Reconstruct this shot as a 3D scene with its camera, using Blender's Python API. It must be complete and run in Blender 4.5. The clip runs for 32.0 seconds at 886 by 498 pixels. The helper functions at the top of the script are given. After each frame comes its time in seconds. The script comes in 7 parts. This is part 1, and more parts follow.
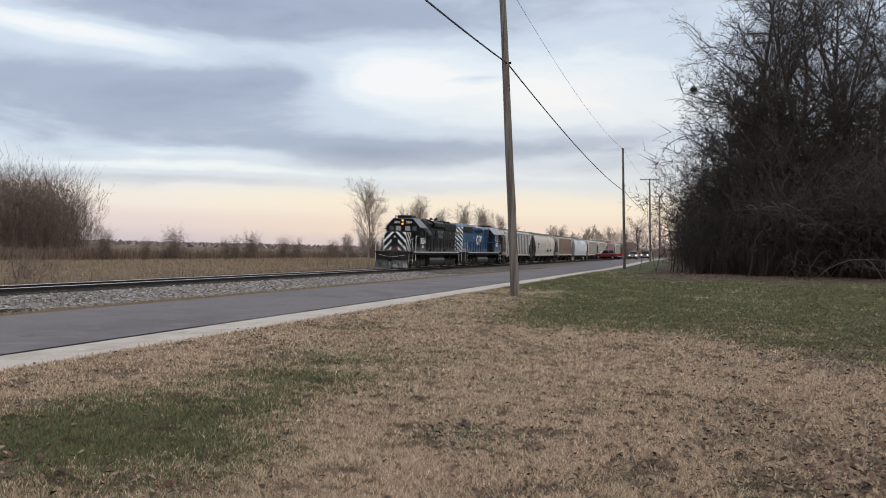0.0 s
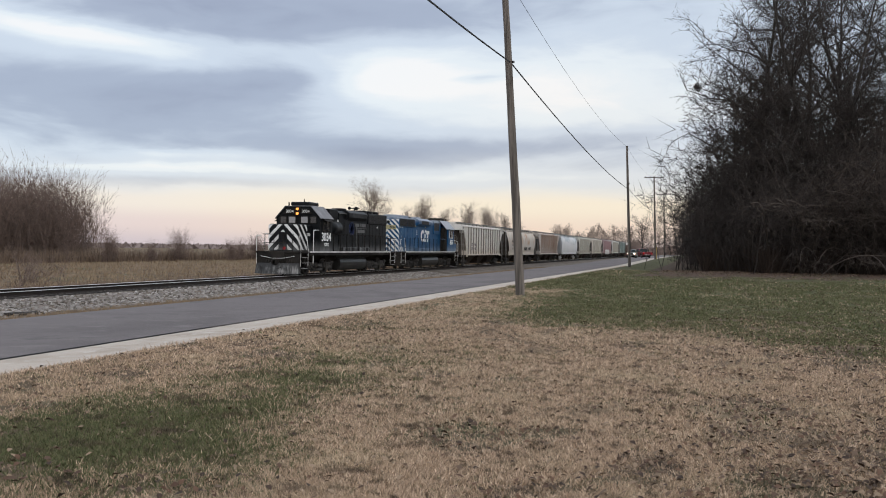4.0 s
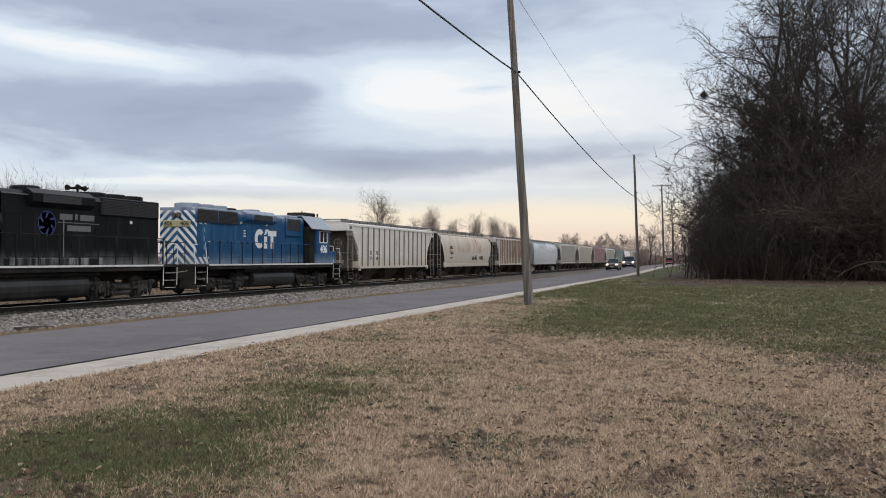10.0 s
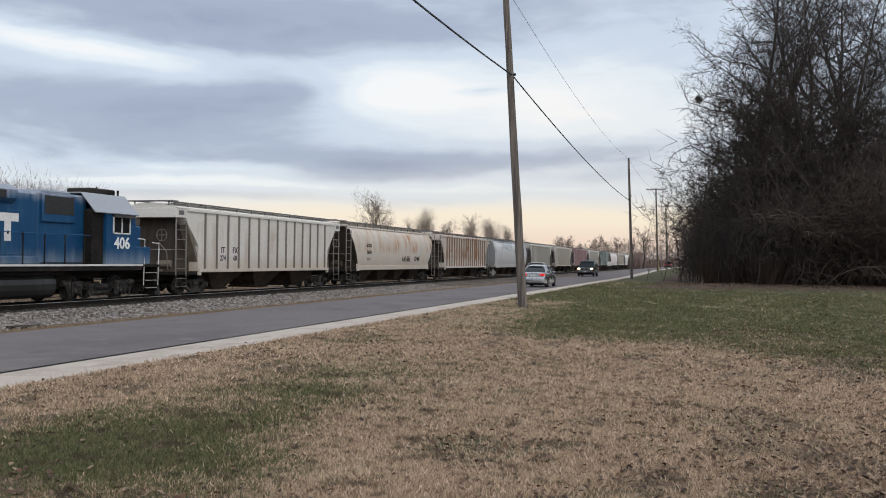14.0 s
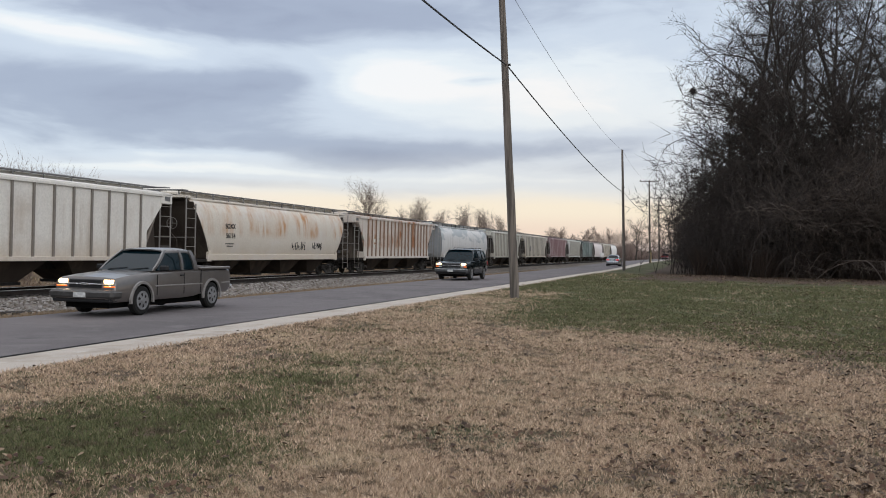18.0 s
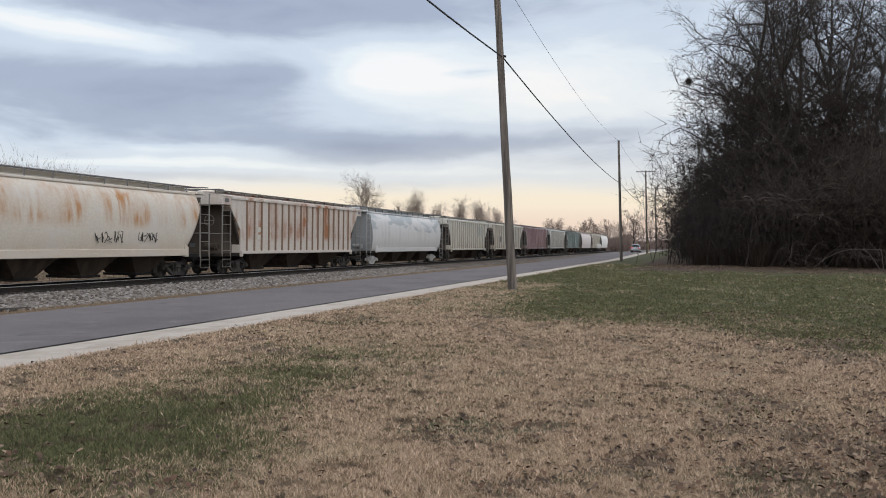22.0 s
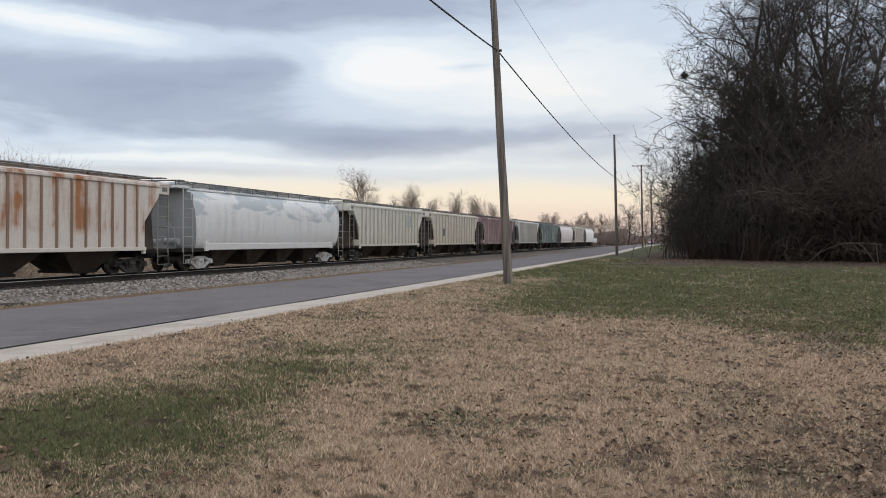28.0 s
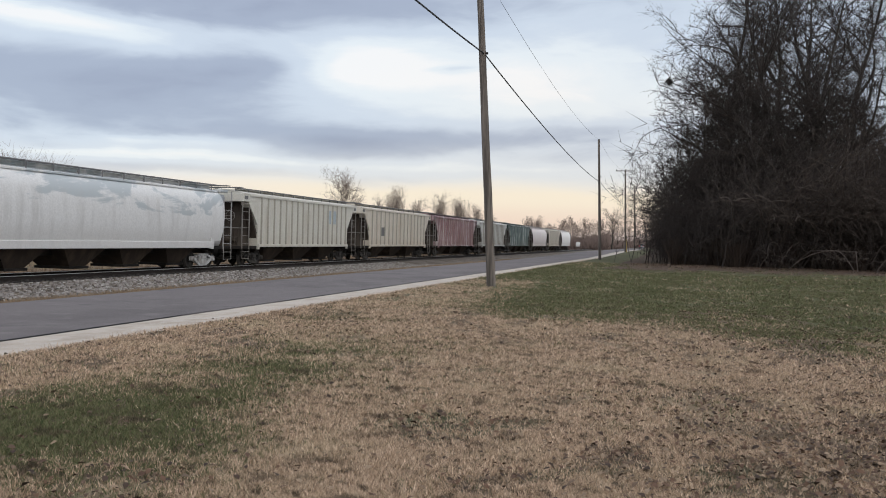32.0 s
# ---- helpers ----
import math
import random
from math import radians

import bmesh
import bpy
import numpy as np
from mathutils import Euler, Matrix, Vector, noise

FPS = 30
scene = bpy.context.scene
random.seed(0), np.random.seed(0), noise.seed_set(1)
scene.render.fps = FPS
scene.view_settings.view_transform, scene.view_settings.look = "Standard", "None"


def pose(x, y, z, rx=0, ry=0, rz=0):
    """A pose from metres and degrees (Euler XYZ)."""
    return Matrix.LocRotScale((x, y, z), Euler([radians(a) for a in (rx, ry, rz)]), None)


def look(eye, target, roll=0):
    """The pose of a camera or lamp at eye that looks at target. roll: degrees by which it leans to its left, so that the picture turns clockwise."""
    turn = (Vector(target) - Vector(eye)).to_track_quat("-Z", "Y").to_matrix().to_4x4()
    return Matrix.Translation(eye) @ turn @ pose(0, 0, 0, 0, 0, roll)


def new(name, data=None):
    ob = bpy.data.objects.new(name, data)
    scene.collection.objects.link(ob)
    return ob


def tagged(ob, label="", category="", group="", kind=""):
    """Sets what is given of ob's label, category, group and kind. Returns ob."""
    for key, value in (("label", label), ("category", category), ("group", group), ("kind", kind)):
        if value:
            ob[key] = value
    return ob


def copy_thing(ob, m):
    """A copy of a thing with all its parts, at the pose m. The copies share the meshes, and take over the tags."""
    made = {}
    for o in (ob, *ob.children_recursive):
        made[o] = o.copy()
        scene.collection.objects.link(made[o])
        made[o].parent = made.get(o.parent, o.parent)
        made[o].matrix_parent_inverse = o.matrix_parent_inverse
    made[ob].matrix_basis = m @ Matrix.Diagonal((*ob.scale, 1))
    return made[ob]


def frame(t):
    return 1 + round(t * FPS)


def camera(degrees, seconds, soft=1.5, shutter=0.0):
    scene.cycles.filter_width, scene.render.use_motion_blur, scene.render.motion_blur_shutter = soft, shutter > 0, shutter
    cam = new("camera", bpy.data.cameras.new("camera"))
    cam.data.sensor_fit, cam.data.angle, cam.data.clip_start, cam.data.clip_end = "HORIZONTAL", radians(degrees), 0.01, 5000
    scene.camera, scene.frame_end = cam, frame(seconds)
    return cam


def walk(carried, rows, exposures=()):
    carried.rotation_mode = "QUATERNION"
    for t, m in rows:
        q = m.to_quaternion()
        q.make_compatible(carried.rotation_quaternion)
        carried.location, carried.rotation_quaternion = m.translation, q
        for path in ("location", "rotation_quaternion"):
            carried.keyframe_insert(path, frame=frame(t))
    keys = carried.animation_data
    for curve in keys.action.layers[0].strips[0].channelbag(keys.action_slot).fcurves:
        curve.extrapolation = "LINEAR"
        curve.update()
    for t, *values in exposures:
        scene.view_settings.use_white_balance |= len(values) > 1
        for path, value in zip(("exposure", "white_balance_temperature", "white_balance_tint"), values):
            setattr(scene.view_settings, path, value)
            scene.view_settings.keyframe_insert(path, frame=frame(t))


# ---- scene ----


def at(rx, ry, rz):
    """The camera stands on the lawn at eye height and only turns."""
    return pose(0, 0, 1.6, rx, ry, rz)


cam = camera(53.48, 32.0, 1.0)
walk(cam, [
(0, at(89.960, -1.315, 16.460)), (0.5, at(89.881, -1.079, 16.540)), (1, at(89.810, -1.030, 16.735)), (1.5, at(89.868, -1.128, 16.871)),
(2, at(90.010, -1.205, 16.997)), (2.5, at(90.015, -1.233, 16.886)), (3, at(89.982, -1.010, 16.859)), (3.5, at(89.974, -0.816, 16.880)),
(5.5, at(89.771, -1.047, 16.372)), (6, at(90.012, -1.011, 16.412)), (6.5, at(90.339, -0.924, 16.601)), (7, at(90.555, -0.872, 16.773)),
(7.5, at(90.540, -0.726, 16.796)), (8, at(90.538, -0.495, 16.734)), (8.5, at(90.615, -0.279, 16.859)), (9, at(90.571, -0.148, 17.053)),
(9.5, at(90.576, -0.222, 17.233)), (10, at(90.613, -0.263, 17.290)), (10.5, at(90.635, -0.413, 17.126)), (11, at(90.711, -0.506, 16.935)),
(11.5, at(90.601, -0.532, 16.857)), (12, at(90.531, -0.513, 16.888)), (12.5, at(90.597, -0.628, 17.034)), (13, at(90.789, -0.666, 17.047)),
(13.5, at(90.835, -0.665, 16.930)), (14, at(90.729, -0.700, 16.904)), (14.5, at(90.577, -0.732, 16.907)), (16.5, at(90.279, -0.870, 16.852)),
(17, at(90.213, -1.032, 16.748)), (17.5, at(90.128, -1.283, 16.532)), (18, at(90.075, -1.253, 16.435)), (18.5, at(90.032, -1.095, 16.461)),
(19, at(89.928, -0.956, 16.450)), (19.5, at(89.766, -0.858, 16.401)), (20, at(89.623, -0.743, 16.384)), (20.5, at(89.491, -0.682, 16.438)),
(21, at(89.480, -0.691, 16.462)), (21.5, at(89.577, -0.778, 16.280)), (22, at(89.589, -0.693, 16.253)), (22.5, at(89.509, -0.562, 16.358)),
(23, at(89.398, -0.356, 16.413)), (23.5, at(89.375, -0.368, 16.455)), (24, at(89.400, -0.545, 16.469)), (24.5, at(89.509, -0.572, 16.560)),
(25, at(89.631, -0.564, 16.596)), (25.5, at(89.619, -0.834, 16.492)), (27.5, at(89.211, -0.701, 16.051)), (28, at(89.235, -0.598, 15.981)),
(28.5, at(89.097, -0.411, 15.974)), (29, at(88.790, -0.638, 15.978)), (29.5, at(88.932, -0.909, 15.763)), (30, at(89.134, -1.104, 15.541)),
(30.5, at(89.222, -1.106, 15.421)), (31, at(89.446, -1.126, 15.273)), (31.5, at(89.481, -1.343, 15.052)), (32, at(89.364, -1.495, 14.920))], exposures=[(0, 0.0), (32, 0.0)])

RAIL_X, RAIL_Z = -24.4, -0.17          # track centre and rail top
ROAD_NEAR, ROAD_FAR = -9.72, -15.0     # edges of the asphalt
KERB = -8.08                           # lawn edge of the concrete strip

# ---------------------------------------------------------------- sky and light
world = bpy.data.worlds.new("world")
scene.world = world
world.use_nodes = True
wt = world.node_tree
wt.nodes.clear()


class Nodes:
    """Short-hand for building node trees."""

    def __init__(self, tree):
        self.t = tree

    def add(self, kind, values=(), **attrs):
        n = self.t.nodes.new(kind)
        for k, v in attrs.items():
            setattr(n, k, v)
        for k, v in (values.items() if isinstance(values, dict) else enumerate(values)):
            if v is None:
                continue
            if isinstance(v, bpy.types.NodeSocket):
                self.t.links.new(v, n.inputs[k])
            else:
                n.inputs[k].default_value = v
        return n

    def math(self, op, *a, clamp=False):
        return self.add("ShaderNodeMath", a, operation=op, use_clamp=clamp).outputs[0]

    def vmath(self, op, *a):
        return self.add("ShaderNodeVectorMath", a, operation=op).outputs[0]

    def noise(self, vec, scale, detail=4.0, rough=0.55, dist=0.0):
        return self.add("ShaderNodeTexNoise", {"Vector": vec, "Scale": scale, "Detail": detail, "Roughness": rough,
                                              "Distortion": dist}).outputs["Fac"]

    def ramp(self, fac, stops, interp="EASE"):
        n = self.add("ShaderNodeValToRGB", [fac])
        n.color_ramp.interpolation = interp
        el = n.color_ramp.elements
        while len(el) < len(stops):
            el.new(0.5)
        for e, (p, c) in zip(el, stops):
            e.position = p
            e.color = (*c, 1) if isinstance(c, tuple) else (c, c, c, 1)
        return n.outputs[0]

    def mix(self, fac, a, b, blend="MIX"):
        n = self.t.nodes.new("ShaderNodeMix")
        n.data_type, n.blend_type = "RGBA", blend
        for key, v in ((0, fac), (6, a), (7, b)):
            if isinstance(v, bpy.types.NodeSocket):
                self.t.links.new(v, n.inputs[key])
            elif key == 0:
                n.inputs[key].default_value = v
            else:
                n.inputs[key].default_value = (*v[:3], 1)
        return n.outputs[2]


w = Nodes(wt)
SUN_EL, SUN_AZ = radians(24), radians(140)
sky = w.add("ShaderNodeTexSky", sky_type="NISHITA", sun_disc=False, sun_elevation=SUN_EL, sun_rotation=SUN_AZ)
coord = w.add("ShaderNodeTexCoord").outputs["Generated"]
sep = w.add("ShaderNodeSeparateXYZ", [coord])
dx, dy, dz = sep.outputs
el = w.math("MULTIPLY", w.math("ARCSINE", dz), 57.2958)                 # elevation, degrees
az = w.math("MULTIPLY", w.math("ARCTAN2", dx, dy), 57.2958)             # azimuth from the track's line, degrees
flat = w.add("ShaderNodeCombineXYZ", [w.math("MULTIPLY", az, 0.040), w.math("MULTIPLY", el, 0.15), 0.0]).outputs[0]
warp = w.noise(flat, 1.3, 3, 0.5)
flat2 = w.vmath("ADD", flat, w.add("ShaderNodeCombineXYZ", [w.math("MULTIPLY", warp, 0.35), w.math("MULTIPLY", warp, 0.5), 3.1]).outputs[0])
streak = w.noise(flat2, 1.5, 6, 0.52, 0.35)
fine = w.noise(flat2, 6.0, 5, 0.55, 0.2)


def puff(a, e, wa, we, amount, tilt=0.0):
    """A soft bank of cloud or gap in it round azimuth a and elevation e."""
    u = w.math("DIVIDE", w.math("SUBTRACT", az, a), wa)
    v0 = w.math("SUBTRACT", el, e)
    if tilt:
        v0 = w.math("SUBTRACT", v0, w.math("MULTIPLY", w.math("SUBTRACT", az, a), tilt))
    v = w.math("DIVIDE", w.math("ADD", v0, w.math("MULTIPLY", w.math("SUBTRACT", streak, 0.5), 2.6)), we)
    r = w.math("ADD", w.math("MULTIPLY", u, u), w.math("MULTIPLY", v, v))
    return w.math("MULTIPLY", w.math("POWER", 2.718, w.math("MULTIPLY", r, -1.0)), amount)


thick = w.math("MULTIPLY_ADD", w.math("SUBTRACT", streak, 0.5), 0.42, w.math("MULTIPLY_ADD", w.math("SUBTRACT", fine, 0.5), 0.30, 0.42))
for bank in ((-31, 14.6, 11, 1.9, 0.42, 0.0), (-14, 16.0, 13, 1.7, 0.17, 0.0), (-42, 15.5, 8, 1.2, 0.15, 0.0), (-40.5, 12.3, 6.5, 0.75, -0.50, -0.13),
             (-37, 8.9, 12, 1.9, 0.44, 0.0), (-27.5, 10.4, 4.5, 1.0, 0.34, 0.10), (-20.0, 10.7, 4.6, 1.5, -0.55, 0.0), (-10, 9.6, 10, 2.2, -0.30, 0.0), (-14.6, 10.5, 2.4, 0.3, 0.30, 0.03),
             (-20, 6.4, 11, 0.85, 0.40, 0.0), (-33, 5.9, 7, 0.4, -0.22, 0.0), (-34, 4.9, 9, 0.3, -0.36, 0.0), (-36, 3.9, 12, 0.4, 0.30, 0.0), (-5, 7.0, 7, 0.6, 0.24, 0.0), (-15, 4.9, 10, 0.35, -0.16, 0.0)):
    thick = w.math("ADD", thick, puff(*bank))
cloud = w.ramp(thick, [(0.0, (0.97, 0.98, 0.99)), (0.2, (0.84, 0.91, 0.965)), (0.42, (0.66, 0.745, 0.86)), (0.72, (0.41, 0.47, 0.60)),
                       (1.0, (0.33, 0.375, 0.50))])
cloud = w.mix(w.math("MINIMUM", puff(-5, 6.5, 15, 4.6, 0.55), 1.0), cloud, w.mix(1.0, cloud, (1.08, 0.97, 0.88), "MULTIPLY"))
warm = w.ramp(w.math("DIVIDE", el, 10.0), [(0.0, (0.74, 0.62, 0.60)), (0.12, (0.92, 0.73, 0.60)), (0.28, (1.0, 0.86, 0.67)), (0.48, (0.94, 0.88, 0.79)), (1.0, (0.7, 0.75, 0.85))])
lilac = w.ramp(w.math("DIVIDE", el, 10.0), [(0.0, (0.66, 0.58, 0.64)), (0.14, (0.80, 0.68, 0.70)), (0.26, (0.93, 0.84, 0.77)), (0.42, (0.86, 0.87, 0.88)), (1.0, (0.7, 0.75, 0.85))])
warm = w.mix(w.ramp(w.math("DIVIDE", w.math("ADD", az, 60.0), 60.0), [(0.38, 0.75), (0.66, 0.0)]), warm, lilac)
glow = w.ramp(w.math("DIVIDE", w.math("ADD", el, w.math("MULTIPLY", w.math("SUBTRACT", streak, 0.5), 3.5)), 10.0),
              [(0.0, 1.0), (0.28, 0.92), (0.46, 0.35), (0.70, 0.0)])
low = w.mix(glow, cloud, warm)
high = w.mix(w.ramp(w.math("DIVIDE", el, 90.0), [(0.0, 0.0), (0.22, 0.0), (0.5, 1.0)]), low, (1.30, 1.33, 1.42))
veil = w.mix(0.9, w.vmath("SCALE", sky.outputs[0], None, None), high)
veil_scale = veil.node.inputs[6].links[0].from_node
veil_scale.inputs["Scale"].default_value = 0.10
bg = w.add("ShaderNodeBackground", [veil, 1.0])
w.t.links.new(bg.outputs[0], w.add("ShaderNodeOutputWorld").inputs[0])

sun_data = bpy.data.lights.new("sun", "SUN")
sun_data.energy, sun_data.angle, sun_data.color = 0.8, radians(40), (1.0, 0.95, 0.88)
sun = new("sun", sun_data)
toward = Vector((math.sin(SUN_AZ) * math.cos(SUN_EL), math.cos(SUN_AZ) * math.cos(SUN_EL), math.sin(SUN_EL)))
sun.matrix_world = look(toward * 60, (0, 0, 0))

# ---------------------------------------------------------------- materials


def material(name, color, rough=0.7, metal=0.0, var=0.25, scale=3.0, dirt=None, dirt_amount=0.4, dirt_scale=0.8, bump=0.15,
             bump_scale=40.0, stretch=(1, 1, 1), coat=0.0, random_tint=0.0, spec=0.5, uneven=0.25):
    """Paint, stone or wood: base colour, fine grain, larger stains of the dirt colour, bump."""
    m = bpy.data.materials.new(name)
    m.use_nodes = True
    n = Nodes(m.node_tree)
    b = m.node_tree.nodes["Principled BSDF"]
    c = n.add("ShaderNodeTexCoord").outputs["Object"]
    c = n.add("ShaderNodeMapping", {"Vector": c, "Scale": stretch}).outputs[0]
    grain = n.noise(c, scale * 4, 6, 0.6)
    big = n.noise(c, dirt_scale, 5, 0.6, 0.4)
    lo = tuple(x * (1 - var) for x in color)
    hi = tuple(min(1, x * (1 + var)) for x in color)
    col = n.mix(n.ramp(grain, [(0.3, 0.0), (0.7, 1.0)]), lo, hi)
    if dirt:
        f = n.math("MULTIPLY", n.ramp(big, [(0.42, 0.0), (0.66, 1.0)]), dirt_amount)
        col = n.mix(f, col, dirt)
    if random_tint:
        r = n.add("ShaderNodeObjectInfo").outputs["Random"]
        col = n.mix(n.math("MULTIPLY", r, random_tint), col, tuple(x * 0.35 for x in color))
    n.t.links.new(col, b.inputs["Base Color"])
    rr = n.math("MULTIPLY_ADD", grain, uneven, rough - uneven / 2, clamp=True)
    n.t.links.new(rr, b.inputs["Roughness"])
    b.inputs["Metallic"].default_value = metal
    b.inputs["Coat Weight"].default_value = coat
    b.inputs["Specular IOR Level"].default_value = spec
    if bump:
        h = n.noise(c, bump_scale, 5, 0.6)
        bp = n.add("ShaderNodeBump", {"Strength": bump, "Distance": 0.02, "Height": h})
        n.t.links.new(bp.outputs[0], b.inputs["Normal"])
    return m


def glow_material(name, color, strength):
    m = bpy.data.materials.new(name)
    m.use_nodes = True
    b = m.node_tree.nodes["Principled BSDF"]
    b.inputs["Base Color"].default_value = (*color, 1)
    b.inputs["Emission Color"].default_value = (*color, 1)
    b.inputs["Emission Strength"].default_value = strength
    b.inputs["Roughness"].default_value = 0.2
    return m


def ground_material(name, layers, rough=0.95, bump=0.5, bump_scale=30.0, fine_scale=60.0, fine=0.35):
    """Soil and grass: layers are (colour, noise scale, lower, upper) laid over one another."""
    m = bpy.data.materials.new(name)
    m.use_nodes = True
    n = Nodes(m.node_tree)
    b = m.node_tree.nodes["Principled BSDF"]
    c = n.add("ShaderNodeTexCoord").outputs["Object"]
    col = layers[0][0]
    for i, (color, scale, lo, hi) in enumerate(layers[1:]):
        off = n.vmath("ADD", c, (7.3 * i + 3.0, 2.1 * i, 0.7 * i))
        f = n.ramp(n.noise(off, scale, 6, 0.62, 0.3), [(lo, 0.0), (hi, 1.0)])
        col = n.mix(f, col, color)
    g = n.noise(c, fine_scale, 4, 0.7)
    col = n.mix(n.ramp(g, [(0.25, 1.0), (0.6, 0.0)]), col, n.mix(1.0 - fine, (0.02, 0.016, 0.012), col))
    n.t.links.new(col, b.inputs["Base Color"])
    b.inputs["Roughness"].default_value = rough
    b.inputs["Specular IOR Level"].default_value = 0.15
    h = n.noise(c, bump_scale, 6, 0.7)
    bp = n.add("ShaderNodeBump", {"Strength": bump, "Distance": 0.05, "Height": h})
    n.t.links.new(bp.outputs[0], b.inputs["Normal"])
    return m


M = {}
M["lawn"] = ground_material("lawn_soil", [((0.125, 0.090, 0.063),), ((0.07, 0.072, 0.037), 0.16, 0.46, 0.62), ((0.27, 0.21, 0.14), 0.5, 0.5, 0.7),
                                          ((0.06, 0.042, 0.031), 1.1, 0.57, 0.68)])
M["green_lawn"] = ground_material("dull_green_lawn_soil", [((0.075, 0.080, 0.040),), ((0.13, 0.105, 0.065), 0.35, 0.50, 0.66), ((0.055, 0.062, 0.03), 0.9, 0.5, 0.7), ((0.07, 0.048, 0.034), 1.7, 0.58, 0.68)])
M["litter"] = ground_material("leaf_litter_soil", [((0.080, 0.054, 0.042),), ((0.050, 0.035, 0.029), 0.5, 0.45, 0.62), ((0.15, 0.108, 0.080), 2.2, 0.52, 0.68), ((0.06, 0.062, 0.034), 0.3, 0.5, 0.66)])
M["field"] = ground_material("stubble_field", [((0.145, 0.103, 0.067),), ((0.085, 0.062, 0.043), 0.45, 0.44, 0.60), ((0.27, 0.20, 0.13), 1.6, 0.48, 0.66), ((0.10, 0.095, 0.05), 0.12, 0.5, 0.7)], fine_scale=5)
M["gravel"] = ground_material("gravel_verge", [((0.16, 0.14, 0.122),), ((0.10, 0.078, 0.060), 0.7, 0.45, 0.62), ((0.24, 0.222, 0.20), 9.0, 0.5, 0.7)], bump=0.9, fine_scale=22, fine=0.6)
# bed colour darkened for the shade among rails and ties
M["track_bed"] = ground_material("shade_dark_track_bed", [((0.032, 0.029, 0.027),), ((0.055, 0.05, 0.046), 2.0, 0.45, 0.7), ((0.02, 0.018, 0.017), 0.8, 0.5, 0.7)], bump=0.9, fine_scale=22, fine=0.6)
M["asphalt"] = ground_material("worn_asphalt", [((0.146, 0.132, 0.134),), ((0.115, 0.104, 0.106), 0.22, 0.45, 0.65), ((0.175, 0.16, 0.16), 1.3, 0.5, 0.75), ((0.08, 0.076, 0.078), 0.9, 0.6, 0.75)], rough=0.85,
                               bump=0.25, bump_scale=90, fine_scale=150, fine=0.25)
M["concrete"] = ground_material("old_concrete", [((0.44, 0.39, 0.34),), ((0.34, 0.295, 0.25), 0.9, 0.45, 0.7), ((0.50, 0.47, 0.43), 3.0, 0.5, 0.75)], rough=0.85,
                                bump=0.2, bump_scale=60, fine_scale=110, fine=0.25)
M["pole"] = material("weathered_pole_wood", (0.125, 0.106, 0.092), 0.9, var=0.55, scale=3, dirt=(0.07, 0.06, 0.05), dirt_amount=0.6, bump=0.6, bump_scale=25, stretch=(1, 1, 0.06))
M["steel"] = material("dark_rail_steel", (0.022, 0.018, 0.016), 0.75, 0.0, dirt=(0.035, 0.025, 0.02), spec=0.2)
# pale diffuse grey stands in for the sky's glint on worn steel
M["railhead"] = material("glint_pale_rail_head", (0.60, 0.59, 0.58), 0.4, 0.3, var=0.1)
M["tie"] = material("creosoted_tie", (0.035, 0.03, 0.027), 0.95, var=0.4, bump=0.5, random_tint=0.5)
M["under"] = material("grimy_underframe", (0.014, 0.0125, 0.0115), 0.8, var=0.4, dirt=(0.055, 0.047, 0.04), dirt_amount=0.4, spec=0.15)
M["bark"] = material("grey_brown_bark", (0.042, 0.035, 0.030), 0.95, var=0.4, scale=2, bump=0.5, bump_scale=18, stretch=(1, 1, 0.3))
M["twig"] = material("bare_twigs", (0.036, 0.027, 0.023), 0.95, var=0.35, scale=1.0, bump=0)
M["cable"] = material("black_cable", (0.012, 0.012, 0.014), 0.6, var=0.1, bump=0)

# ---------------------------------------------------------------- helpers for meshes


def link(name, bm, mat, parent=None, label="", smooth=False):
    me = bpy.data.meshes.new(name)
    bm.to_mesh(me)
    bm.free()
    for m in (mat if isinstance(mat, (list, tuple)) else [mat]):
        me.materials.append(m)
    if smooth:
        me.polygons.foreach_set("use_smooth", [True] * len(me.polygons))
    ob = new(name, me)
    ob.parent = parent
    if label:
        ob["label"] = label
    return ob


def part(name, bm, mat, parent, label="", smooth=False):
    """One mesh object under a thing or under a part."""
    return link(name, bm, mat, parent, label, smooth)


def from_arrays(name, verts, faces, mat, parent=None):
    """A mesh from numpy arrays: verts (n, 3), faces (m, 3 or 4)."""
    me = bpy.data.meshes.new(name)
    k = faces.shape[1]
    me.vertices.add(len(verts))
    me.vertices.foreach_set("co", np.ascontiguousarray(verts, dtype=np.float32).ravel())
    me.loops.add(faces.size)
    me.loops.foreach_set("vertex_index", np.ascontiguousarray(faces, dtype=np.int32).ravel())
    me.polygons.add(len(faces))
    me.polygons.foreach_set("loop_start", np.arange(0, faces.size, k, dtype=np.int32))
    me.update(calc_edges=True)
    me.validate()
    for m in (mat if isinstance(mat, (list, tuple)) else [mat]):
        me.materials.append(m)
    ob = new(name, me)
    ob.parent = parent
    return ob


def empty(name, m=None):
    ob = new(name)
    ob.empty_display_size = 0.3
    if m is not None:
        ob.matrix_world = m
    return ob


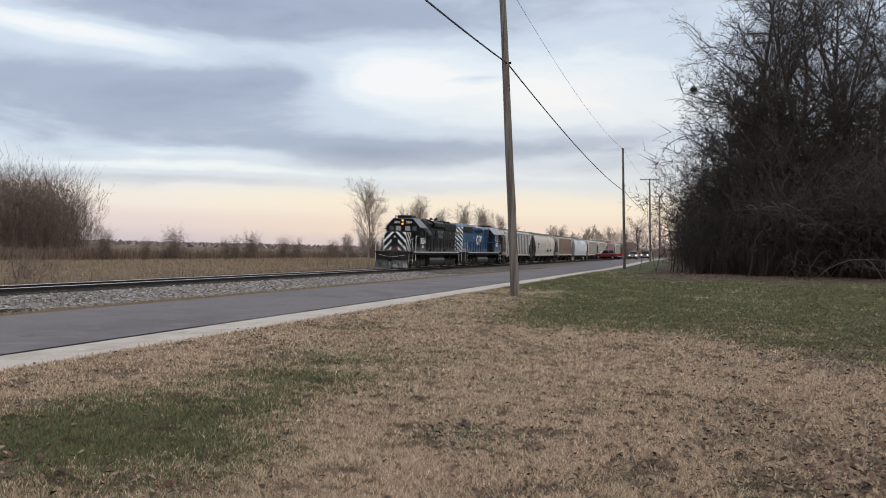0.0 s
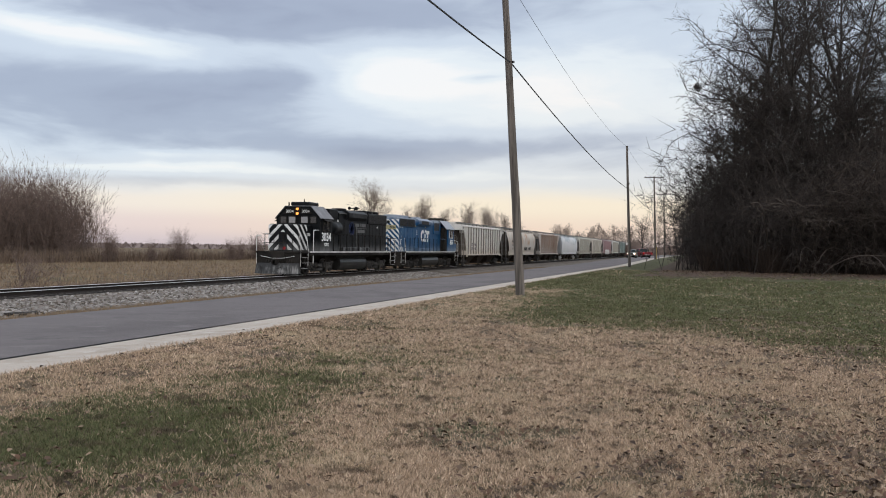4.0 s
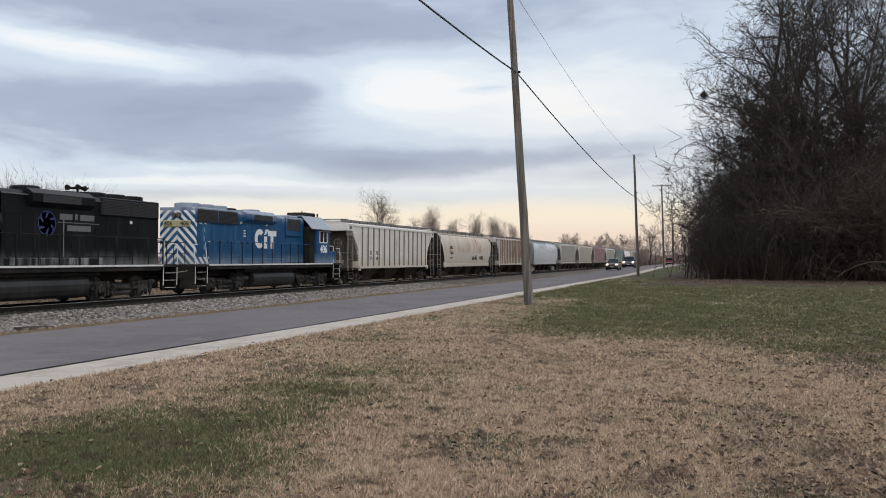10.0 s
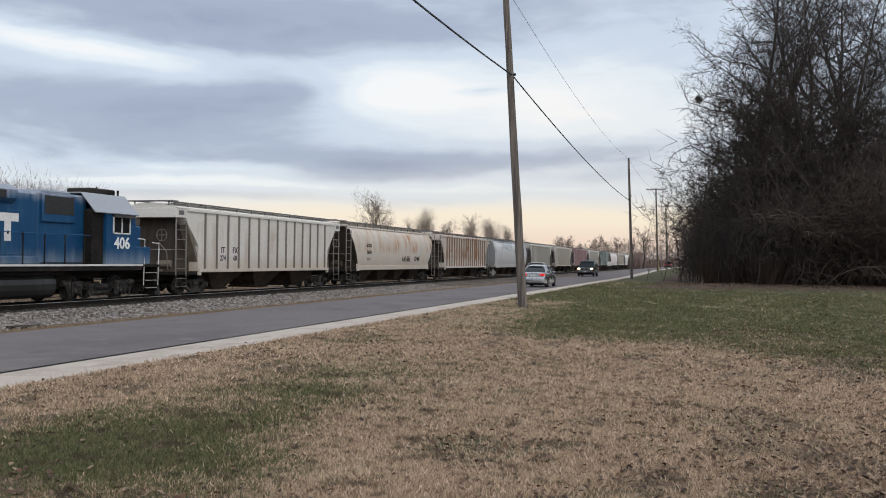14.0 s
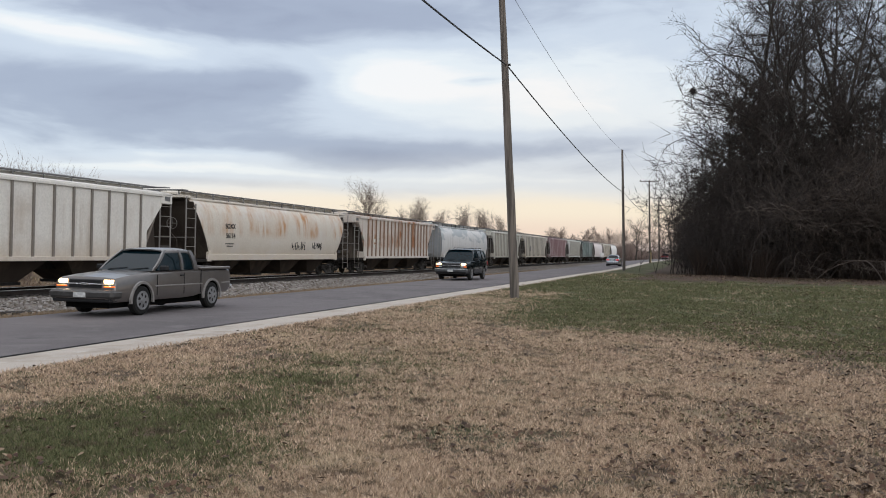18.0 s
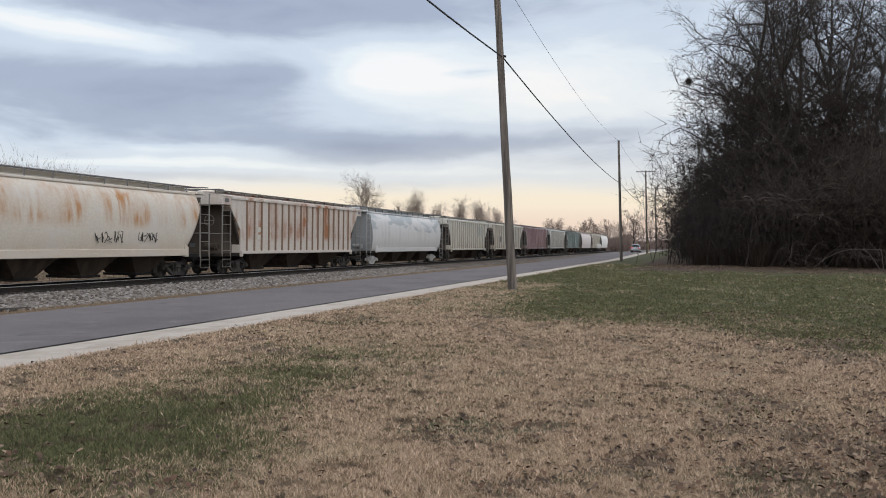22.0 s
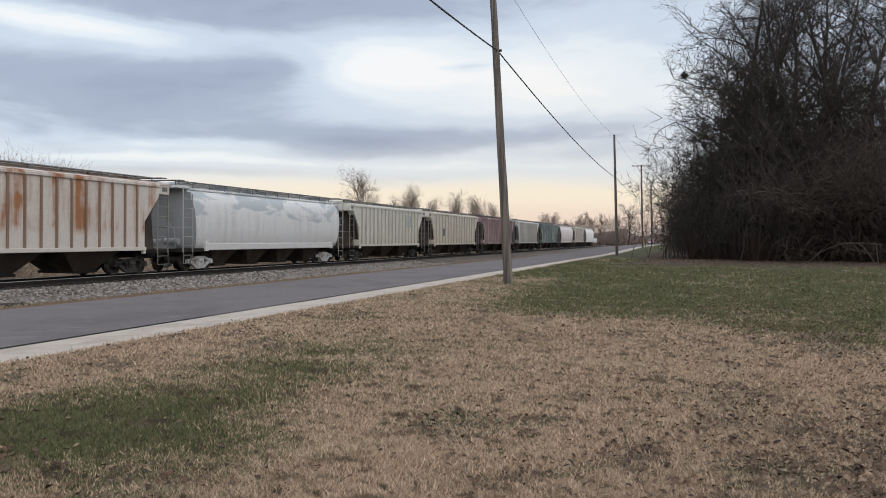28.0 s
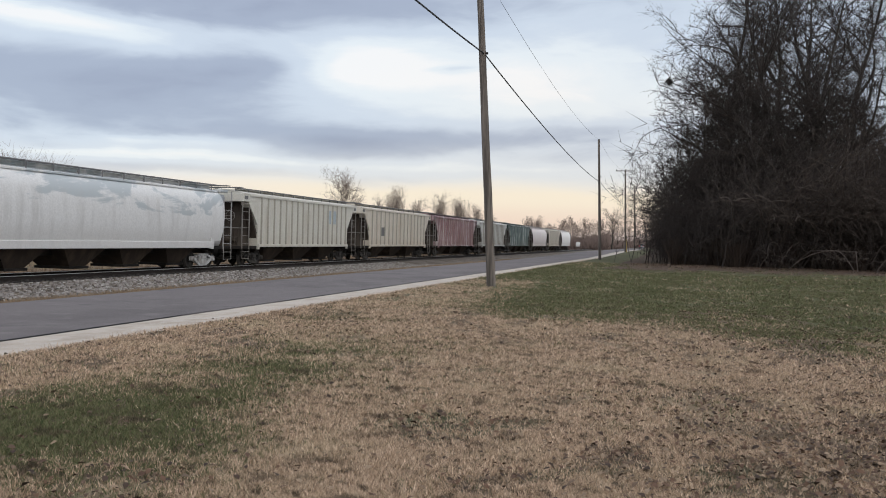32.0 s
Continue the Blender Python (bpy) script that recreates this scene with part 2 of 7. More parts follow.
def box(bm, x0, x1, y0, y1, z0, z1, bevel=0.0):
    v = [bm.verts.new(p) for p in ((x0, y0, z0), (x1, y0, z0), (x1, y1, z0), (x0, y1, z0), (x0, y0, z1), (x1, y0, z1), (x1, y1, z1), (x0, y1, z1))]
    fs = [bm.faces.new([v[i] for i in f]) for f in ((0, 3, 2, 1), (4, 5, 6, 7), (0, 1, 5, 4), (1, 2, 6, 5), (2, 3, 7, 6), (3, 0, 4, 7))]
    if bevel:
        es = {e for f in fs for e in f.edges}
        bmesh.ops.bevel(bm, geom=list(es), offset=bevel, segments=1, affect="EDGES", profile=0.5)
    return bm


def tube(bm, a, b, r0, r1=None, n=8, caps=True):
    """A straight tapered tube from a to b."""
    r1 = r0 if r1 is None else r1
    a, b = Vector(a), Vector(b)
    q = (b - a).to_track_quat("Z", "Y")
    rings = []
    for p, r in ((a, r0), (b, r1)):
        rings.append([bm.verts.new(p + q @ Vector((r * math.cos(2 * math.pi * i / n), r * math.sin(2 * math.pi * i / n), 0))) for i in range(n)])
    for i in range(n):
        bm.faces.new((rings[0][i], rings[0][(i + 1) % n], rings[1][(i + 1) % n], rings[1][i]))
    if caps:
        bm.faces.new(rings[0][::-1])
        bm.faces.new(rings[1])
    return bm


def rod(bm, pts, r, n=6):
    """A bent rod through the points."""
    pts = [Vector(p) for p in pts]
    rings = []
    for i, p in enumerate(pts):
        d = (pts[min(i + 1, len(pts) - 1)] - pts[max(i - 1, 0)]).normalized()
        q = d.to_track_quat("Z", "Y")
        rings.append([bm.verts.new(p + q @ Vector((r * math.cos(2 * math.pi * k / n), r * math.sin(2 * math.pi * k / n), 0))) for k in range(n)])
    for a, b in zip(rings, rings[1:]):
        for k in range(n):
            bm.faces.new((a[k], a[(k + 1) % n], b[(k + 1) % n], b[k]))
    bm.faces.new(rings[0][::-1])
    bm.faces.new(rings[-1])
    return bm


def prism(bm, outline, lo, hi, axis="x"):
    """A flat outline pushed out along an axis. For x the outline is (y, z), for y it is (x, z), for z it is (x, y)."""
    def p(u, v, w_):
        return {"x": (w_, u, v), "y": (u, w_, v), "z": (u, v, w_)}[axis]
    a = [bm.verts.new(p(u, v, lo)) for u, v in outline]
    b = [bm.verts.new(p(u, v, hi)) for u, v in outline]
    n = len(outline)
    bm.faces.new(a[::-1])
    bm.faces.new(b)
    for i in range(n):
        bm.faces.new((a[i], a[(i + 1) % n], b[(i + 1) % n], b[i]))
    bmesh.ops.recalc_face_normals(bm, faces=bm.faces[:])
    return bm


def B():
    return bmesh.new()


# ---------------------------------------------------------------- ground


def smooth_step(a, b, v):
    v = min(1, max(0, (v - a) / (b - a)))
    return v * v * (3 - 2 * v)


PROFILE = ((-60, -0.75), (-30, -0.8), (-28, -0.85), (-26.4, -0.42), (-25.9, -0.37), (-22.9, -0.37), (-22.3, -0.42), (-20.8, -0.62), (-18, -0.45), (-15.6, -0.22), (-15.0, -0.2),
           (-9.7, -0.2), (-8.15, -0.16), (-8.05, 0.0), (0, 0.0), (60, 0.1))


def ground_z(x, y):
    for (a, za), (b, zb) in zip(PROFILE, PROFILE[1:]):
        if a <= x <= b:
            z = za + (zb - za) * (x - a) / (b - a)
            break
    else:
        z = PROFILE[0][1] if x < -60 else PROFILE[-1][1]
    z += rise(x, y)
    if x > -7.6:
        z += 0.05 * noise.noise((x * 0.35, y * 0.35, 0)) * smooth_step(-7.6, -6.5, x)
    return z


def rise(x, y):
    """The road and lawn climb a little far off."""
    return 0.35 * smooth_step(90, 160, y) * smooth_step(-19, -16, x)


def ground_sheet():
    xs = [-4000, -1500, -600, -250, -120, -80] + [p[0] for p in PROFILE if p[0] < -8.1] + [-45, -36]
    xs += [-8.05 + 0.45 * i for i in range(60)] + [20, 24, 30, 45, 60, 100, 200, 500, 1500, 4000]
    ys = [-4000, -1000, -300, -100, -40, -15, -5] + [0.5 * i for i in range(1, 100)] + [50 + 5 * i for i in range(32)] + [220, 260, 320, 420, 600, 1000, 2000, 4500]
    xs, ys = sorted(set(xs)), sorted(set(ys))
    bm = B()
    grid = [[bm.verts.new((x, y, ground_z(x, y))) for x in xs] for y in ys]
    for j in range(len(ys) - 1):
        for i in range(len(xs) - 1):
            f = bm.faces.new((grid[j][i], grid[j][i + 1], grid[j + 1][i + 1], grid[j + 1][i]))
            xm = (xs[i] + xs[i + 1]) / 2
            f.material_index = (5 if (ys[j] + ys[j + 1]) / 2 + 5.0 * noise.noise((xm * 0.25, ys[j] * 0.25, 6.0)) > 57 and xm > -4.5 else 4 if (ys[j] + ys[j + 1]) / 2 + 3.0 * noise.noise((xm * 0.4, ys[j] * 0.4, 2.0)) > 21 else 0) if xm > -8.1 else 3 if -27.9 < xm < -22.6 else 1 if -27.5 < xm else 2
    ob = link("ground", bm, [M["lawn"], M["gravel"], M["field"], M["track_bed"], M["green_lawn"], M["litter"]], smooth=True)
    return tagged(ob, "dormant brown and green lawn, gravel verge and stubble field", "ground", kind="structure")


ground_sheet()


def strip(name, x0, x1, z0, z1, thick, mat, label, category, y0=-60.0, y1=420.0, bow=0.0):
    """A long flat strip beside the track."""
    bm = B()
    ys = [y0] + [float(v) for v in range(0, 90, 6)] + [90, 100, 115, 130, 145, 160, 180, 220, 300, y1]
    rows_ = []
    for y in ys:
        d = rise(-12, y)
        jit = bow * noise.noise((y * 0.7, x0, 0))
        rows_.append([bm.verts.new(p) for p in ((x0, y, z0 + d), (x1 + jit, y, z1 + d), (x1 + jit, y, z1 + d - thick), (x0, y, z0 + d - thick))])
    for a, b in zip(rows_, rows_[1:]):
        for k in range(4):
            bm.faces.new((a[k], a[(k + 1) % 4], b[(k + 1) % 4], b[k]))
    bm.faces.new(rows_[0][::-1])
    bm.faces.new(rows_[-1])
    bmesh.ops.recalc_face_normals(bm, faces=bm.faces[:])
    return tagged(link(name, bm, mat), label, category, kind="structure")


strip("road", ROAD_FAR, ROAD_NEAR, -0.14, -0.085, 0.12, M["asphalt"], "worn grey two-lane asphalt road", "road", bow=0.04)
strip("kerb", ROAD_NEAR + 0.03, KERB, -0.098, -0.03, 0.16, M["concrete"], "pale concrete gutter strip beside the road", "kerb", bow=0.05)


strip("road_joint", ROAD_NEAR - 0.03, ROAD_NEAR + 0.012, -0.082, -0.081, 0.09, M["cable"], "dark ragged asphalt lip along the concrete", "road edge", bow=0.05)


def rails():
    for side in (-0.75, 0.75):
        bm = B()
        prof = [(-0.07, -0.17), (0.07, -0.17), (0.07, -0.155), (0.012, -0.135), (0.012, -0.045), (0.036, -0.035), (0.036, -0.004), (-0.036, -0.004), (-0.036, -0.035), (-0.012, -0.045),
                (-0.012, -0.135), (-0.07, -0.155)]
        prism(bm, [(RAIL_X + side + u, RAIL_Z + v) for u, v in prof], -150, 900, "y")
        rail = tagged(link("rail", bm, M["steel"]), "rusty steel rail with a shiny worn head", "rail", group="railway rails", kind="structure")
        bm = B()
        # the pale head laps down the sides so the painted glint shows
        box(bm, RAIL_X + side - 0.038, RAIL_X + side + 0.038, -150, 900, RAIL_Z - 0.022, RAIL_Z, 0.006)
        part("rail_head", bm, M["railhead"], rail, "running surface, paled for its sky glint")


rails()

# ---------------------------------------------------------------- train: paints


def car_paint(name, base, streak, amount, band=(0.0, 5.0), grime=(0.16, 0.13, 0.10), low=0.25, patch=None, patch_at=0.6, rough=0.55, fleck=2.2, top=0.0, spec=0.4, patch_band=None):
    """Old rolling-stock paint: vertical streaks inside a height band, grime towards the sill, patches of another coat."""
    m = bpy.data.materials.new(name)
    m.use_nodes = True
    n = Nodes(m.node_tree)
    b = m.node_tree.nodes["Principled BSDF"]
    c = n.add("ShaderNodeTexCoord").outputs["Object"]
    z = n.add("ShaderNodeSeparateXYZ", [c]).outputs[2]
    tall = n.add("ShaderNodeMapping", {"Vector": c, "Scale": (1, 1, 0.10)}).outputs[0]
    st = n.noise(tall, fleck, 6, 0.62, 0.3)
    pt = n.noise(n.add("ShaderNodeMapping", {"Vector": c, "Scale": (1, 0.42, 1.1)}).outputs[0], 0.62, 6, 0.62, 0.5)
    if patch_band:
        pt = n.math("MULTIPLY", pt, n.ramp(n.math("DIVIDE", z, 5.0), [(patch_band[0] / 5 - 0.06, 0.0), (patch_band[0] / 5 + 0.05, 1.0)]))
    gr = n.noise(c, 14, 5, 0.65)
    col = n.mix(n.ramp(gr, [(0.3, 0.0), (0.7, 1.0)]), tuple(v * 0.9 for v in base), tuple(min(1, v * 1.07) for v in base))
    if patch:
        col = n.mix(n.ramp(pt, [(patch_at - 0.02, 0.0), (patch_at + 0.03, 1.0)], "LINEAR"), col, patch)
    inside = n.math("MULTIPLY", n.ramp(n.math("DIVIDE", z, 5.0), [(max(0, band[0] / 5 - 0.06), 0.0), (band[0] / 5 + 0.04, 1.0)]),
                    n.ramp(n.math("DIVIDE", z, 5.0), [(band[1] / 5 - 0.04, 1.0), (min(1, band[1] / 5 + 0.05), 0.0)]))
    big = n.ramp(n.noise(c, 0.45, 4, 0.6), [(0.38, 0.15), (0.62, 1.0)])
    f = n.math("MULTIPLY", n.math("MULTIPLY", n.ramp(st, [(0.40, 0.0), (0.70, 1.0)]), inside), n.math("MULTIPLY", big, amount), clamp=True)
    col = n.mix(f, col, streak)
    g = n.math("MULTIPLY", n.ramp(n.math("ADD", n.math("DIVIDE", z, 5.0), n.math("MULTIPLY", n.math("SUBTRACT", st, 0.5), 0.25)), [(0.22, 1.0), (0.42, 0.0)]), low)
    col = n.mix(g, col, grime)
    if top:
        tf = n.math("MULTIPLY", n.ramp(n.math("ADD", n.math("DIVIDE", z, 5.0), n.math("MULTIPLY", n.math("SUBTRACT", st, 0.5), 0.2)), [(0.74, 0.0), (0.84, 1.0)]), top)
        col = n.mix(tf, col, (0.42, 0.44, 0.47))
    n.t.links.new(col, b.inputs["Base Color"])
    n.t.links.new(n.math("MULTIPLY_ADD", gr, 0.3, rough - 0.1, clamp=True), b.inputs["Roughness"])
    b.inputs["Specular IOR Level"].default_value = spec
    bp = n.add("ShaderNodeBump", {"Strength": 0.12, "Distance": 0.03, "Height": n.noise(c, 3.0, 4, 0.55)})
    n.t.links.new(bp.outputs[0], b.inputs["Normal"])
    return m


RUST = (0.27, 0.12, 0.055)
P = {
    "black": car_paint("black_engine_paint", (0.0024, 0.0029, 0.0038), (0.022, 0.024, 0.027), 0.4, (1.3, 4.6), (0.33, 0.33, 0.33), 0.5, rough=0.4, spec=0.2),
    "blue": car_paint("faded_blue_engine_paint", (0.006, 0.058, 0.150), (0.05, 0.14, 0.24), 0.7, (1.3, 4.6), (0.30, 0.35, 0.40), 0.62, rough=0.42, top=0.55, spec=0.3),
    "chalk": car_paint("chalky_white_stripe", (0.74, 0.74, 0.73), (0.35, 0.33, 0.31), 0.5),
    "number_white": car_paint("white_number_paint", (0.86, 0.86, 0.85), (0.6, 0.6, 0.58), 0.3, low=0.0),
    "end_tan": car_paint("dusty_brown_end_paint", (0.20, 0.17, 0.14), (0.09, 0.07, 0.055), 0.8),
    "dusty_box": car_paint("dust_filmed_black_paint", (0.012, 0.0125, 0.013), (0.26, 0.26, 0.26), 1.5, (0.5, 1.9), low=0.0, fleck=3.0, rough=0.6, spec=0.2),
    # posts painted darker than the panels for their shadow side
    "grey_rib": car_paint("shaded_grey_rib_paint", (0.17, 0.155, 0.138), (0.2, 0.13, 0.08), 0.5),
    "grey_hopper": car_paint("pale_grey_hopper_paint", (0.66, 0.635, 0.59), (0.30, 0.21, 0.13), 0.45, (0.8, 3.4), (0.33, 0.22, 0.12), 0.38),
    "tan": car_paint("tan_hopper_paint", (0.58, 0.53, 0.46), (0.41, 0.20, 0.075), 1.15, (2.4, 3.8), (0.36, 0.26, 0.17), 0.25, patch=(0.58, 0.54, 0.49), patch_at=0.55, fleck=1.7),
    "rusty": car_paint("rust_streaked_hopper_paint", (0.58, 0.535, 0.49), (0.31, 0.135, 0.06), 1.4, (1.9, 4.4), (0.40, 0.34, 0.29), 0.2, fleck=1.5),
    "rusty_rib": car_paint("rusty_rib_paint", (0.22, 0.145, 0.10), (0.11, 0.05, 0.028), 0.95, (1.2, 4.4), (0.25, 0.2, 0.16), 0.2, fleck=3.0),
    "white_hopper": car_paint("white_hopper_paint", (0.64, 0.64, 0.635), (0.42, 0.41, 0.40), 0.55, (1.2, 3.4), (0.44, 0.42, 0.40), 0.4, patch=(0.41, 0.445, 0.465), patch_at=0.515, fleck=2.5, patch_band=(2.5, 4.2)),
    "cream": car_paint("cream_hopper_paint", (0.58, 0.565, 0.51), (0.36, 0.30, 0.24), 0.5, (1.0, 3.4), (0.34, 0.28, 0.21), 0.25),
    # cream posts, likewise darkened for the faces in shadow
    "cream_rib": car_paint("shaded_cream_rib_paint", (0.36, 0.345, 0.30), (0.22, 0.17, 0.13), 0.5),
    # ladder grey dimmed in colour for the shadow at the car ends
    "ladder": car_paint("shaded_ladder_paint", (0.24, 0.23, 0.22), (0.10, 0.07, 0.05), 0.6, spec=0.2),
    "pale_ladder": car_paint("pale_ladder_paint", (0.36, 0.36, 0.36), (0.2, 0.17, 0.14), 0.6),
    "far_grey": car_paint("pale_grey_far_paint", (0.60, 0.60, 0.58), (0.4, 0.38, 0.35), 0.4, (1.0, 4.2)),
    "far_white": car_paint("white_far_paint", (0.76, 0.75, 0.73), (0.5, 0.47, 0.43), 0.3, (1.0, 4.2)),
    "beige": car_paint("beige_hopper_paint", (0.59, 0.545, 0.475), (0.38, 0.27, 0.19), 0.55, (1.0, 3.6), (0.34, 0.28, 0.21), 0.3),
    "maroon": car_paint("faded_maroon_hopper_paint", (0.20, 0.105, 0.112), (0.50, 0.44, 0.44), 1.7, (1.0, 4.2), (0.22, 0.15, 0.14), 0.3, fleck=3.5),
    "green": car_paint("dark_green_hopper_paint", (0.030, 0.058, 0.054), (0.40, 0.42, 0.40), 1.5, (1.0, 4.2), (0.12, 0.12, 0.11), 0.3, fleck=3.0),
    "pinkish": car_paint("pinkish_white_hopper_paint", (0.66, 0.60, 0.58), (0.46, 0.38, 0.34), 0.3, (1.0, 4.2)),
    # near black: the shade under the sloping car ends is in this colour
    "end_dark": car_paint("shade_dark_end_paint", (0.055, 0.045, 0.038), (0.010, 0.008, 0.007), 0.6, spec=0.1),
    "end_grey": car_paint("grey_end_paint", (0.30, 0.32, 0.34), (0.18, 0.17, 0.16), 0.5),
    "bay": car_paint("grimy_hopper_bay", (0.036, 0.028, 0.023), (0.085, 0.062, 0.045), 0.7, (0, 2), low=0.0, rough=0.85, spec=0.15),
}
M["dusty"] = material("dusty_running_gear", (0.020, 0.0185, 0.018), 0.7, var=0.6, scale=2, dirt=(0.095, 0.088, 0.08), dirt_amount=0.55, dirt_scale=3.0, spec=0.2)
M["lamp"] = glow_material("lit_headlight", (1.0, 0.38, 0.085), 1.3)
M["glass"] = material("dark_cab_glass", (0.02, 0.022, 0.025), 0.16, 0.0, var=0.1, bump=0, coat=0.6)
# pale metal pane in place of sky seen through the middle cab windows
M["pale_glass"] = material("sky_lit_glass", (0.30, 0.32, 0.34), 0.15, 1.0, var=0.05, bump=0)
M["red"] = material("red_lens", (0.25, 0.015, 0.02), 0.3, bump=0)
M["decal_grey"] = material("faded_grey_decal", (0.13, 0.13, 0.13), 0.6, bump=0)
M["decal_blue"] = material("faded_blue_decal", (0.022, 0.036, 0.12), 0.5, bump=0)
M["ink"] = material("black_stencil_paint", (0.03, 0.03, 0.03), 0.7, bump=0)
M["plate_yellow"] = material("dull_yellow_board", (0.36, 0.33, 0.18), 0.6, bump=0)
M["grille"] = material("dark_radiator_grille", (0.03, 0.03, 0.032), 0.7, 0.2, bump=0.6, bump_scale=120)
M["pale_steel"] = car_paint("pale_painted_casting", (0.46, 0.46, 0.46), (0.16, 0.13, 0.11), 1.0, (0, 5), low=0.0, fleck=5.0)


def letters(name, text, size, mat, parent, m, label="", depth=0.006):
    """Painted lettering as a thin mesh, in the built-in font."""
    cu = bpy.data.curves.new(name, "FONT")
    cu.body, cu.size, cu.extrude, cu.align_x, cu.align_y, cu.resolution_u = text, size, depth, "CENTER", "CENTER", 3
    cu.offset = size * 0.018
    tmp = bpy.data.objects.new(name, cu)
    scene.collection.objects.link(tmp)
    me = bpy.data.meshes.new_from_object(tmp.evaluated_get(bpy.context.evaluated_depsgraph_get()))
    bpy.data.objects.remove(tmp)
    me.materials.clear()
    me.materials.append(mat)
    ob = new(name, me)
    ob.parent = parent
    ob.matrix_basis = m
    if label:
        ob["label"] = label
    return ob


def on_side(x, y, z, side=1):
    """The pose of lettering on a car's side, read from outside."""
    return pose(x * side, y, z, 90, 0, 90 * side)


def lathe(bm, profile, n=20, axis="x", at_=(0, 0, 0)):
    """Turn (radius, offset) points round an axis."""
    rings = []
    for r, o in profile:
        ring = []
        for k in range(n):
            a = 2 * math.pi * k / n
            c, s = r * math.cos(a), r * math.sin(a)
            p = {"x": (o, c, s), "y": (c, o, s), "z": (c, s, o)}[axis]
            ring.append(bm.verts.new((p[0] + at_[0], p[1] + at_[1], p[2] + at_[2])))
        rings.append(ring)
    for a, b in zip(rings, rings[1:]):
        for k in range(n):
            bm.faces.new((a[k], a[(k + 1) % n], b[(k + 1) % n], b[k]))
    bm.faces.new(rings[0][::-1])
    bm.faces.new(rings[-1])
    return bm


def clip_band(rect, lo, hi):
    """The part of a rectangle (t0, t1, z0, z1) where lo <= z + t <= hi."""
    t0, t1, z0, z1 = rect
    poly = [(t0, z0), (t1, z0), (t1, z1), (t0, z1)]
    for sign, lim in ((1, lo), (-1, -hi)):
        out = []
        for (a, b) in zip(poly, poly[1:] + poly[:1]):
            fa, fb = sign * (a[0] + a[1]) - lim, sign * (b[0] + b[1]) - lim
            if fa >= 0:
                out.append(a)
            if fa * fb < 0:
                k = fa / (fa - fb)
                out.append((a[0] + k * (b[0] - a[0]), a[1] + k * (b[1] - a[1])))
        poly = out
        if not poly:
            return []
    return poly


def chevrons(parent, y_face, into, half, z0, z1, side_len, mat, period=0.46, width=0.24, phase=0.1):
    """Warning chevrons on an end face, carried on round its two sides. into: +1 where the body lies towards +y."""
    k = -3
    while k * period < z1 + half + side_len:
        lo = k * period + phase
        k += 1
        for side in (-1, 1):
            for rect in ((0.0, half, z0, z1), (half, half + side_len, z0, z1)):
                poly = clip_band(rect, lo, lo + width)
                if len(poly) < 3:
                    continue
                area = abs(sum(a[0] * b[1] - b[0] * a[1] for a, b in zip(poly, poly[1:] + poly[:1]))) / 2
                if area < 0.003:
                    continue
                bm = B()
                if rect[0] == 0.0:
                    prism(bm, [(side * t, z) for t, z in poly], y_face - 0.008 * into, y_face + 0.01 * into, "y")
                else:
                    prism(bm, [(y_face + into * (t - half), z) for t, z in poly], side * (half - 0.01), side * (half + 0.008), "x")
                part("chevron_stripe", bm, mat, parent, "white warning stripe")


# ---------------------------------------------------------------- trucks and couplers
WHEELS = []          # (wheelset, radius, place in its truck, sign of the turn)


def wheelset_mesh(r):
    bm = B()
    for s in (-1, 1):
        lathe(bm, [(0.09, s * 0.62), (r * 0.80, s * 0.66), (r + 0.028, s * 0.685), (r + 0.028, s * 0.71), (r, s * 0.73), (r - 0.01, s * 0.82), (r * 0.86, s * 0.825), (r * 0.80, s * 0.775),
                   (r * 0.34, s * 0.75), (r * 0.28, s * 0.83), (0.10, s * 0.83)], 24)
    tube(bm, (-0.95, 0, 0), (0.95, 0, 0), 0.075, n=10)
    bmesh.ops.recalc_face_normals(bm, faces=bm.faces[:])
    me = bpy.data.meshes.new("wheelset")
    bm.to_mesh(me)
    bm.free()
    return me


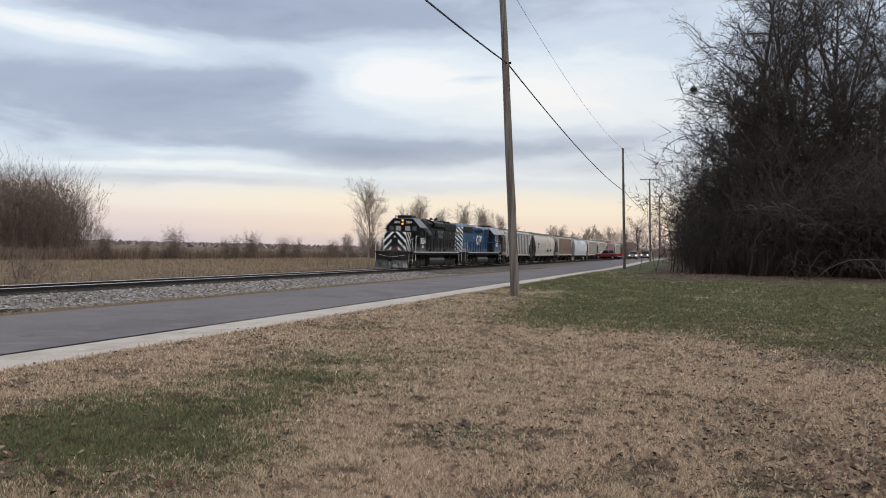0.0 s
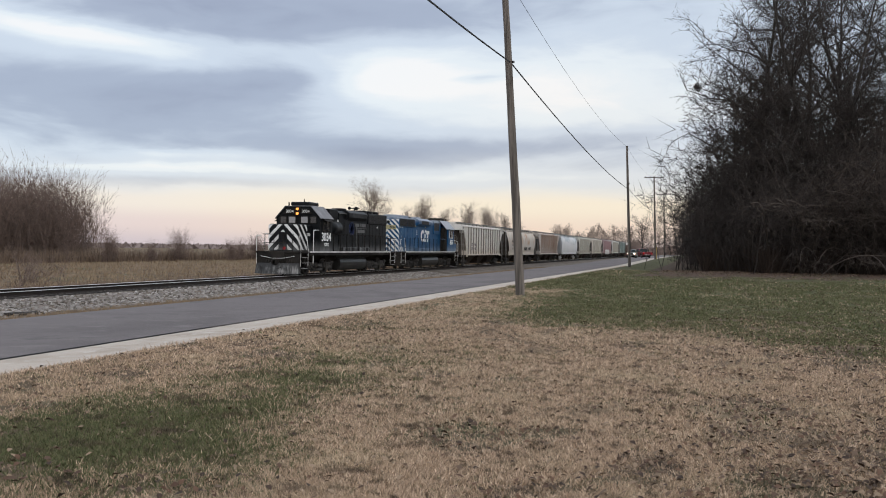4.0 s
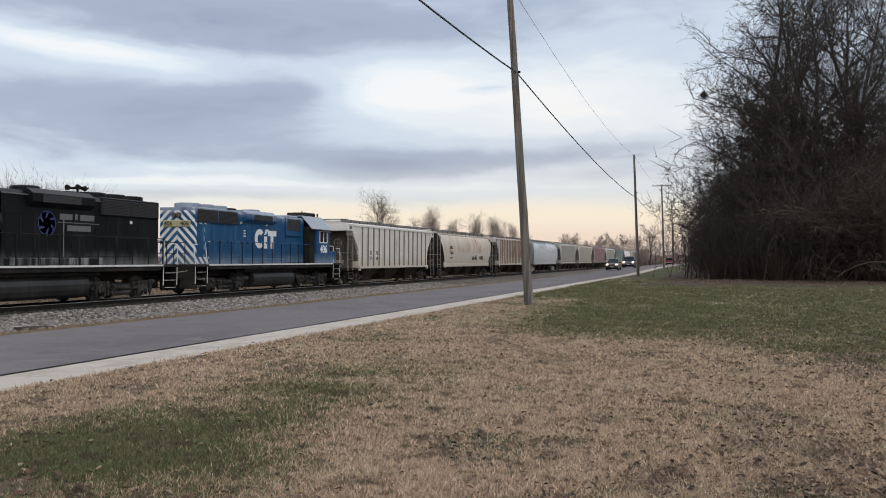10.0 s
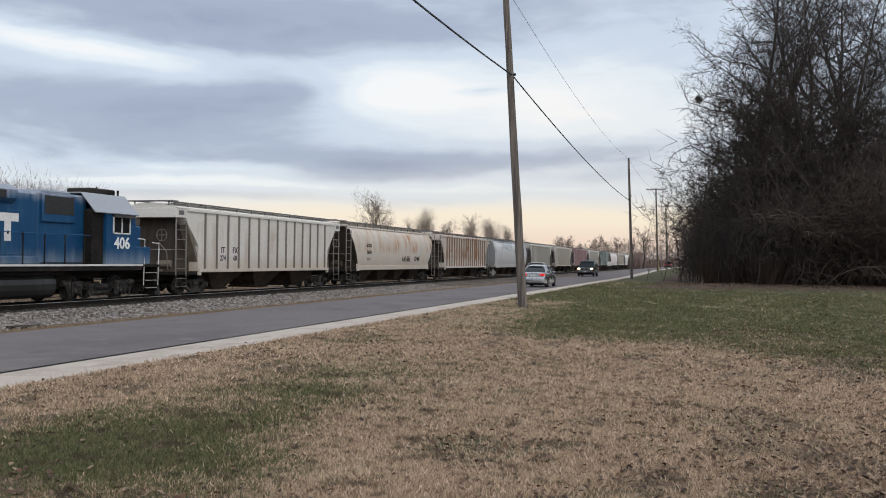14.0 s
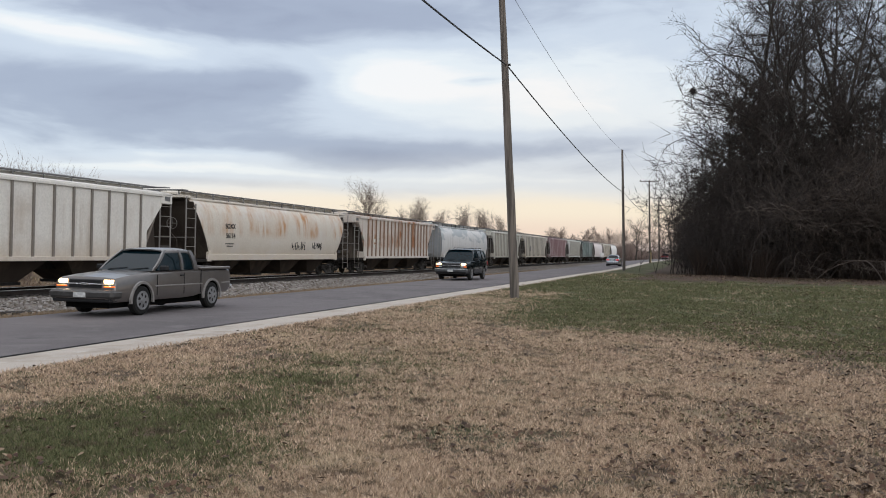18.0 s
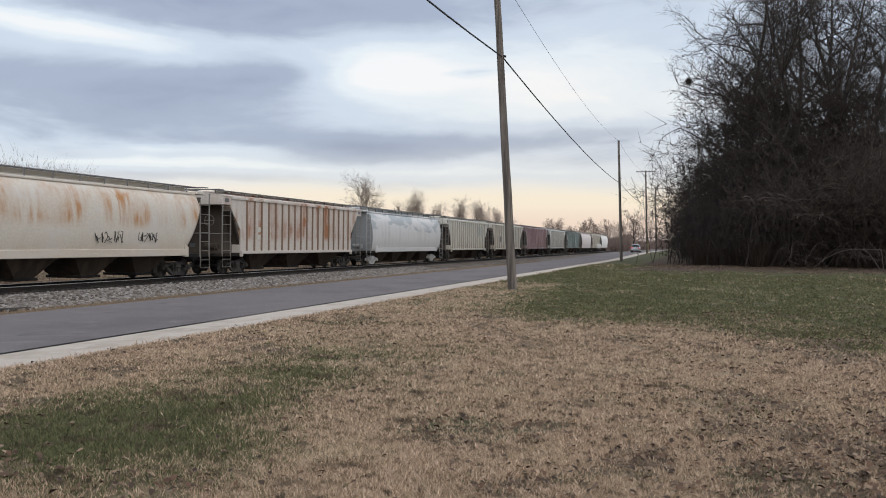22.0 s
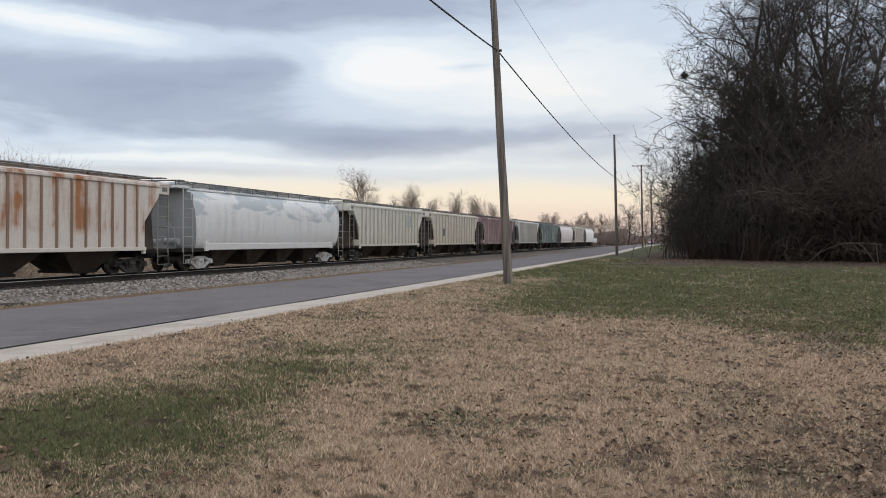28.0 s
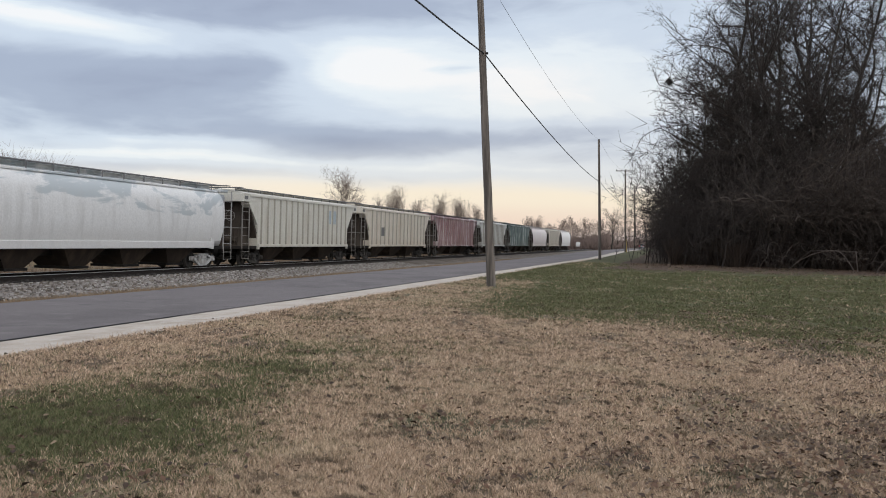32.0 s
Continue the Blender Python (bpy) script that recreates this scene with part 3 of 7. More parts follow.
def truck_mesh(name, wb, r, engine):
    bm = B()
    for s in (-1, 1):
        x0, x1 = s * 0.93, s * 1.06
        h = wb / 2
        if engine:
            prism(bm, [(-h - 0.55, r + 0.02), (-h - 0.5, r + 0.28), (-h + 0.25, r + 0.3), (-h * 0.55, r + 0.18), (h * 0.55, r + 0.18), (h - 0.25, r + 0.3), (h + 0.5, r + 0.28), (h + 0.55, r + 0.02),
                       (h + 0.2, r - 0.08), (h * 0.6, r - 0.05), (h * 0.42, r - 0.3), (-h * 0.42, r - 0.3), (-h * 0.6, r - 0.05), (-h - 0.2, r - 0.08)], x0, x1)
            box(bm, min(s * 1.02, s * 1.14), max(s * 1.02, s * 1.14), -h * 0.38, h * 0.38, r - 0.22, r - 0.1, 0.02)
            for y in (-h, h):
                box(bm, min(s * 1.0, s * 1.2), max(s * 1.0, s * 1.2), y - 0.17, y + 0.17, r - 0.2, r + 0.2, 0.05)
                tube(bm, (s * 1.1, y + 0.42, r - 0.25), (s * 1.1, y + 0.42, r + 0.32), 0.06, n=8)
                rod(bm, [(s * 1.12, y - 0.5, r - 0.35), (s * 1.12, y - 0.58, r), (s * 1.12, y - 0.3, r + 0.25)], 0.03)
            tube(bm, (s * 1.1, -0.35, r + 0.05), (s * 1.1, 0.35, r + 0.05), 0.10, n=10)
            for y in (-h * 0.66, -h * 0.5, h * 0.5, h * 0.66):
                for k in range(4):
                    lathe(bm, [(0.07, r - 0.04 + 0.075 * k), (0.095, r - 0.015 + 0.075 * k), (0.07, r + 0.01 + 0.075 * k)], 8, "z", (s * 1.1, y, 0))
            for y in (-h, h):
                for d in (-0.24, 0.24):
                    box(bm, min(s * 1.0, s * 1.12), max(s * 1.0, s * 1.12), y + d - 0.05, y + d + 0.05, r - 0.3, r + 0.26, 0.015)
                tube(bm, (s * 1.18, y, r), (s * 1.25, y, r), 0.13, 0.11, 12)
            for y in (-h - 0.62, h + 0.62):
                tube(bm, (s * 1.02, y - 0.16, r + 0.22), (s * 1.02, y + 0.16, r + 0.22), 0.12, n=12)
                rod(bm, [(s * 1.08, y, r + 0.2), (s * 1.12, y * 0.96, r - 0.1), (s * 1.1, y * 0.9, r - 0.36)], 0.03)
            rod(bm, [(s * 1.15, -h * 0.9, r - 0.38), (s * 1.15, -0.2, r - 0.42), (s * 1.15, h * 0.9, r - 0.38)], 0.022)
        else:
            for e in (-1, 1):
                prism(bm, [(0.0, r + 0.29), (e * 0.40, r + 0.28), (e * (h - 0.2), r + 0.17), (e * (h + 0.24), r + 0.14), (e * (h + 0.27), r - 0.05), (e * (h + 0.14), r - 0.06), (e * (h + 0.08), r + 0.04),
                           (e * (h - 0.12), r + 0.05), (e * 0.40, r + 0.17), (0.0, r + 0.18)], x0, x1)
                prism(bm, [(0.0, r - 0.33), (e * 0.34, r - 0.32), (e * (h - 0.08), r - 0.08), (e * (h - 0.12), r + 0.05), (e * (h - 0.22), r + 0.04), (e * 0.34, r - 0.20), (0.0, r - 0.22)], x0, x1)
                box(bm, min(x0, x1), max(x0, x1), *sorted((e * 0.25, e * 0.34)), r - 0.22, r + 0.2)
            for y in (-h, h):
                tube(bm, (s * 1.0, y, r), (s * 1.17, y, r), 0.11, 0.09, 10)
            for y in (-0.14, 0.0, 0.14):
                tube(bm, (s * 1.05, y, r - 0.22), (s * 1.05, y, r + 0.03), 0.06, n=8)
            box(bm, min(s * 0.9, s * 1.14), max(s * 0.9, s * 1.14), -0.2, 0.2, r + 0.03, r + 0.2, 0.02)
    box(bm, -0.95, 0.95, -0.18, 0.18, r - 0.02, r + 0.26, 0.03)
    me = bpy.data.meshes.new(name)
    bm.to_mesh(me)
    bm.free()
    return me


R_CAR, R_ENG = 0.44, 0.49
WS = {R_CAR: wheelset_mesh(R_CAR), R_ENG: wheelset_mesh(R_ENG)}
TRUCK = {False: truck_mesh("truck", 1.76, R_CAR, False), True: truck_mesh("truck", 2.68, R_ENG, True)}


def truck(parent, y, engine, mat, sign=1):
    me = TRUCK[engine].copy()
    me.materials.append(mat)
    t = new("truck", me)
    t.parent = parent
    t.location = (0, y, 0)
    r, h = (R_ENG, 1.34) if engine else (R_CAR, 0.88)
    if not WS[r].materials:
        WS[r].materials.append(M["dusty"])
    for dy in (-h, h):
        ws = new("wheelset", WS[r])
        ws.parent = t
        ws.location = (0, dy, r)
        WHEELS.append((ws, r, dy, sign))
    return t


def coupler(parent, y, out):
    bm = B()
    box(bm, -0.09, 0.09, min(y, y - out * 0.8), max(y, y - out * 0.8), 0.72, 0.92, 0.02)
    box(bm, -0.17, 0.17, min(y, y - out * 0.24), max(y, y - out * 0.24), 0.66, 0.98, 0.05)
    rod(bm, [(0.35, y - out * 0.5, 0.85), (0.38, y - out * 0.2, 0.5), (0.3, y, 0.42)], 0.025)
    return part("coupler", bm, M["under"], parent, "grimy knuckle coupler")


# ---------------------------------------------------------------- locomotives


def locomotive(paint, trim, label, fwd_marks, end_marks, number, sign):
    """A four-axle road switcher; its short hood and cab point to -y in its own space. y = u - H with u from the front coupler."""
    H = 8.78
    Y = lambda u: u - H
    root = empty("locomotive")
    tagged(root, label, "locomotive", group="coupled locomotives")
    body = paint
    ca, cb = (3.2, 5.0) if sign > 0 else (2.3, 4.15)      # front and back of the cab
    # frame, deck and sill
    bm = B()
    box(bm, -1.48, 1.48, Y(0.55), Y(16.95), 1.33, 1.44, 0.01)
    box(bm, -0.45, 0.45, Y(0.5), Y(17.0), 0.85, 1.33)
    part("frame", bm, M["under"], root, "grimy black underframe")
    for s in (-1, 1):
        bm = B()
        box(bm, min(s * 1.482, s * 1.505), max(s * 1.482, s * 1.505), Y(1.75), Y(15.8), 1.375, 1.45)
        part("sill_stripe", bm, P["chalk"], root, "white reflective sill stripe")
        bm = B()
        box(bm, min(s * 1.40, s * 1.475), max(s * 1.40, s * 1.475), Y(1.8), Y(15.7), 1.20, 1.325)
        part("side_sill", bm, M["under"], root)
    # nose
    bm = B()
    box(bm, -0.95, 0.95, Y(1.15), Y(ca + 0.2), 1.44, 3.08, 0.07)
    nose = part("short_hood", bm, body, root)
    bm = B()
    box(bm, -0.28, 0.28, Y(1.12), Y(1.18), 1.5, 2.6, 0.015)
    part("nose_door", bm, body, nose)
    bm = B()
    tube(bm, (0.12, Y(1.08), 1.62), (0.12, Y(1.2), 1.62), 0.11, n=12)
    part("marker_lens", bm, M["red"], nose, "red lens")
    # cab
    bm = B()
    prism(bm, [(-1.5, 1.44), (1.5, 1.44), (1.5, 3.5), (0.86, 4.22), (-0.86, 4.22), (-1.5, 3.5)], Y(ca), Y(cb), "y")
    cab = part("cab", bm, body, root)
    bm = B()
    for s in (-1, 1):
        prism(bm, [(s * 1.56, 3.46), (s * 0.87, 4.235), (s * 0.87, 4.27), (s * 1.58, 3.49)], Y(ca - 0.1), Y(max(cb, 4.85) + 0.05), "y")
    box(bm, -0.87, 0.87, Y(ca - 0.08), Y(max(cb, 4.85) + 0.05), 4.225, 4.27, 0.01)
    # roof panels streaked, in a grey apart from the body paint
    part("cab_roof", bm, car_paint("grey_cab_roof", (0.16, 0.16, 0.17) if not sign < 0 else (0.30, 0.33, 0.37), (0.30, 0.31, 0.33), 0.5), cab, "streaked grey roof panels")
    bm = B()
    box(bm, -0.62, 0.62, Y(ca + 0.15), Y(ca + 1.65), 4.27, 4.52, 0.06)
    part("air_conditioner", bm, body if sign > 0 else M["under"], cab)
    bm = B()
    tube(bm, (0.3, Y(ca + 0.2), 4.27), (0.3, Y(ca + 0.2), 4.68), 0.03, n=6)
    part("antenna", bm, M["under"], cab)
    bm = B()
    tube(bm, (-0.75, Y(ca + 0.2), 4.2), (-0.75, Y(ca + 0.2), 4.5), 0.05, n=6)
    part("antenna", bm, M["under"], cab)
    for x in (-1.02, -0.42, 0.42, 1.02):
        bm = B()
        w_ = 0.2 if abs(x) > 0.6 else 0.24
        box(bm, x - w_, x + w_, Y(ca - 0.02), Y(ca + 0.01), 3.18, 3.6, 0.02)
        part("front_window", bm, M["pale_glass"] if x in (-0.42, 0.42) else M["glass"], cab, "cab front window")
        bm = B()
        for a, b_, c, d in ((x - w_ - 0.03, x + w_ + 0.03, 3.6, 3.64), (x - w_ - 0.03, x + w_ + 0.03, 3.14, 3.18), (x - w_ - 0.04, x - w_, 3.14, 3.64), (x + w_, x + w_ + 0.04, 3.14, 3.64)):
            box(bm, a, b_, Y(ca - 0.03), Y(ca + 0.01), c, d)
        part("window_frame", bm, M["under"], cab)
    for s in (-1, 1):
        for a, b_ in ((ca + 0.42, ca + 0.87), (ca + 0.93, ca + 1.38)):
            bm = B()
            box(bm, min(s * 1.495, s * 1.512), max(s * 1.495, s * 1.512), Y(a), Y(b_), 2.72, 3.34, 0.01)
            part("side_window", bm, M["glass"], cab, "dark sliding cab window")
        bm = B()
        x0, x1 = sorted((s * 1.5, s * 1.53))
        for a, b_, c, d in ((ca + 0.35, ca + 1.45, 3.34, 3.40), (ca + 0.35, ca + 1.45, 2.66, 2.72), (ca + 0.35, ca + 0.41, 2.66, 3.4), (ca + 1.39, ca + 1.45, 2.66, 3.4), (ca + 0.87, ca + 0.93, 2.7, 3.36)):
            box(bm, x0, x1, Y(a), Y(b_), c, d)
        part("window_frame", bm, P["chalk"] if sign < 0 else M["under"], cab)
        bm = B()
        prism(bm, [(s * 1.5, 3.44), (s * 1.82, 3.3), (s * 1.82, 3.32), (s * 1.5, 3.48)], Y(ca + 0.3), Y(ca + 1.5), "y")
        part("sunshade", bm, M["under"], cab)
        letters("road_number", number, 0.72 if sign > 0 else 0.66, P["number_white"], cab, on_side(1.512, Y(ca + 0.87), 2.32 if sign > 0 else 2.28, s), "white road number")
        if sign > 0:
            letters("reporting_mark", "CEFX", 0.28, P["number_white"], cab, on_side(1.512, Y(ca + 0.9), 1.86, s), "white reporting mark")
            bm = B()
            box(bm, *sorted((s * 0.945, s * 0.96)), Y(2.55), Y(2.9), 2.4, 2.48)
            part("stencil_bar", bm, P["chalk"], nose)
        bm = B()
        prism(bm, [(s * 1.02, 3.76), (s * 1.02 + 0.36 * s * -1, 4.08), (s * 0.2, 4.08), (s * 0.2, 3.76)], Y(ca - 0.1), Y(ca + 0.02), "y")
        part("number_board", bm, M["under"], cab)
        letters("board_number", number, 0.26, P["chalk"], cab, pose(s * 0.54, Y(ca - 0.105), 3.91, 90, 0, 0), "white number")
    bm = B()
    for z in (3.78, 4.06):
        lathe(bm, [(0.10, Y(ca - 0.14)), (0.125, Y(ca - 0.2)), (0.125, Y(ca)), (0.1, Y(ca + 0.02))], 14, "y", (0, 0, z))
    box(bm, -0.15, 0.15, Y(ca - 0.12), Y(ca + 0.02), 3.62, 4.22, 0.02)
    part("headlight_case", bm, M["under"], cab)
    for z in (3.78, 4.06):
        bm = B()
        lathe(bm, [(0.085, Y(ca - 0.145)), (0.08, Y(ca - 0.21))], 14, "y", (0, 0, z))
        part("headlight", bm, M["lamp"] if sign > 0 else M["glass"], cab, "lit amber headlight" if sign > 0 else "unlit headlight")
    # long hood in blocks
    bm = B()
    box(bm, -0.93, 0.93, Y(max(cb, 4.6)), Y(7.3), 1.44, 4.12, 0.08)
    hood = part("long_hood", bm, body, root)
    bm = B()
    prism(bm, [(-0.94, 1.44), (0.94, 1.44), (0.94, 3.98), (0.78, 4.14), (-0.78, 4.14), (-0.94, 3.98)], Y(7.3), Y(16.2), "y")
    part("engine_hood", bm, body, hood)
    bm = B()
    box(bm, -1.0, 1.0, Y(5.6), Y(7.0), 3.62, 4.2, 0.05)
    part("filter_hatch", bm, body, hood)
    for s in (-1, 1):
        if sign > 0:
            bm = B()
            tube(bm, (s * 0.95, Y(5.1), 2.95), (s * 0.95, Y(6.9), 2.95), 0.46, 0.46, 20)
            part("blower_duct", bm, body, hood, "rounded air duct", True)
        else:
            bm = B()
            box(bm, *sorted((s * 0.93, s * 1.03)), Y(5.35), Y(7.1), 3.0, 4.06, 0.03)
            intake = part("intake_housing", bm, body, hood)
            bm = B()
            box(bm, *sorted((s * 1.02, s * 1.045)), Y(5.45), Y(7.0), 3.3, 3.98, 0.01)
            part("intake_screen", bm, M["grille"], intake, "dark air intake screen")
        bm = B()
        prism(bm, [(s * 0.94, 3.55), (s * 1.18, 3.75), (s * 1.18, 4.05), (s * 0.9, 4.24), (s * 0.5, 4.24), (s * 0.5, 3.55)], Y(8.5), Y(11.8), "y")
        part("dynamic_brake_blister", bm, body, hood)
        bm = B()
        box(bm, *sorted((s * 1.17, s * 1.195)), Y(9.0), Y(11.0), 3.74, 4.02, 0.01)
        part("brake_grille", bm, M["grille"], hood, "dark mesh grille")
        bm = B()
        box(bm, *sorted((s * 0.9, s * 1.02)), Y(12.35), Y(16.15), 3.42, 4.16, 0.04)
        part("radiator_housing", bm, body, hood)
        for a, b_ in ((12.42, 14.22), (14.28, 16.08)):
            bm = B()
            box(bm, *sorted((s * 1.0, s * 1.035)), Y(a), Y(b_), 3.46, 4.06, 0.01)
            gr = part("radiator_grille", bm, M["grille"], hood, "dark radiator grille")
            bm = B()
            for k in range(9):
                z = 3.52 + k * 0.06
                box(bm, *sorted((s * 1.033, s * 1.045)), Y(a + 0.03), Y(b_ - 0.03), z, z + 0.014)
            part("louvre", bm, M["under"], gr)
        # doors along the hood
        u = 7.5
        while u < 16.0:
            bm = B()
            box(bm, *sorted((s * 0.935, s * 0.962)), Y(u), Y(u + 0.62), 1.78, 3.36, 0.012)
            d = part("hood_door", bm, body, hood)
            bm = B()
            box(bm, *sorted((s * 0.96, s * 0.985)), Y(u + 0.5), Y(u + 0.57), 2.5, 2.62)
            part("latch", bm, M["under"], d)
            u += 0.66
        bm = B()
        box(bm, *sorted((s * 0.94, s * 1.25)), Y(7.4), Y(12.2), 1.44, 1.72, 0.03)
        part("battery_box", bm, P["dusty_box"] if sign > 0 else body, root, "box with a pale film of dust" if sign > 0 else "")
        if sign > 0:
            bm = B()
            rod(bm, [(s * 1.44, Y(2.35), 0.7), (s * 1.45, Y(2.35), 2.66), (s * 1.43, Y(2.45), 2.74), (s * 1.40, Y(ca), 2.76)], 0.024)
            part("grab_rail", bm, P["chalk"], root, "white grab rail")
        # walkway rails
        posts = [5.35 + 1.05 * k for k in range(11)]
        for u in posts:
            bm = B()
            tube(bm, (s * 1.45, Y(u), 1.3), (s * 1.45, Y(u), 2.56), 0.028, n=6)
            part("handrail_post", bm, M["under"], root)
        bm = B()
        rod(bm, [(s * 1.45, Y(5.05), 2.56), (s * 1.45, Y(posts[-1]), 2.56), (s * 1.45, Y(16.2), 2.40)], 0.02)
        part("handrail", bm, M["under"] if sign > 0 else body, root)
        # grab rails and steps at the four corners
        for e, (ua, ub) in (("front", (0.62, 1.62)), ("rear", (16.88, 15.88))):
            tilt = 1 if e == "front" else -1
            for u, zt in ((ua, 2.35), (ub, 2.5)):
                bm = B()
                rod(bm, [(s * 1.44, Y(u), 0.55), (s * 1.46, Y(u), 1.45), (s * 1.42, Y(u - 0.08 * tilt), 2.1), (s * 1.40, Y(u - 0.1 * tilt), zt), (s * 1.36, Y(u + 0.32 * tilt), zt + 0.02)], 0.021)
                part("grab_rail", bm, P["chalk"], root, "white grab rail")
            for k in range(3):
                z = 0.42 + 0.32 * k
                bm = B()
                box(bm, *sorted((s * 0.95, s * 1.46)), *sorted((Y(ua + 0.12 * tilt), Y(ub - 0.1 * tilt))), z, z + 0.03)
                st = part("step", bm, M["under"], root)
                bm = B()
                box(bm, *sorted((s * 1.46, s * 1.47)), *sorted((Y(ua + 0.12 * tilt), Y(ub - 0.1 * tilt))), z + 0.008, z + 0.032)
                part("step_edge", bm, M["pale_steel"], st, "white step edge")
            bm = B()
            box(bm, *sorted((s * 0.6, s * 1.44)), *sorted((Y(ua), Y(ua + 0.05 * tilt))), 0.3, 1.38, 0.01)
            part("step_well", bm, M["under"], root)
            bm = B()
            box(bm, *sorted((s * 1.38, s * 1.43)), *sorted((Y(ub), Y(ub - 0.05 * tilt))), 0.3, 1.38, 0.01)
            part("step_well", bm, M["under"], root)
    # ends: pilots, plough, hoses, end rails
    for u, tilt in ((0.6, 1), (16.9, -1)):
        bm = B()
        box(bm, -1.44, 1.44, *sorted((Y(u), Y(u + 0.06 * tilt))), 0.75, 1.42, 0.015)
        part("end_plate", bm, M["under"], root)
        bm = B()
        for x in (-0.9, -0.3, 0.3, 0.9):
            tube(bm, (x, Y(u), 1.4), (x, Y(u), 2.45), 0.024, n=6)
        rod(bm, [(-1.0, Y(u), 2.45), (1.0, Y(u), 2.45)], 0.022)
        rod(bm, [(-1.0, Y(u), 1.95), (1.0, Y(u), 1.95)], 0.018)
        part("end_rail", bm, M["under"], root)
        for x in (-0.75, -0.6, 0.6, 0.75, 0.9):
            bm = B()
            rod(bm, [(x, Y(u), 0.95), (x, Y(u - 0.14 * tilt), 0.8), (x * 0.97, Y(u - 0.1 * tilt), 0.45)], 0.028)
            part("air_hose", bm, M["under"], root)
        bm = B()
        rod(bm, [(-1.1, Y(u - 0.1 * tilt), 1.15), (-0.3, Y(u - 0.16 * tilt), 1.02), (0.3, Y(u - 0.16 * tilt), 1.02), (1.1, Y(u - 0.1 * tilt), 1.15)], 0.013)
        part("cut_lever", bm, P["chalk"], root, "white cut lever")
        coupler(root, Y(u - 0.6 * tilt), -tilt)
    bm = B()
    for s in (-1, 1):
        lo = [(0, Y(-0.12), 0.10), (s * 1.46, Y(0.42), 0.10), (s * 1.46, Y(0.60), 0.10), (0, Y(0.08), 0.10)]
        hi = [(0, Y(0.22), 0.74), (s * 1.40, Y(0.56), 0.74), (s * 1.40, Y(0.66), 0.74), (0, Y(0.34), 0.74)]
        q = [bm.verts.new(p) for p in lo + hi]
        for f in ((3, 2, 1, 0), (4, 5, 6, 7), (0, 1, 5, 4), (1, 2, 6, 5), (2, 3, 7, 6), (3, 0, 4, 7)):
            bm.faces.new([q[i] for i in f])
    for x in (-1.0, -0.5, 0.5, 1.0):
        box(bm, x - 0.03, x + 0.03, Y(0.3), Y(0.62), 0.25, 0.55)
    bmesh.ops.recalc_face_normals(bm, faces=bm.faces[:])
    part("snow_plough", bm, car_paint("scuffed_plough", (0.03, 0.03, 0.03), (0.24, 0.235, 0.23), 1.2, (0.0, 0.5), low=0.0, fleck=4.0, spec=0.2), root, "scuffed steel snow plough")
    # tank, reservoirs, trucks
    bm = B()
    prism(bm, [(-1.34, 0.52), (-1.27, 0.34), (-1.1, 0.22), (1.1, 0.22), (1.27, 0.34), (1.34, 0.52), (1.35, 0.72), (1.3, 0.9), (1.18, 1.0), (-1.18, 1.0), (-1.3, 0.9), (-1.35, 0.72)], Y(6.7), Y(11.3), "y")
    part("fuel_tank", bm, car_paint("oily_fuel_tank", (0.010, 0.0095, 0.009), (0.06, 0.058, 0.055), 0.6, low=0.0, rough=0.35, spec=0.5), root, "oily black fuel tank")
    for s in (-1, 1):
        bm = B()
        tube(bm, (s * 1.16, Y(6.2), 1.12), (s * 1.16, Y(12.0), 1.12), 0.10, n=12)
        part("air_reservoir", bm, M["under"], root)
    bm = B()
    box(bm, -0.85, 0.85, Y(5.4), Y(12.2), 0.5, 1.33)
    part("equipment_bay", bm, M["under"], root, "black piping and tanks under the frame")
    # solid dark block stands in for the shaded recess behind the cab
    for s in (-1, 1):
        bm = B()
        box(bm, *sorted((s * 0.95, s * 1.38)), *((Y(5.0), Y(5.3)) if sign > 0 else (Y(4.15), Y(4.82))), 1.44, 3.6, 0.03)
        part("doorway_shade", bm, M["under"], cab, "dark block for the shaded cab doorway")
    truck(root, Y(3.95), True, M["dusty"], sign)
    truck(root, Y(13.6), True, M["dusty"], sign)
    # roof: fans, stack, horns
    for u, r in ((9.4, 0.52), (12.95, 0.62), (14.15, 0.62), (15.35, 0.62)):
        bm = B()
        lathe(bm, [(r, 4.1), (r, 4.34), (r - 0.04, 4.38), (r - 0.08, 4.38), (r - 0.1, 4.31), (0.12, 4.31), (0.1, 4.35)], 24, "z", (0, Y(u), 0))
        part("roof_fan", bm, body, hood, "round roof fan shroud")
    bm = B()
    box(bm, -0.3, 0.3, Y(11.3), Y(11.9), 4.1, 4.34, 0.04)
    part("exhaust_stack", bm, M["under"], hood)
    bm = B()
    for x, dy in ((-0.25, 0), (0.0, 0.1), (0.25, 0)):
        lathe(bm, [(0.12, -0.32), (0.05, -0.1), (0.035, 0.3)] if x else [(0.035, -0.3), (0.05, 0.1), (0.12, 0.32)], 10, "y", (x, Y(12.2) + dy, 4.52))
    tube(bm, (0, Y(12.2), 4.1), (0, Y(12.2), 4.52), 0.05, n=6)
    if sign > 0:
        part("air_horn", bm, M["under"], hood, "cluster of air horns")
    else:
        bm.free()
    fwd_marks(root, nose, hood, Y)
    end_marks(root, hood, Y)
    return root


def black_front(root, nose, hood, Y):
    chevrons(nose, Y(1.15), 1, 0.955, 1.52, 3.05, 1.3, P["chalk"], 0.60, 0.24, 0.10)


def black_end(root, hood, Y):
    for s in (-1, 1):
        # round emblem and bars in place of the owner's name
        bm = B()
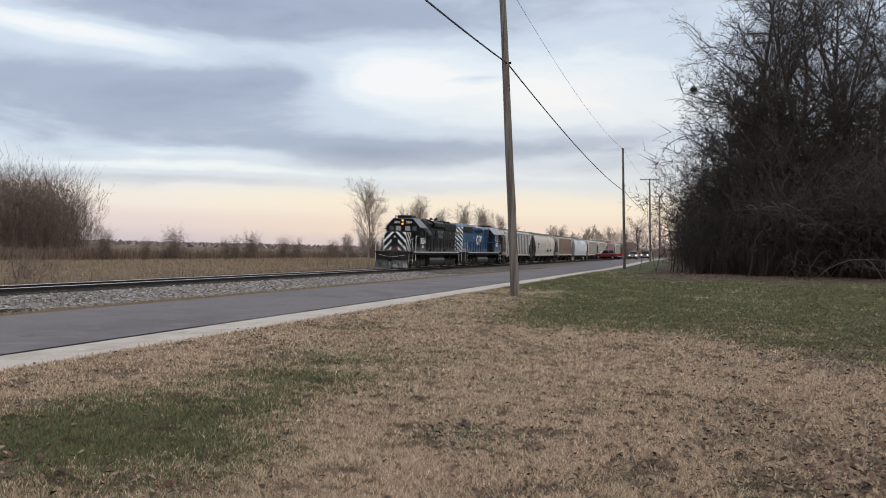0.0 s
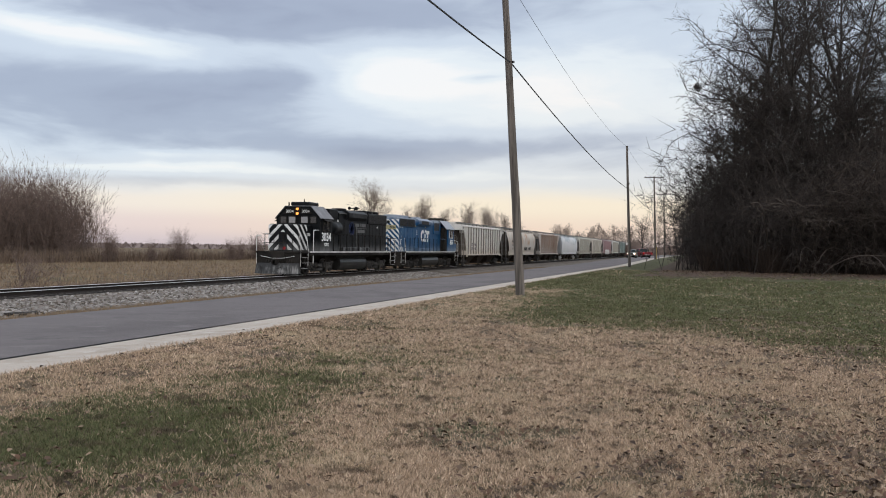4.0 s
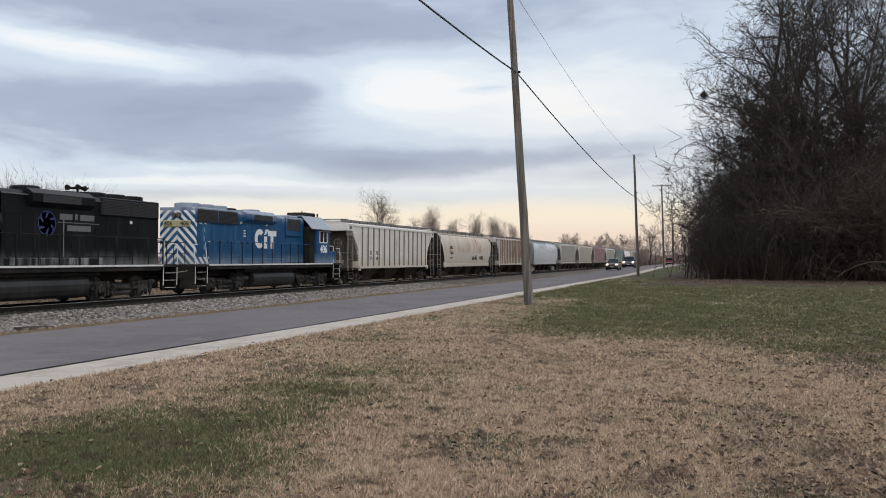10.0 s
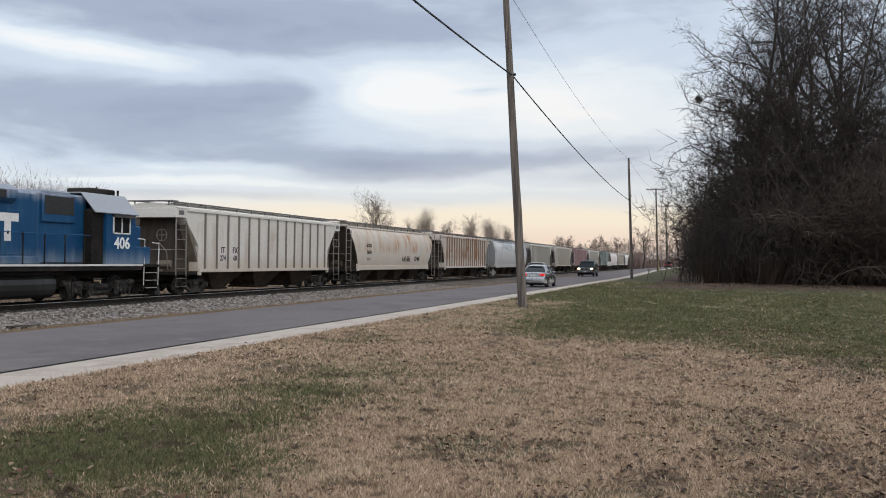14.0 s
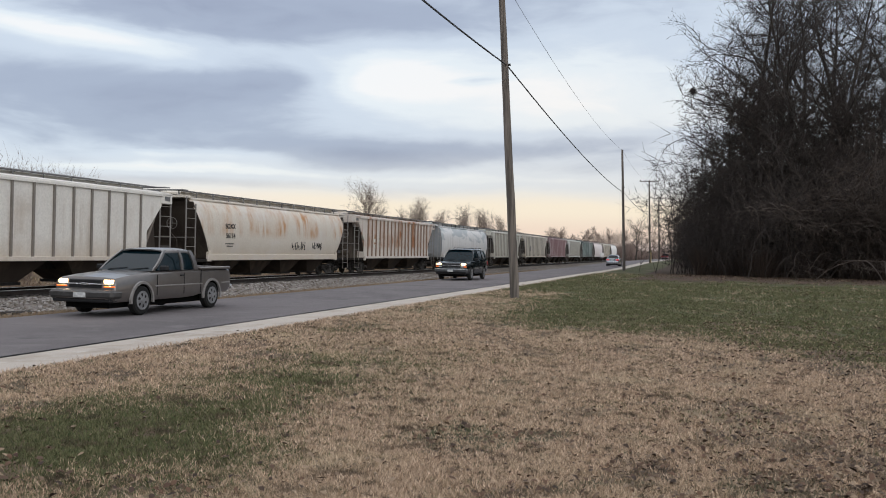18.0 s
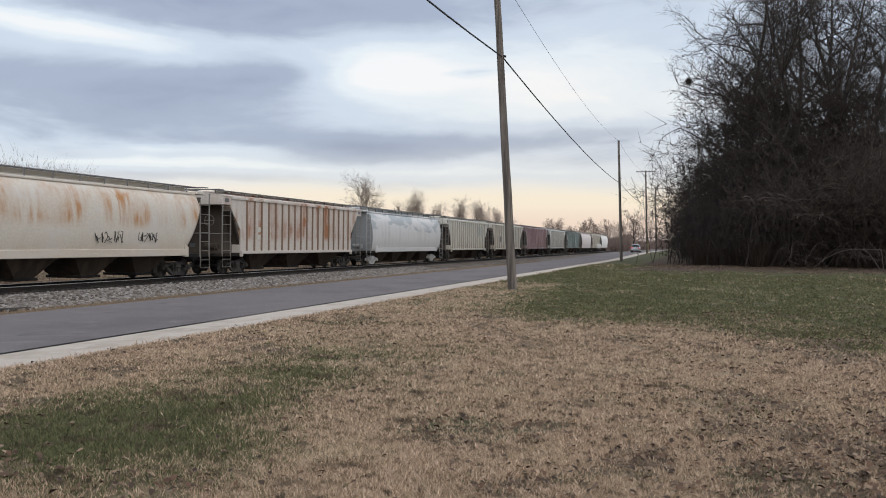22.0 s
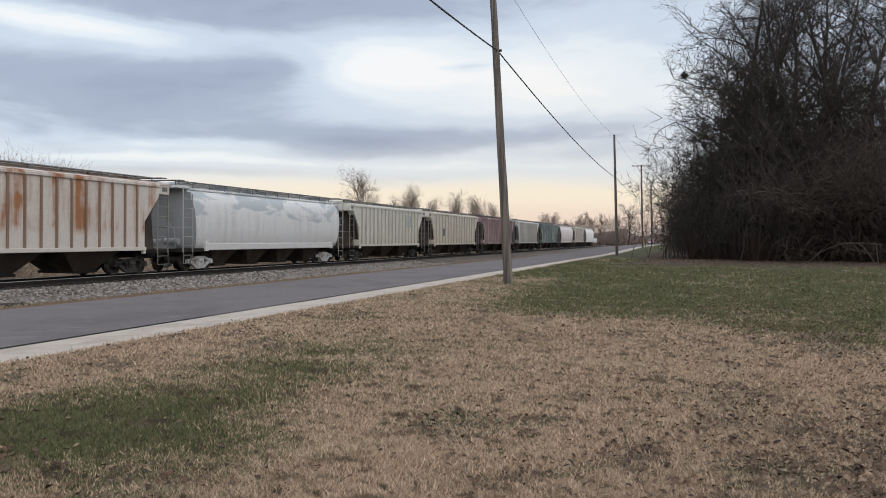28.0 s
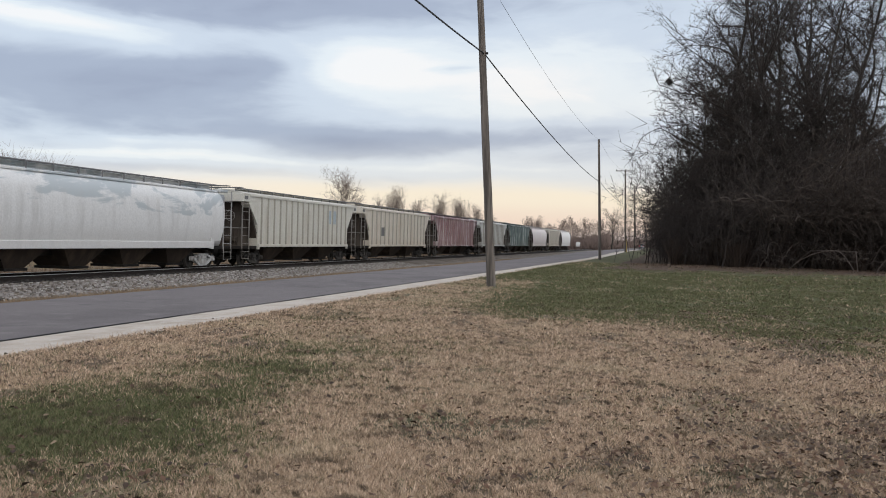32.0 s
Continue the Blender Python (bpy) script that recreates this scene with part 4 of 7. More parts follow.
        lathe(bm, [(0.46, s * 0.962), (0.46, s * 0.972), (0.42, s * 0.972), (0.42, s * 0.962)], 28, "x", (0, Y(9.45), 3.0))
        part("emblem", bm, M["decal_blue"], hood, "faded round blue emblem")
        bm = B()
        for k in range(6):
            a = k * math.pi / 3 + 0.3
            prism(bm, [(Y(9.45) + r * math.cos(a + o), 3.0 + r * math.sin(a + o)) for r, o in ((0.40, 0.0), (0.40, 0.3), (0.20, 0.75), (0.20, 0.35))], *sorted((s * 0.962, s * 0.97)))
        part("emblem_blade", bm, M["decal_blue"], hood)
        for u0, u1, z in ((10.1, 10.78, 3.16), (10.92, 11.06, 3.18), (11.2, 12.0, 3.16), (10.5, 11.8, 2.74)):
            bm = B()
            box(bm, *sorted((s * 0.962, s * 0.97)), Y(u0), Y(u1), z, z + 0.22)
            part("name_bar", bm, M["decal_grey"], hood, "faded grey lettering bar")
        bm = B()
        box(bm, *sorted((s * 0.962, s * 0.969)), Y(10.0), Y(12.3), 3.04, 3.07)
        part("name_rule", bm, M["decal_grey"], hood)
        bm = B()
        box(bm, *sorted((s * 0.962, s * 0.968)), Y(10.28), Y(10.34), 1.75, 3.3)
        part("dust_streak", bm, M["decal_grey"], hood, "pale streak of dried dust")
        # thin grey strip paints the highlight along the hood's upper edge
        bm = B()
        box(bm, *sorted((s * 0.93, s * 0.985)), Y(7.3), Y(16.2), 3.96, 4.0)
        part("edge_highlight", bm, M["decal_grey"], hood, "pale strip for the highlight on the hood edge")
        for u, z in ((7.0, 3.42), (7.0, 3.3), (14.2, 3.15)):
            bm = B()
            box(bm, *sorted((s * 0.97, s * 0.978)), Y(u), Y(u + 0.16), z, z + 0.12)
            part("warning_label", bm, P["chalk"], hood)


def blue_front(root, nose, hood, Y):
    for s in (-1, 1):
        bm = B()
        box(bm, *sorted((s * 0.97, s * 1.46)), Y(1.2), Y(2.26), 1.45, 2.18, 0.03)
        part("side_locker", bm, P["blue"], root, "blue equipment locker beside the short hood")


def blue_end(root, hood, Y):
    chevrons(hood, Y(16.2), -1, 0.945, 1.46, 4.0, 1.25, P["chalk"], 0.42, 0.20, 0.12)
    bm = B()
    box(bm, -0.75, 0.75, Y(16.2), Y(16.27), 3.2, 3.52, 0.03)
    part("number_board", bm, M["plate_yellow"], hood, "dull yellow number board")
    for x in (-0.45, 0.45):
        letters("board_number", "406", 0.3, M["ink"], hood, pose(x, Y(16.272), 3.36, 90, 0, 180), "dark number")
    bm = B()
    lathe(bm, [(0.1, Y(16.2)), (0.12, Y(16.32))], 12, "y", (0.14, 0, 3.78))
    lathe(bm, [(0.1, Y(16.2)), (0.12, Y(16.32))], 12, "y", (-0.14, 0, 3.78))
    part("headlight", bm, M["glass"], hood, "unlit twin headlight")
    for s in (-1, 1):
        x = sorted((s * 0.963, s * 0.975))
        c = Y(9.35)

        def yy(d):
            return c + d * s
        # white logo shape: a broken ring, a block and a tee-shaped block
        bm = B()
        n = 14
        out = [(yy(-0.72 + 0.52 * math.cos(a)), 2.78 + 0.52 * math.sin(a)) for a in [0.75 + (2 * math.pi - 1.5) * k / n for k in range(n + 1)]]
        inn = [(yy(-0.72 + 0.24 * math.cos(a)), 2.78 + 0.24 * math.sin(a)) for a in [0.9 + (2 * math.pi - 1.8) * k / n for k in range(n + 1)]]
        for k in range(n):
            prism(bm, [out[k], out[k + 1], inn[k + 1], inn[k]], *x)
        part("logo_ring", bm, P["chalk"], hood, "white broken ring of the owner's mark")
        bm = B()
        prism(bm, [(yy(-0.22), 2.26), (yy(0.10), 2.26), (yy(0.10), 2.92), (yy(-0.22), 2.92)], *x)
        prism(bm, [(yy(-0.22), 3.0), (yy(-0.05), 3.0), (yy(0.28), 3.3), (yy(-0.05), 3.3)], *x)
        part("logo_block", bm, P["chalk"], hood, "white block of the owner's mark")
        bm = B()
        prism(bm, [(yy(0.5), 2.26), (yy(0.8), 2.26), (yy(0.8), 2.95), (yy(1.15), 2.95), (yy(1.15), 3.24), (yy(0.2), 3.24), (yy(0.2), 2.95), (yy(0.5), 2.95)], *x)
        part("logo_tee", bm, P["chalk"], hood, "white block of the owner's mark")
        for u, z in ((11.9, 3.5), (9.2, 3.48), (6.6, 3.4)):
            bm = B()
            box(bm, *x, Y(u), Y(u + 0.2), z, z + 0.12)
            part("warning_label", bm, M["plate_yellow"], hood)
        for k in range(3):
            bm = B()
            box(bm, *x, Y(11.55), Y(11.75), 2.85 + 0.14 * k, 2.91 + 0.14 * k)
            part("warning_label", bm, P["chalk"], hood)


train = []           # (thing, middle of it along the train, turned about)
CAR_ENDS = (36.6, 54.15, 71.9, 91.2, 111.8, 131.7, 152.3, 171.0, 191.2, 211.5, 230.3, 250.5, 269.8, 288.0, 306.5)


def put(ob, k, flip=False):
    s = (CAR_ENDS[k] + CAR_ENDS[k + 1]) / 2
    ob.matrix_world = pose(RAIL_X, s, RAIL_Z, 0, 0, 180 if flip else 0)
    train.append((ob, s, flip))


put(locomotive(P["black"], P["chalk"], "black diesel locomotive with white nose chevrons and lit headlights", black_front, black_end, "3034", 1), 0)
put(locomotive(P["blue"], P["chalk"], "faded blue diesel locomotive with white-striped hood end running backwards", blue_front, blue_end, "406", -1), 1, True)

# ---------------------------------------------------------------- hopper cars


RUNG = {}


def rung_mesh(paint, length):
    """One shared rung for each paint, lying along y."""
    if paint.name not in RUNG:
        bm = B()
        tube(bm, (0, -length / 2, 0), (0, length / 2, 0), 0.014, n=5)
        me = bpy.data.meshes.new("rung")
        bm.to_mesh(me)
        bm.free()
        me.materials.append(paint)
        RUNG[paint.name] = me
    return RUNG[paint.name]


def ends_and_running_gear(root, L, paint, end_paint, ladder_paint, truck_paint, bays, bay_x, panel, u_slope):
    h = L / 2
    bm = B()
    box(bm, -0.35, 0.35, -h + 0.45, h - 0.45, 0.72, 1.1)
    for s in (-1, 1):
        box(bm, -1.42, 1.42, s * h - s * 0.5 if s < 0 else h - 2.6, -h + 2.6 if s < 0 else h - 0.5, 0.95, 1.1, 0.01)
    part("underframe", bm, M["under"], root, "grimy steel underframe")
    a, b = -h + 3.2, h - 3.2
    w_ = (b - a) / bays
    for k in range(bays):
        c = a + w_ * (k + 0.5)
        bm = B()
        t, o = 0.41 * w_, 0.14 * w_
        v = [bm.verts.new(p) for p in ((-bay_x, c - t, 1.16), (bay_x, c - t, 1.16), (bay_x, c + t, 1.16), (-bay_x, c + t, 1.16),
                                      (-0.75, c - o, 0.28), (0.75, c - o, 0.28), (0.75, c + o, 0.28), (-0.75, c + o, 0.28))]
        for f in ((0, 1, 2, 3), (7, 6, 5, 4), (4, 5, 1, 0), (5, 6, 2, 1), (6, 7, 3, 2), (7, 4, 0, 3)):
            bm.faces.new([v[i] for i in f])
        bay = part("discharge_bay", bm, P["bay"], root, "grimy discharge hopper")
        bm = B()
        box(bm, -0.85, 0.85, c - o - 0.1, c + o + 0.1, 0.18, 0.29, 0.015)
        part("outlet_gate", bm, M["under"], bay)
    for e in (-1, 1):
        for s in (-1, 1):
            y1, y2 = e * (h - 0.62), e * (h - 1.42)
            for y in (y1, y2):
                bm = B()
                box(bm, s * 1.43 - 0.025, s * 1.43 + 0.025, y - 0.022, y + 0.022, 0.95, 4.0 if y == y1 else 3.7)
                part("corner_post", bm, ladder_paint, root)
            bm = B()
            rod(bm, [(s * 1.46, y2, 1.1), (s * 1.46, y2, 0.42), (s * 1.46, y1, 0.42), (s * 1.46, y1, 1.2)], 0.016, 5)
            ladder_ = part("ladder", bm, ladder_paint, root, "side ladder of round rungs")
            for k in range(7):
                r_ = new("rung", rung_mesh(ladder_paint, 0.8))
                r_.parent = ladder_
                r_.location = (s * 1.46, (y1 + y2) / 2, 0.80 + 0.44 * k)
        bm = B()
        rod(bm, [(-1.2, e * (h - 0.6), 1.1), (-1.2, e * (h - 0.6), 3.9), (-0.75, e * (h - 0.6), 3.9), (-0.75, e * (h - 0.6), 1.1)], 0.02, 5)
        part("end_ladder", bm, ladder_paint, root)
        bm = B()
        rod(bm, [(-1.4, e * (h - 0.6), 2.1), (1.4, e * (h - 0.6), 2.1)], 0.02, 5)
        part("grab_bar", bm, ladder_paint, root)
        if panel:
            bm = B()
            box(bm, -1.48, 1.48, *sorted((e * (h - 0.58), e * (h - u_slope - 0.1))), 3.55, 3.98, 0.02)
            part("end_panel", bm, paint, root, "upper end panel with stencil")
            bm = B()
            box(bm, 1.478, 1.487, *sorted((e * (h - 0.75), e * (h - 1.15))), 3.68, 3.88)
            part("stencil_plate", bm, M["decal_grey"], root)
        coupler(root, e * h, e)
        truck(root, e * (h - 2.75), False, truck_paint)
    bm = B()
    tube(bm, (0.25, -h + 1.0, 1.45), (0.95, -h + 1.0, 1.45), 0.16, n=12)
    tube(bm, (-0.9, -h + 1.3, 1.35), (-0.2, -h + 1.3, 1.35), 0.2, n=12)
    box(bm, -0.4, 0.5, -h + 0.9, -h + 1.5, 1.1, 1.2)
    rod(bm, [(0.9, -h + 0.8, 1.2), (0.9, -h + 0.7, 2.0), (0.5, -h + 0.7, 2.4)], 0.025, 5)
    part("brake_gear", bm, end_paint, root, "brake cylinder and air reservoir")
    bm = B()
    for k in range(16):
        a0, a1 = 2 * math.pi * k / 16, 2 * math.pi * (k + 1) / 16
        tube(bm, (0.75 + 0.27 * math.cos(a0), -h + 0.52, 2.75 + 0.27 * math.sin(a0)), (0.75 + 0.27 * math.cos(a1), -h + 0.52, 2.75 + 0.27 * math.sin(a1)), 0.011, n=5, caps=False)
    for k in range(4):
        a0 = math.pi * k / 2
        tube(bm, (0.75, -h + 0.54, 2.75), (0.75 + 0.27 * math.cos(a0), -h + 0.52, 2.75 + 0.27 * math.sin(a0)), 0.012, n=4, caps=False)
    part("brake_wheel", bm, P["ladder"], root, "spoked hand brake wheel")
    # roof walk
    bm = B()
    for x in (-0.75, 0.75):
        box(bm, x - 0.16, x + 0.16, -h + 0.55, h - 0.55, 4.29, 4.33)
    for e in (-1, 1):
        box(bm, -1.3, 1.3, *sorted((e * (h - 0.95), e * (h - 0.5))), 4.29, 4.33)
    part("running_board", bm, M["galv"], root, "galvanised roof walkway")
    bm = B()
    k = -h + 0.8
    while k < h - 0.6:
        for x in (-0.9, 0.9):
            tube(bm, (x, k, 4.0), (x, k, 4.30), 0.03, n=5)
        k += 1.5
    part("walkway_bracket", bm, M["galv"], root)["kind"] = "stuff"
    bm = B()
    box(bm, -0.60, 0.60, -h + 1.45, h - 1.45, 4.10, 4.29, 0.03)
    part("hatch_trough", bm, paint, root, "long roof hatch")


M["galv"] = car_paint("dull_galvanised_steel", (0.17, 0.17, 0.175), (0.10, 0.085, 0.07), 0.5)


def ribbed_hopper(L, paint, rib_paint, label, ribs=16, bays=3, rib_first=3.6, end_paint=None, ladder=None, truck_paint=None, low_truck=False):
    """A covered hopper with flat sides and vertical posts."""
    root = tagged(empty("covered_hopper"), label, "hopper car", group="hopper cars of the train")
    h = L / 2
    out = [(-h + 1.35, 4.0), (-h + 1.35, 3.45), (-h + 2.4, 2.3), (-h + 2.4, 1.12), (h - 2.4, 1.12), (h - 2.4, 2.3), (h - 1.35, 3.45), (h - 1.35, 4.0)]
    bm = B()
    prism(bm, out, -1.46, 1.46)
    body = part("body", bm, paint, root)
    bm = B()
    prism(bm, [(-1.5, 3.96), (1.5, 3.96), (1.5, 4.02), (0.5, 4.2), (-0.5, 4.2), (-1.5, 4.02)], -h + 0.6, h - 0.6, "y")
    part("roof", bm, paint, root)
    for e in (-1, 1):
        bm = B()
        prism(bm, [(e * (h - 1.2), 3.9), (e * (h - 1.28), 3.9), (e * (h - 2.75), 1.25), (e * (h - 2.55), 1.25)], -1.40, 1.40)
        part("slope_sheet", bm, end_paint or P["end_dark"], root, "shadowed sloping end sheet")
    for e in (-1, 1):
        bm = B()
        prism(bm, [(e * (h - 1.3), 3.6), (e * (h - 2.6), 2.1), (e * (h - 2.6), 1.1), (e * (h - 1.0), 1.1), (e * (h - 1.15), 2.4)], -0.95, 0.95)
        part("shear_plate", bm, P["end_dark"], root, "end web plates darkened for shade")
    for s in (-1, 1):
        bm = B()
        box(bm, *sorted((s * 1.45, s * 1.56)), -h + 2.4, h - 2.4, 1.06, 1.22, 0.015)
        for e in (-1, 1):
            box(bm, *sorted((s * 1.40, s * 1.54)), *sorted((e * (h - 2.4), e * (h - 2.57))), 0.92, 1.1, 0.02)
        part("side_sill", bm, paint, root)
        bm = B()
        box(bm, *sorted((s * 1.45, s * 1.53)), -h + 1.35, h - 1.35, 3.86, 3.98, 0.015)
        part("top_chord", bm, paint, root)
    a, b = -h + rib_first - 0.5, h - rib_first + 0.5
    bm = B()
    box(bm, -0.045, 0.045, -0.042, 0.042, 1.2, 3.88, 0.015)
    rib_me = bpy.data.meshes.new("side_post")
    bm.to_mesh(rib_me)
    bm.free()
    rib_me.materials.append(rib_paint)
    for s in (-1, 1):
        for k in range(ribs):
            r = new("side_post", rib_me)
            r.parent = body
            r.location = (s * 1.50, a + (b - a) * k / (ribs - 1), 0)
    ends_and_running_gear(root, L, paint, end_paint or P["end_dark"], ladder or P["ladder"], truck_paint or M["dusty"], bays, 1.25, True, 1.35)
    return root


SECTION = ((1.36, 1.12), (1.45, 1.4), (1.53, 1.9), (1.55, 2.4), (1.53, 2.9), (1.44, 3.35), (1.28, 3.7), (1.03, 3.95), (0.7, 4.1), (0.35, 4.16), (0.0, 4.18))


def half_section(zc):
    """The car's rounded half section above the height zc, always with as many points."""
    pts = [p for p in SECTION if p[1] > zc + 1e-6]
    for (xa, za), (xb, zb) in zip(SECTION, SECTION[1:]):
        if za <= zc < zb:
            k = (zc - za) / (zb - za)
            pts.insert(0, (xa + k * (xb - xa), zc))
    ts = [i / 13 for i in range(14)]
    lens = [0.0]
    for p, q in zip(pts, pts[1:]):
        lens.append(lens[-1] + math.dist(p, q))
    res = []
    for t in ts:
        d = t * lens[-1]
        for i in range(len(pts) - 1):
            if d <= lens[i + 1] + 1e-9:
                k = (d - lens[i]) / max(1e-9, lens[i + 1] - lens[i])
                res.append((pts[i][0] + k * (pts[i + 1][0] - pts[i][0]), pts[i][1] + k * (pts[i + 1][1] - pts[i][1])))
                break
    return res


def round_hopper(L, paint, label, u_top=1.3, u_bottom=2.9, bays=4, end_paint=None, sill_paint=None, ladder=None, truck_paint=None):
    """A covered hopper with bulging smooth sides."""
    root = tagged(empty("covered_hopper"), label, "hopper car", group="hopper cars of the train")
    h = L / 2
    bm = B()
    st = []
    n = 8
    for i in range(n + 1):
        st.append((-h + u_top + (u_bottom - u_top) * i / n, max(1.12, 3.75 - (3.75 - 1.12) * (i / n) ** 0.8)))
    st = st + [(-y, z) for y, z in reversed(st)]
    rings = []
    for y, zc in st:
        hs = half_section(zc)
        ring = [(x, y, z) for x, z in hs] + [(-x, y, z) for x, z in reversed(hs[:-1])]
        rings.append([bm.verts.new(p) for p in ring])
    for ra, rb in zip(rings, rings[1:]):
        m_ = len(ra)
        for k in range(m_):
            bm.faces.new((ra[k], ra[(k + 1) % m_], rb[(k + 1) % m_], rb[k]))
    bm.faces.new(rings[0])
    bm.faces.new(rings[-1][::-1])
    bmesh.ops.recalc_face_normals(bm, faces=bm.faces[:])
    body = part("body", bm, [paint, end_paint or P["end_dark"]], root, smooth=False)
    # end-facing faces take the end paint, darkened for the shade there
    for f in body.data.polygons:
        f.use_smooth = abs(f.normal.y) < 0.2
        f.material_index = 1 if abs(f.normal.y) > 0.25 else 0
    for e in (-1, 1):
        bm = B()
        prism(bm, [(e * (h - u_top + 0.06), 3.8), (e * (h - u_top - 0.02), 3.8), (e * (h - u_bottom - 0.2), 1.2), (e * (h - u_bottom + 0.05), 1.2)], -1.36, 1.36)
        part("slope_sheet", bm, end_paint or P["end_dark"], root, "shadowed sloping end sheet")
    for s in (-1, 1):
        bm = B()
        box(bm, *sorted((s * 1.36, s * 1.52)), -h + 2.6, h - 2.6, 1.02, 1.34, 0.02)
        for e in (-1, 1):
            prism(bm, [(e * (h - 2.5), 0.98), (e * (h - 2.8), 0.98), (e * (h - 2.8), 1.55), (e * (h - 2.68), 1.55), (e * (h - 2.5), 1.40)], *sorted((s * 1.38, s * 1.5)))
        part("side_sill", bm, sill_paint or paint, root, "side sill band")
        bm = B()
        box(bm, *sorted((s * 0.95, s * 1.12)), -h + u_top + 0.1, h - u_top - 0.1, 3.9, 4.0, 0.02)
        part("top_chord", bm, paint, root)
    for e in (-1, 1):
        bm = B()
        box(bm, -1.2, 1.2, *sorted((e * (h - 0.6), e * (h - u_top - 0.1))), 3.95, 4.08, 0.02)
        part("end_deck", bm, paint, root)
    ends_and_running_gear(root, L, paint, end_paint or P["end_dark"], ladder or P["ladder"], truck_paint or M["dusty"], bays, 1.2, False, u_top)
    return root


def car_len(k):
    return CAR_ENDS[k + 1] - CAR_ENDS[k]


def stencil_bars(root, y, z, rows_, x=1.478, mat=None):
    for w_, hgt, dz in rows_:
        bm = B()
        box(bm, x - 0.004, x + 0.004, y - w_ / 2, y + w_ / 2, z + dz, z + dz + hgt)
        part("stencil_bar", bm, mat or M["ink"], root)


c1 = ribbed_hopper(car_len(2), P["grey_hopper"], P["grey_rib"], "pale grey ribbed covered hopper with stained lower panels", 14, 3, 3.4, P["end_tan"])
for y, t1, t2 in ((-5.1, "IT", "274"), (-3.95, "FX", "68")):
    bm = B()
    box(bm, 1.458, 1.468, y - 0.40, y + 0.40, 1.55, 2.3)
    part("number_patch", bm, P["pinkish"], c1, "white patch")
    letters("reporting_mark", t1, 0.42, M["ink"], c1, on_side(1.472, y, 2.12), "black reporting mark")
    letters("car_number", t2, 0.36, M["ink"], c1, on_side(1.472, y, 1.73), "black car number")
put(c1, 2)
c2 = round_hopper(car_len(3), P["tan"], "tan round-sided covered hopper with rust streaks and scribbled graffiti", 1.3, 2.8)
letters("reporting_mark", "SOXX", 0.36, M["ink"], c2, on_side(1.55, -5.85, 2.72), "dark green reporting mark")
letters("car_number", "56114", 0.36, M["ink"], c2, on_side(1.57, -5.85, 2.25), "dark car number")
stencil_bars(c2, -5.85, 1.75, ((0.9, 0.05, 0.08), (0.6, 0.05, -0.04)), 1.515)


def scribble(root, y0, z0, w_, h_, seed):
    """Loose looping spray lines."""
    rnd = random.Random(seed)
    for k in range(7):
        y = y0 + w_ * k / 7
        pts = []
        for j in range(6):
            pts.append((1.535 + 0.0 * j, y + rnd.uniform(-0.1, 0.25), z0 + h_ * rnd.random()))
        bm = B()
        rod(bm, pts, 0.018, 4)
        part("graffiti_stroke", bm, M["ink"], root, "black sprayed stroke")


scribble(c2, 1.2, 1.58, 1.7, 0.5, 3)
scribble(c2, 4.0, 1.62, 1.3, 0.45, 8)
bm = B()
box(bm, 1.49, 1.50, 7.9, 8.35, 1.42, 1.62)
part("data_plate", bm, M["ink"], c2)
put(c2, 3)
c3 = ribbed_hopper(car_len(4), P["rusty"], P["rusty_rib"], "rust-streaked beige ribbed covered hopper with patched numbers", 18, 3, 3.5)
for y in (-5.6, -4.5):
    bm = B()
    stencil_bars(c3, y, 1.8, ((0.55, 0.26, 0.02), (0.55, 0.26, 0.42)), 1.466, P["cream"])
    bm.free()
put(c3, 4)
c4 = round_hopper(car_len(5), P["white_hopper"], "white round-sided covered hopper with flaking grey patches", 1.38, 1.75, 4, P["end_grey"], P["white_hopper"], P["pale_ladder"], M["pale_steel"])
put(c4, 5)
c5 = ribbed_hopper(car_len(6), P["cream"], P["cream_rib"], "cream ribbed covered hopper with a faint blue mark", 17, 3, 3.3)
for y in (3.6, 4.5):
    bm = B()
    box(bm, 1.459, 1.466, y - 0.3, y + 0.3, 2.6, 3.5)
    part("faded_mark", bm, car_paint("faded_blue_mark", (0.33, 0.39, 0.45), (0.5, 0.5, 0.45), 0.8), c5, "faded blue painted mark")
put(c5, 6)
c6 = ribbed_hopper(car_len(7), P["beige"], P["cream_rib"], "beige ribbed covered hopper with a dark number patch", 15, 3, 3.4)
bm = B()
box(bm, 1.459, 1.468, -4.9, -3.9, 1.9, 2.6)
part("number_patch", bm, M["decal_grey"], c6, "dark number patch")
put(c6, 7)
put(ribbed_hopper(car_len(8), P["maroon"], car_paint("chalky_maroon_rib", (0.33, 0.22, 0.225), (0.2, 0.1, 0.1), 0.6), "faded maroon ribbed covered hopper", 18, 3, 3.4), 8)
put(ribbed_hopper(car_len(9), P["far_grey"], P["cream_rib"], "pale grey ribbed covered hopper far along the train", 16, 3, 3.4), 9)
put(ribbed_hopper(car_len(10), P["green"], car_paint("chalky_green_rib", (0.2, 0.26, 0.25), (0.1, 0.14, 0.13), 0.5), "dark green ribbed covered hopper", 9, 3, 3.4), 10)
put(round_hopper(car_len(11), P["pinkish"], "pinkish white round-sided covered hopper"), 11)
put(ribbed_hopper(car_len(12), P["beige"], P["cream_rib"], "plain beige covered hopper near the train's end", 12, 3, 3.4), 12)
put(round_hopper(car_len(13), P["far_white"], "white round-sided covered hopper at the end of the train"), 13)

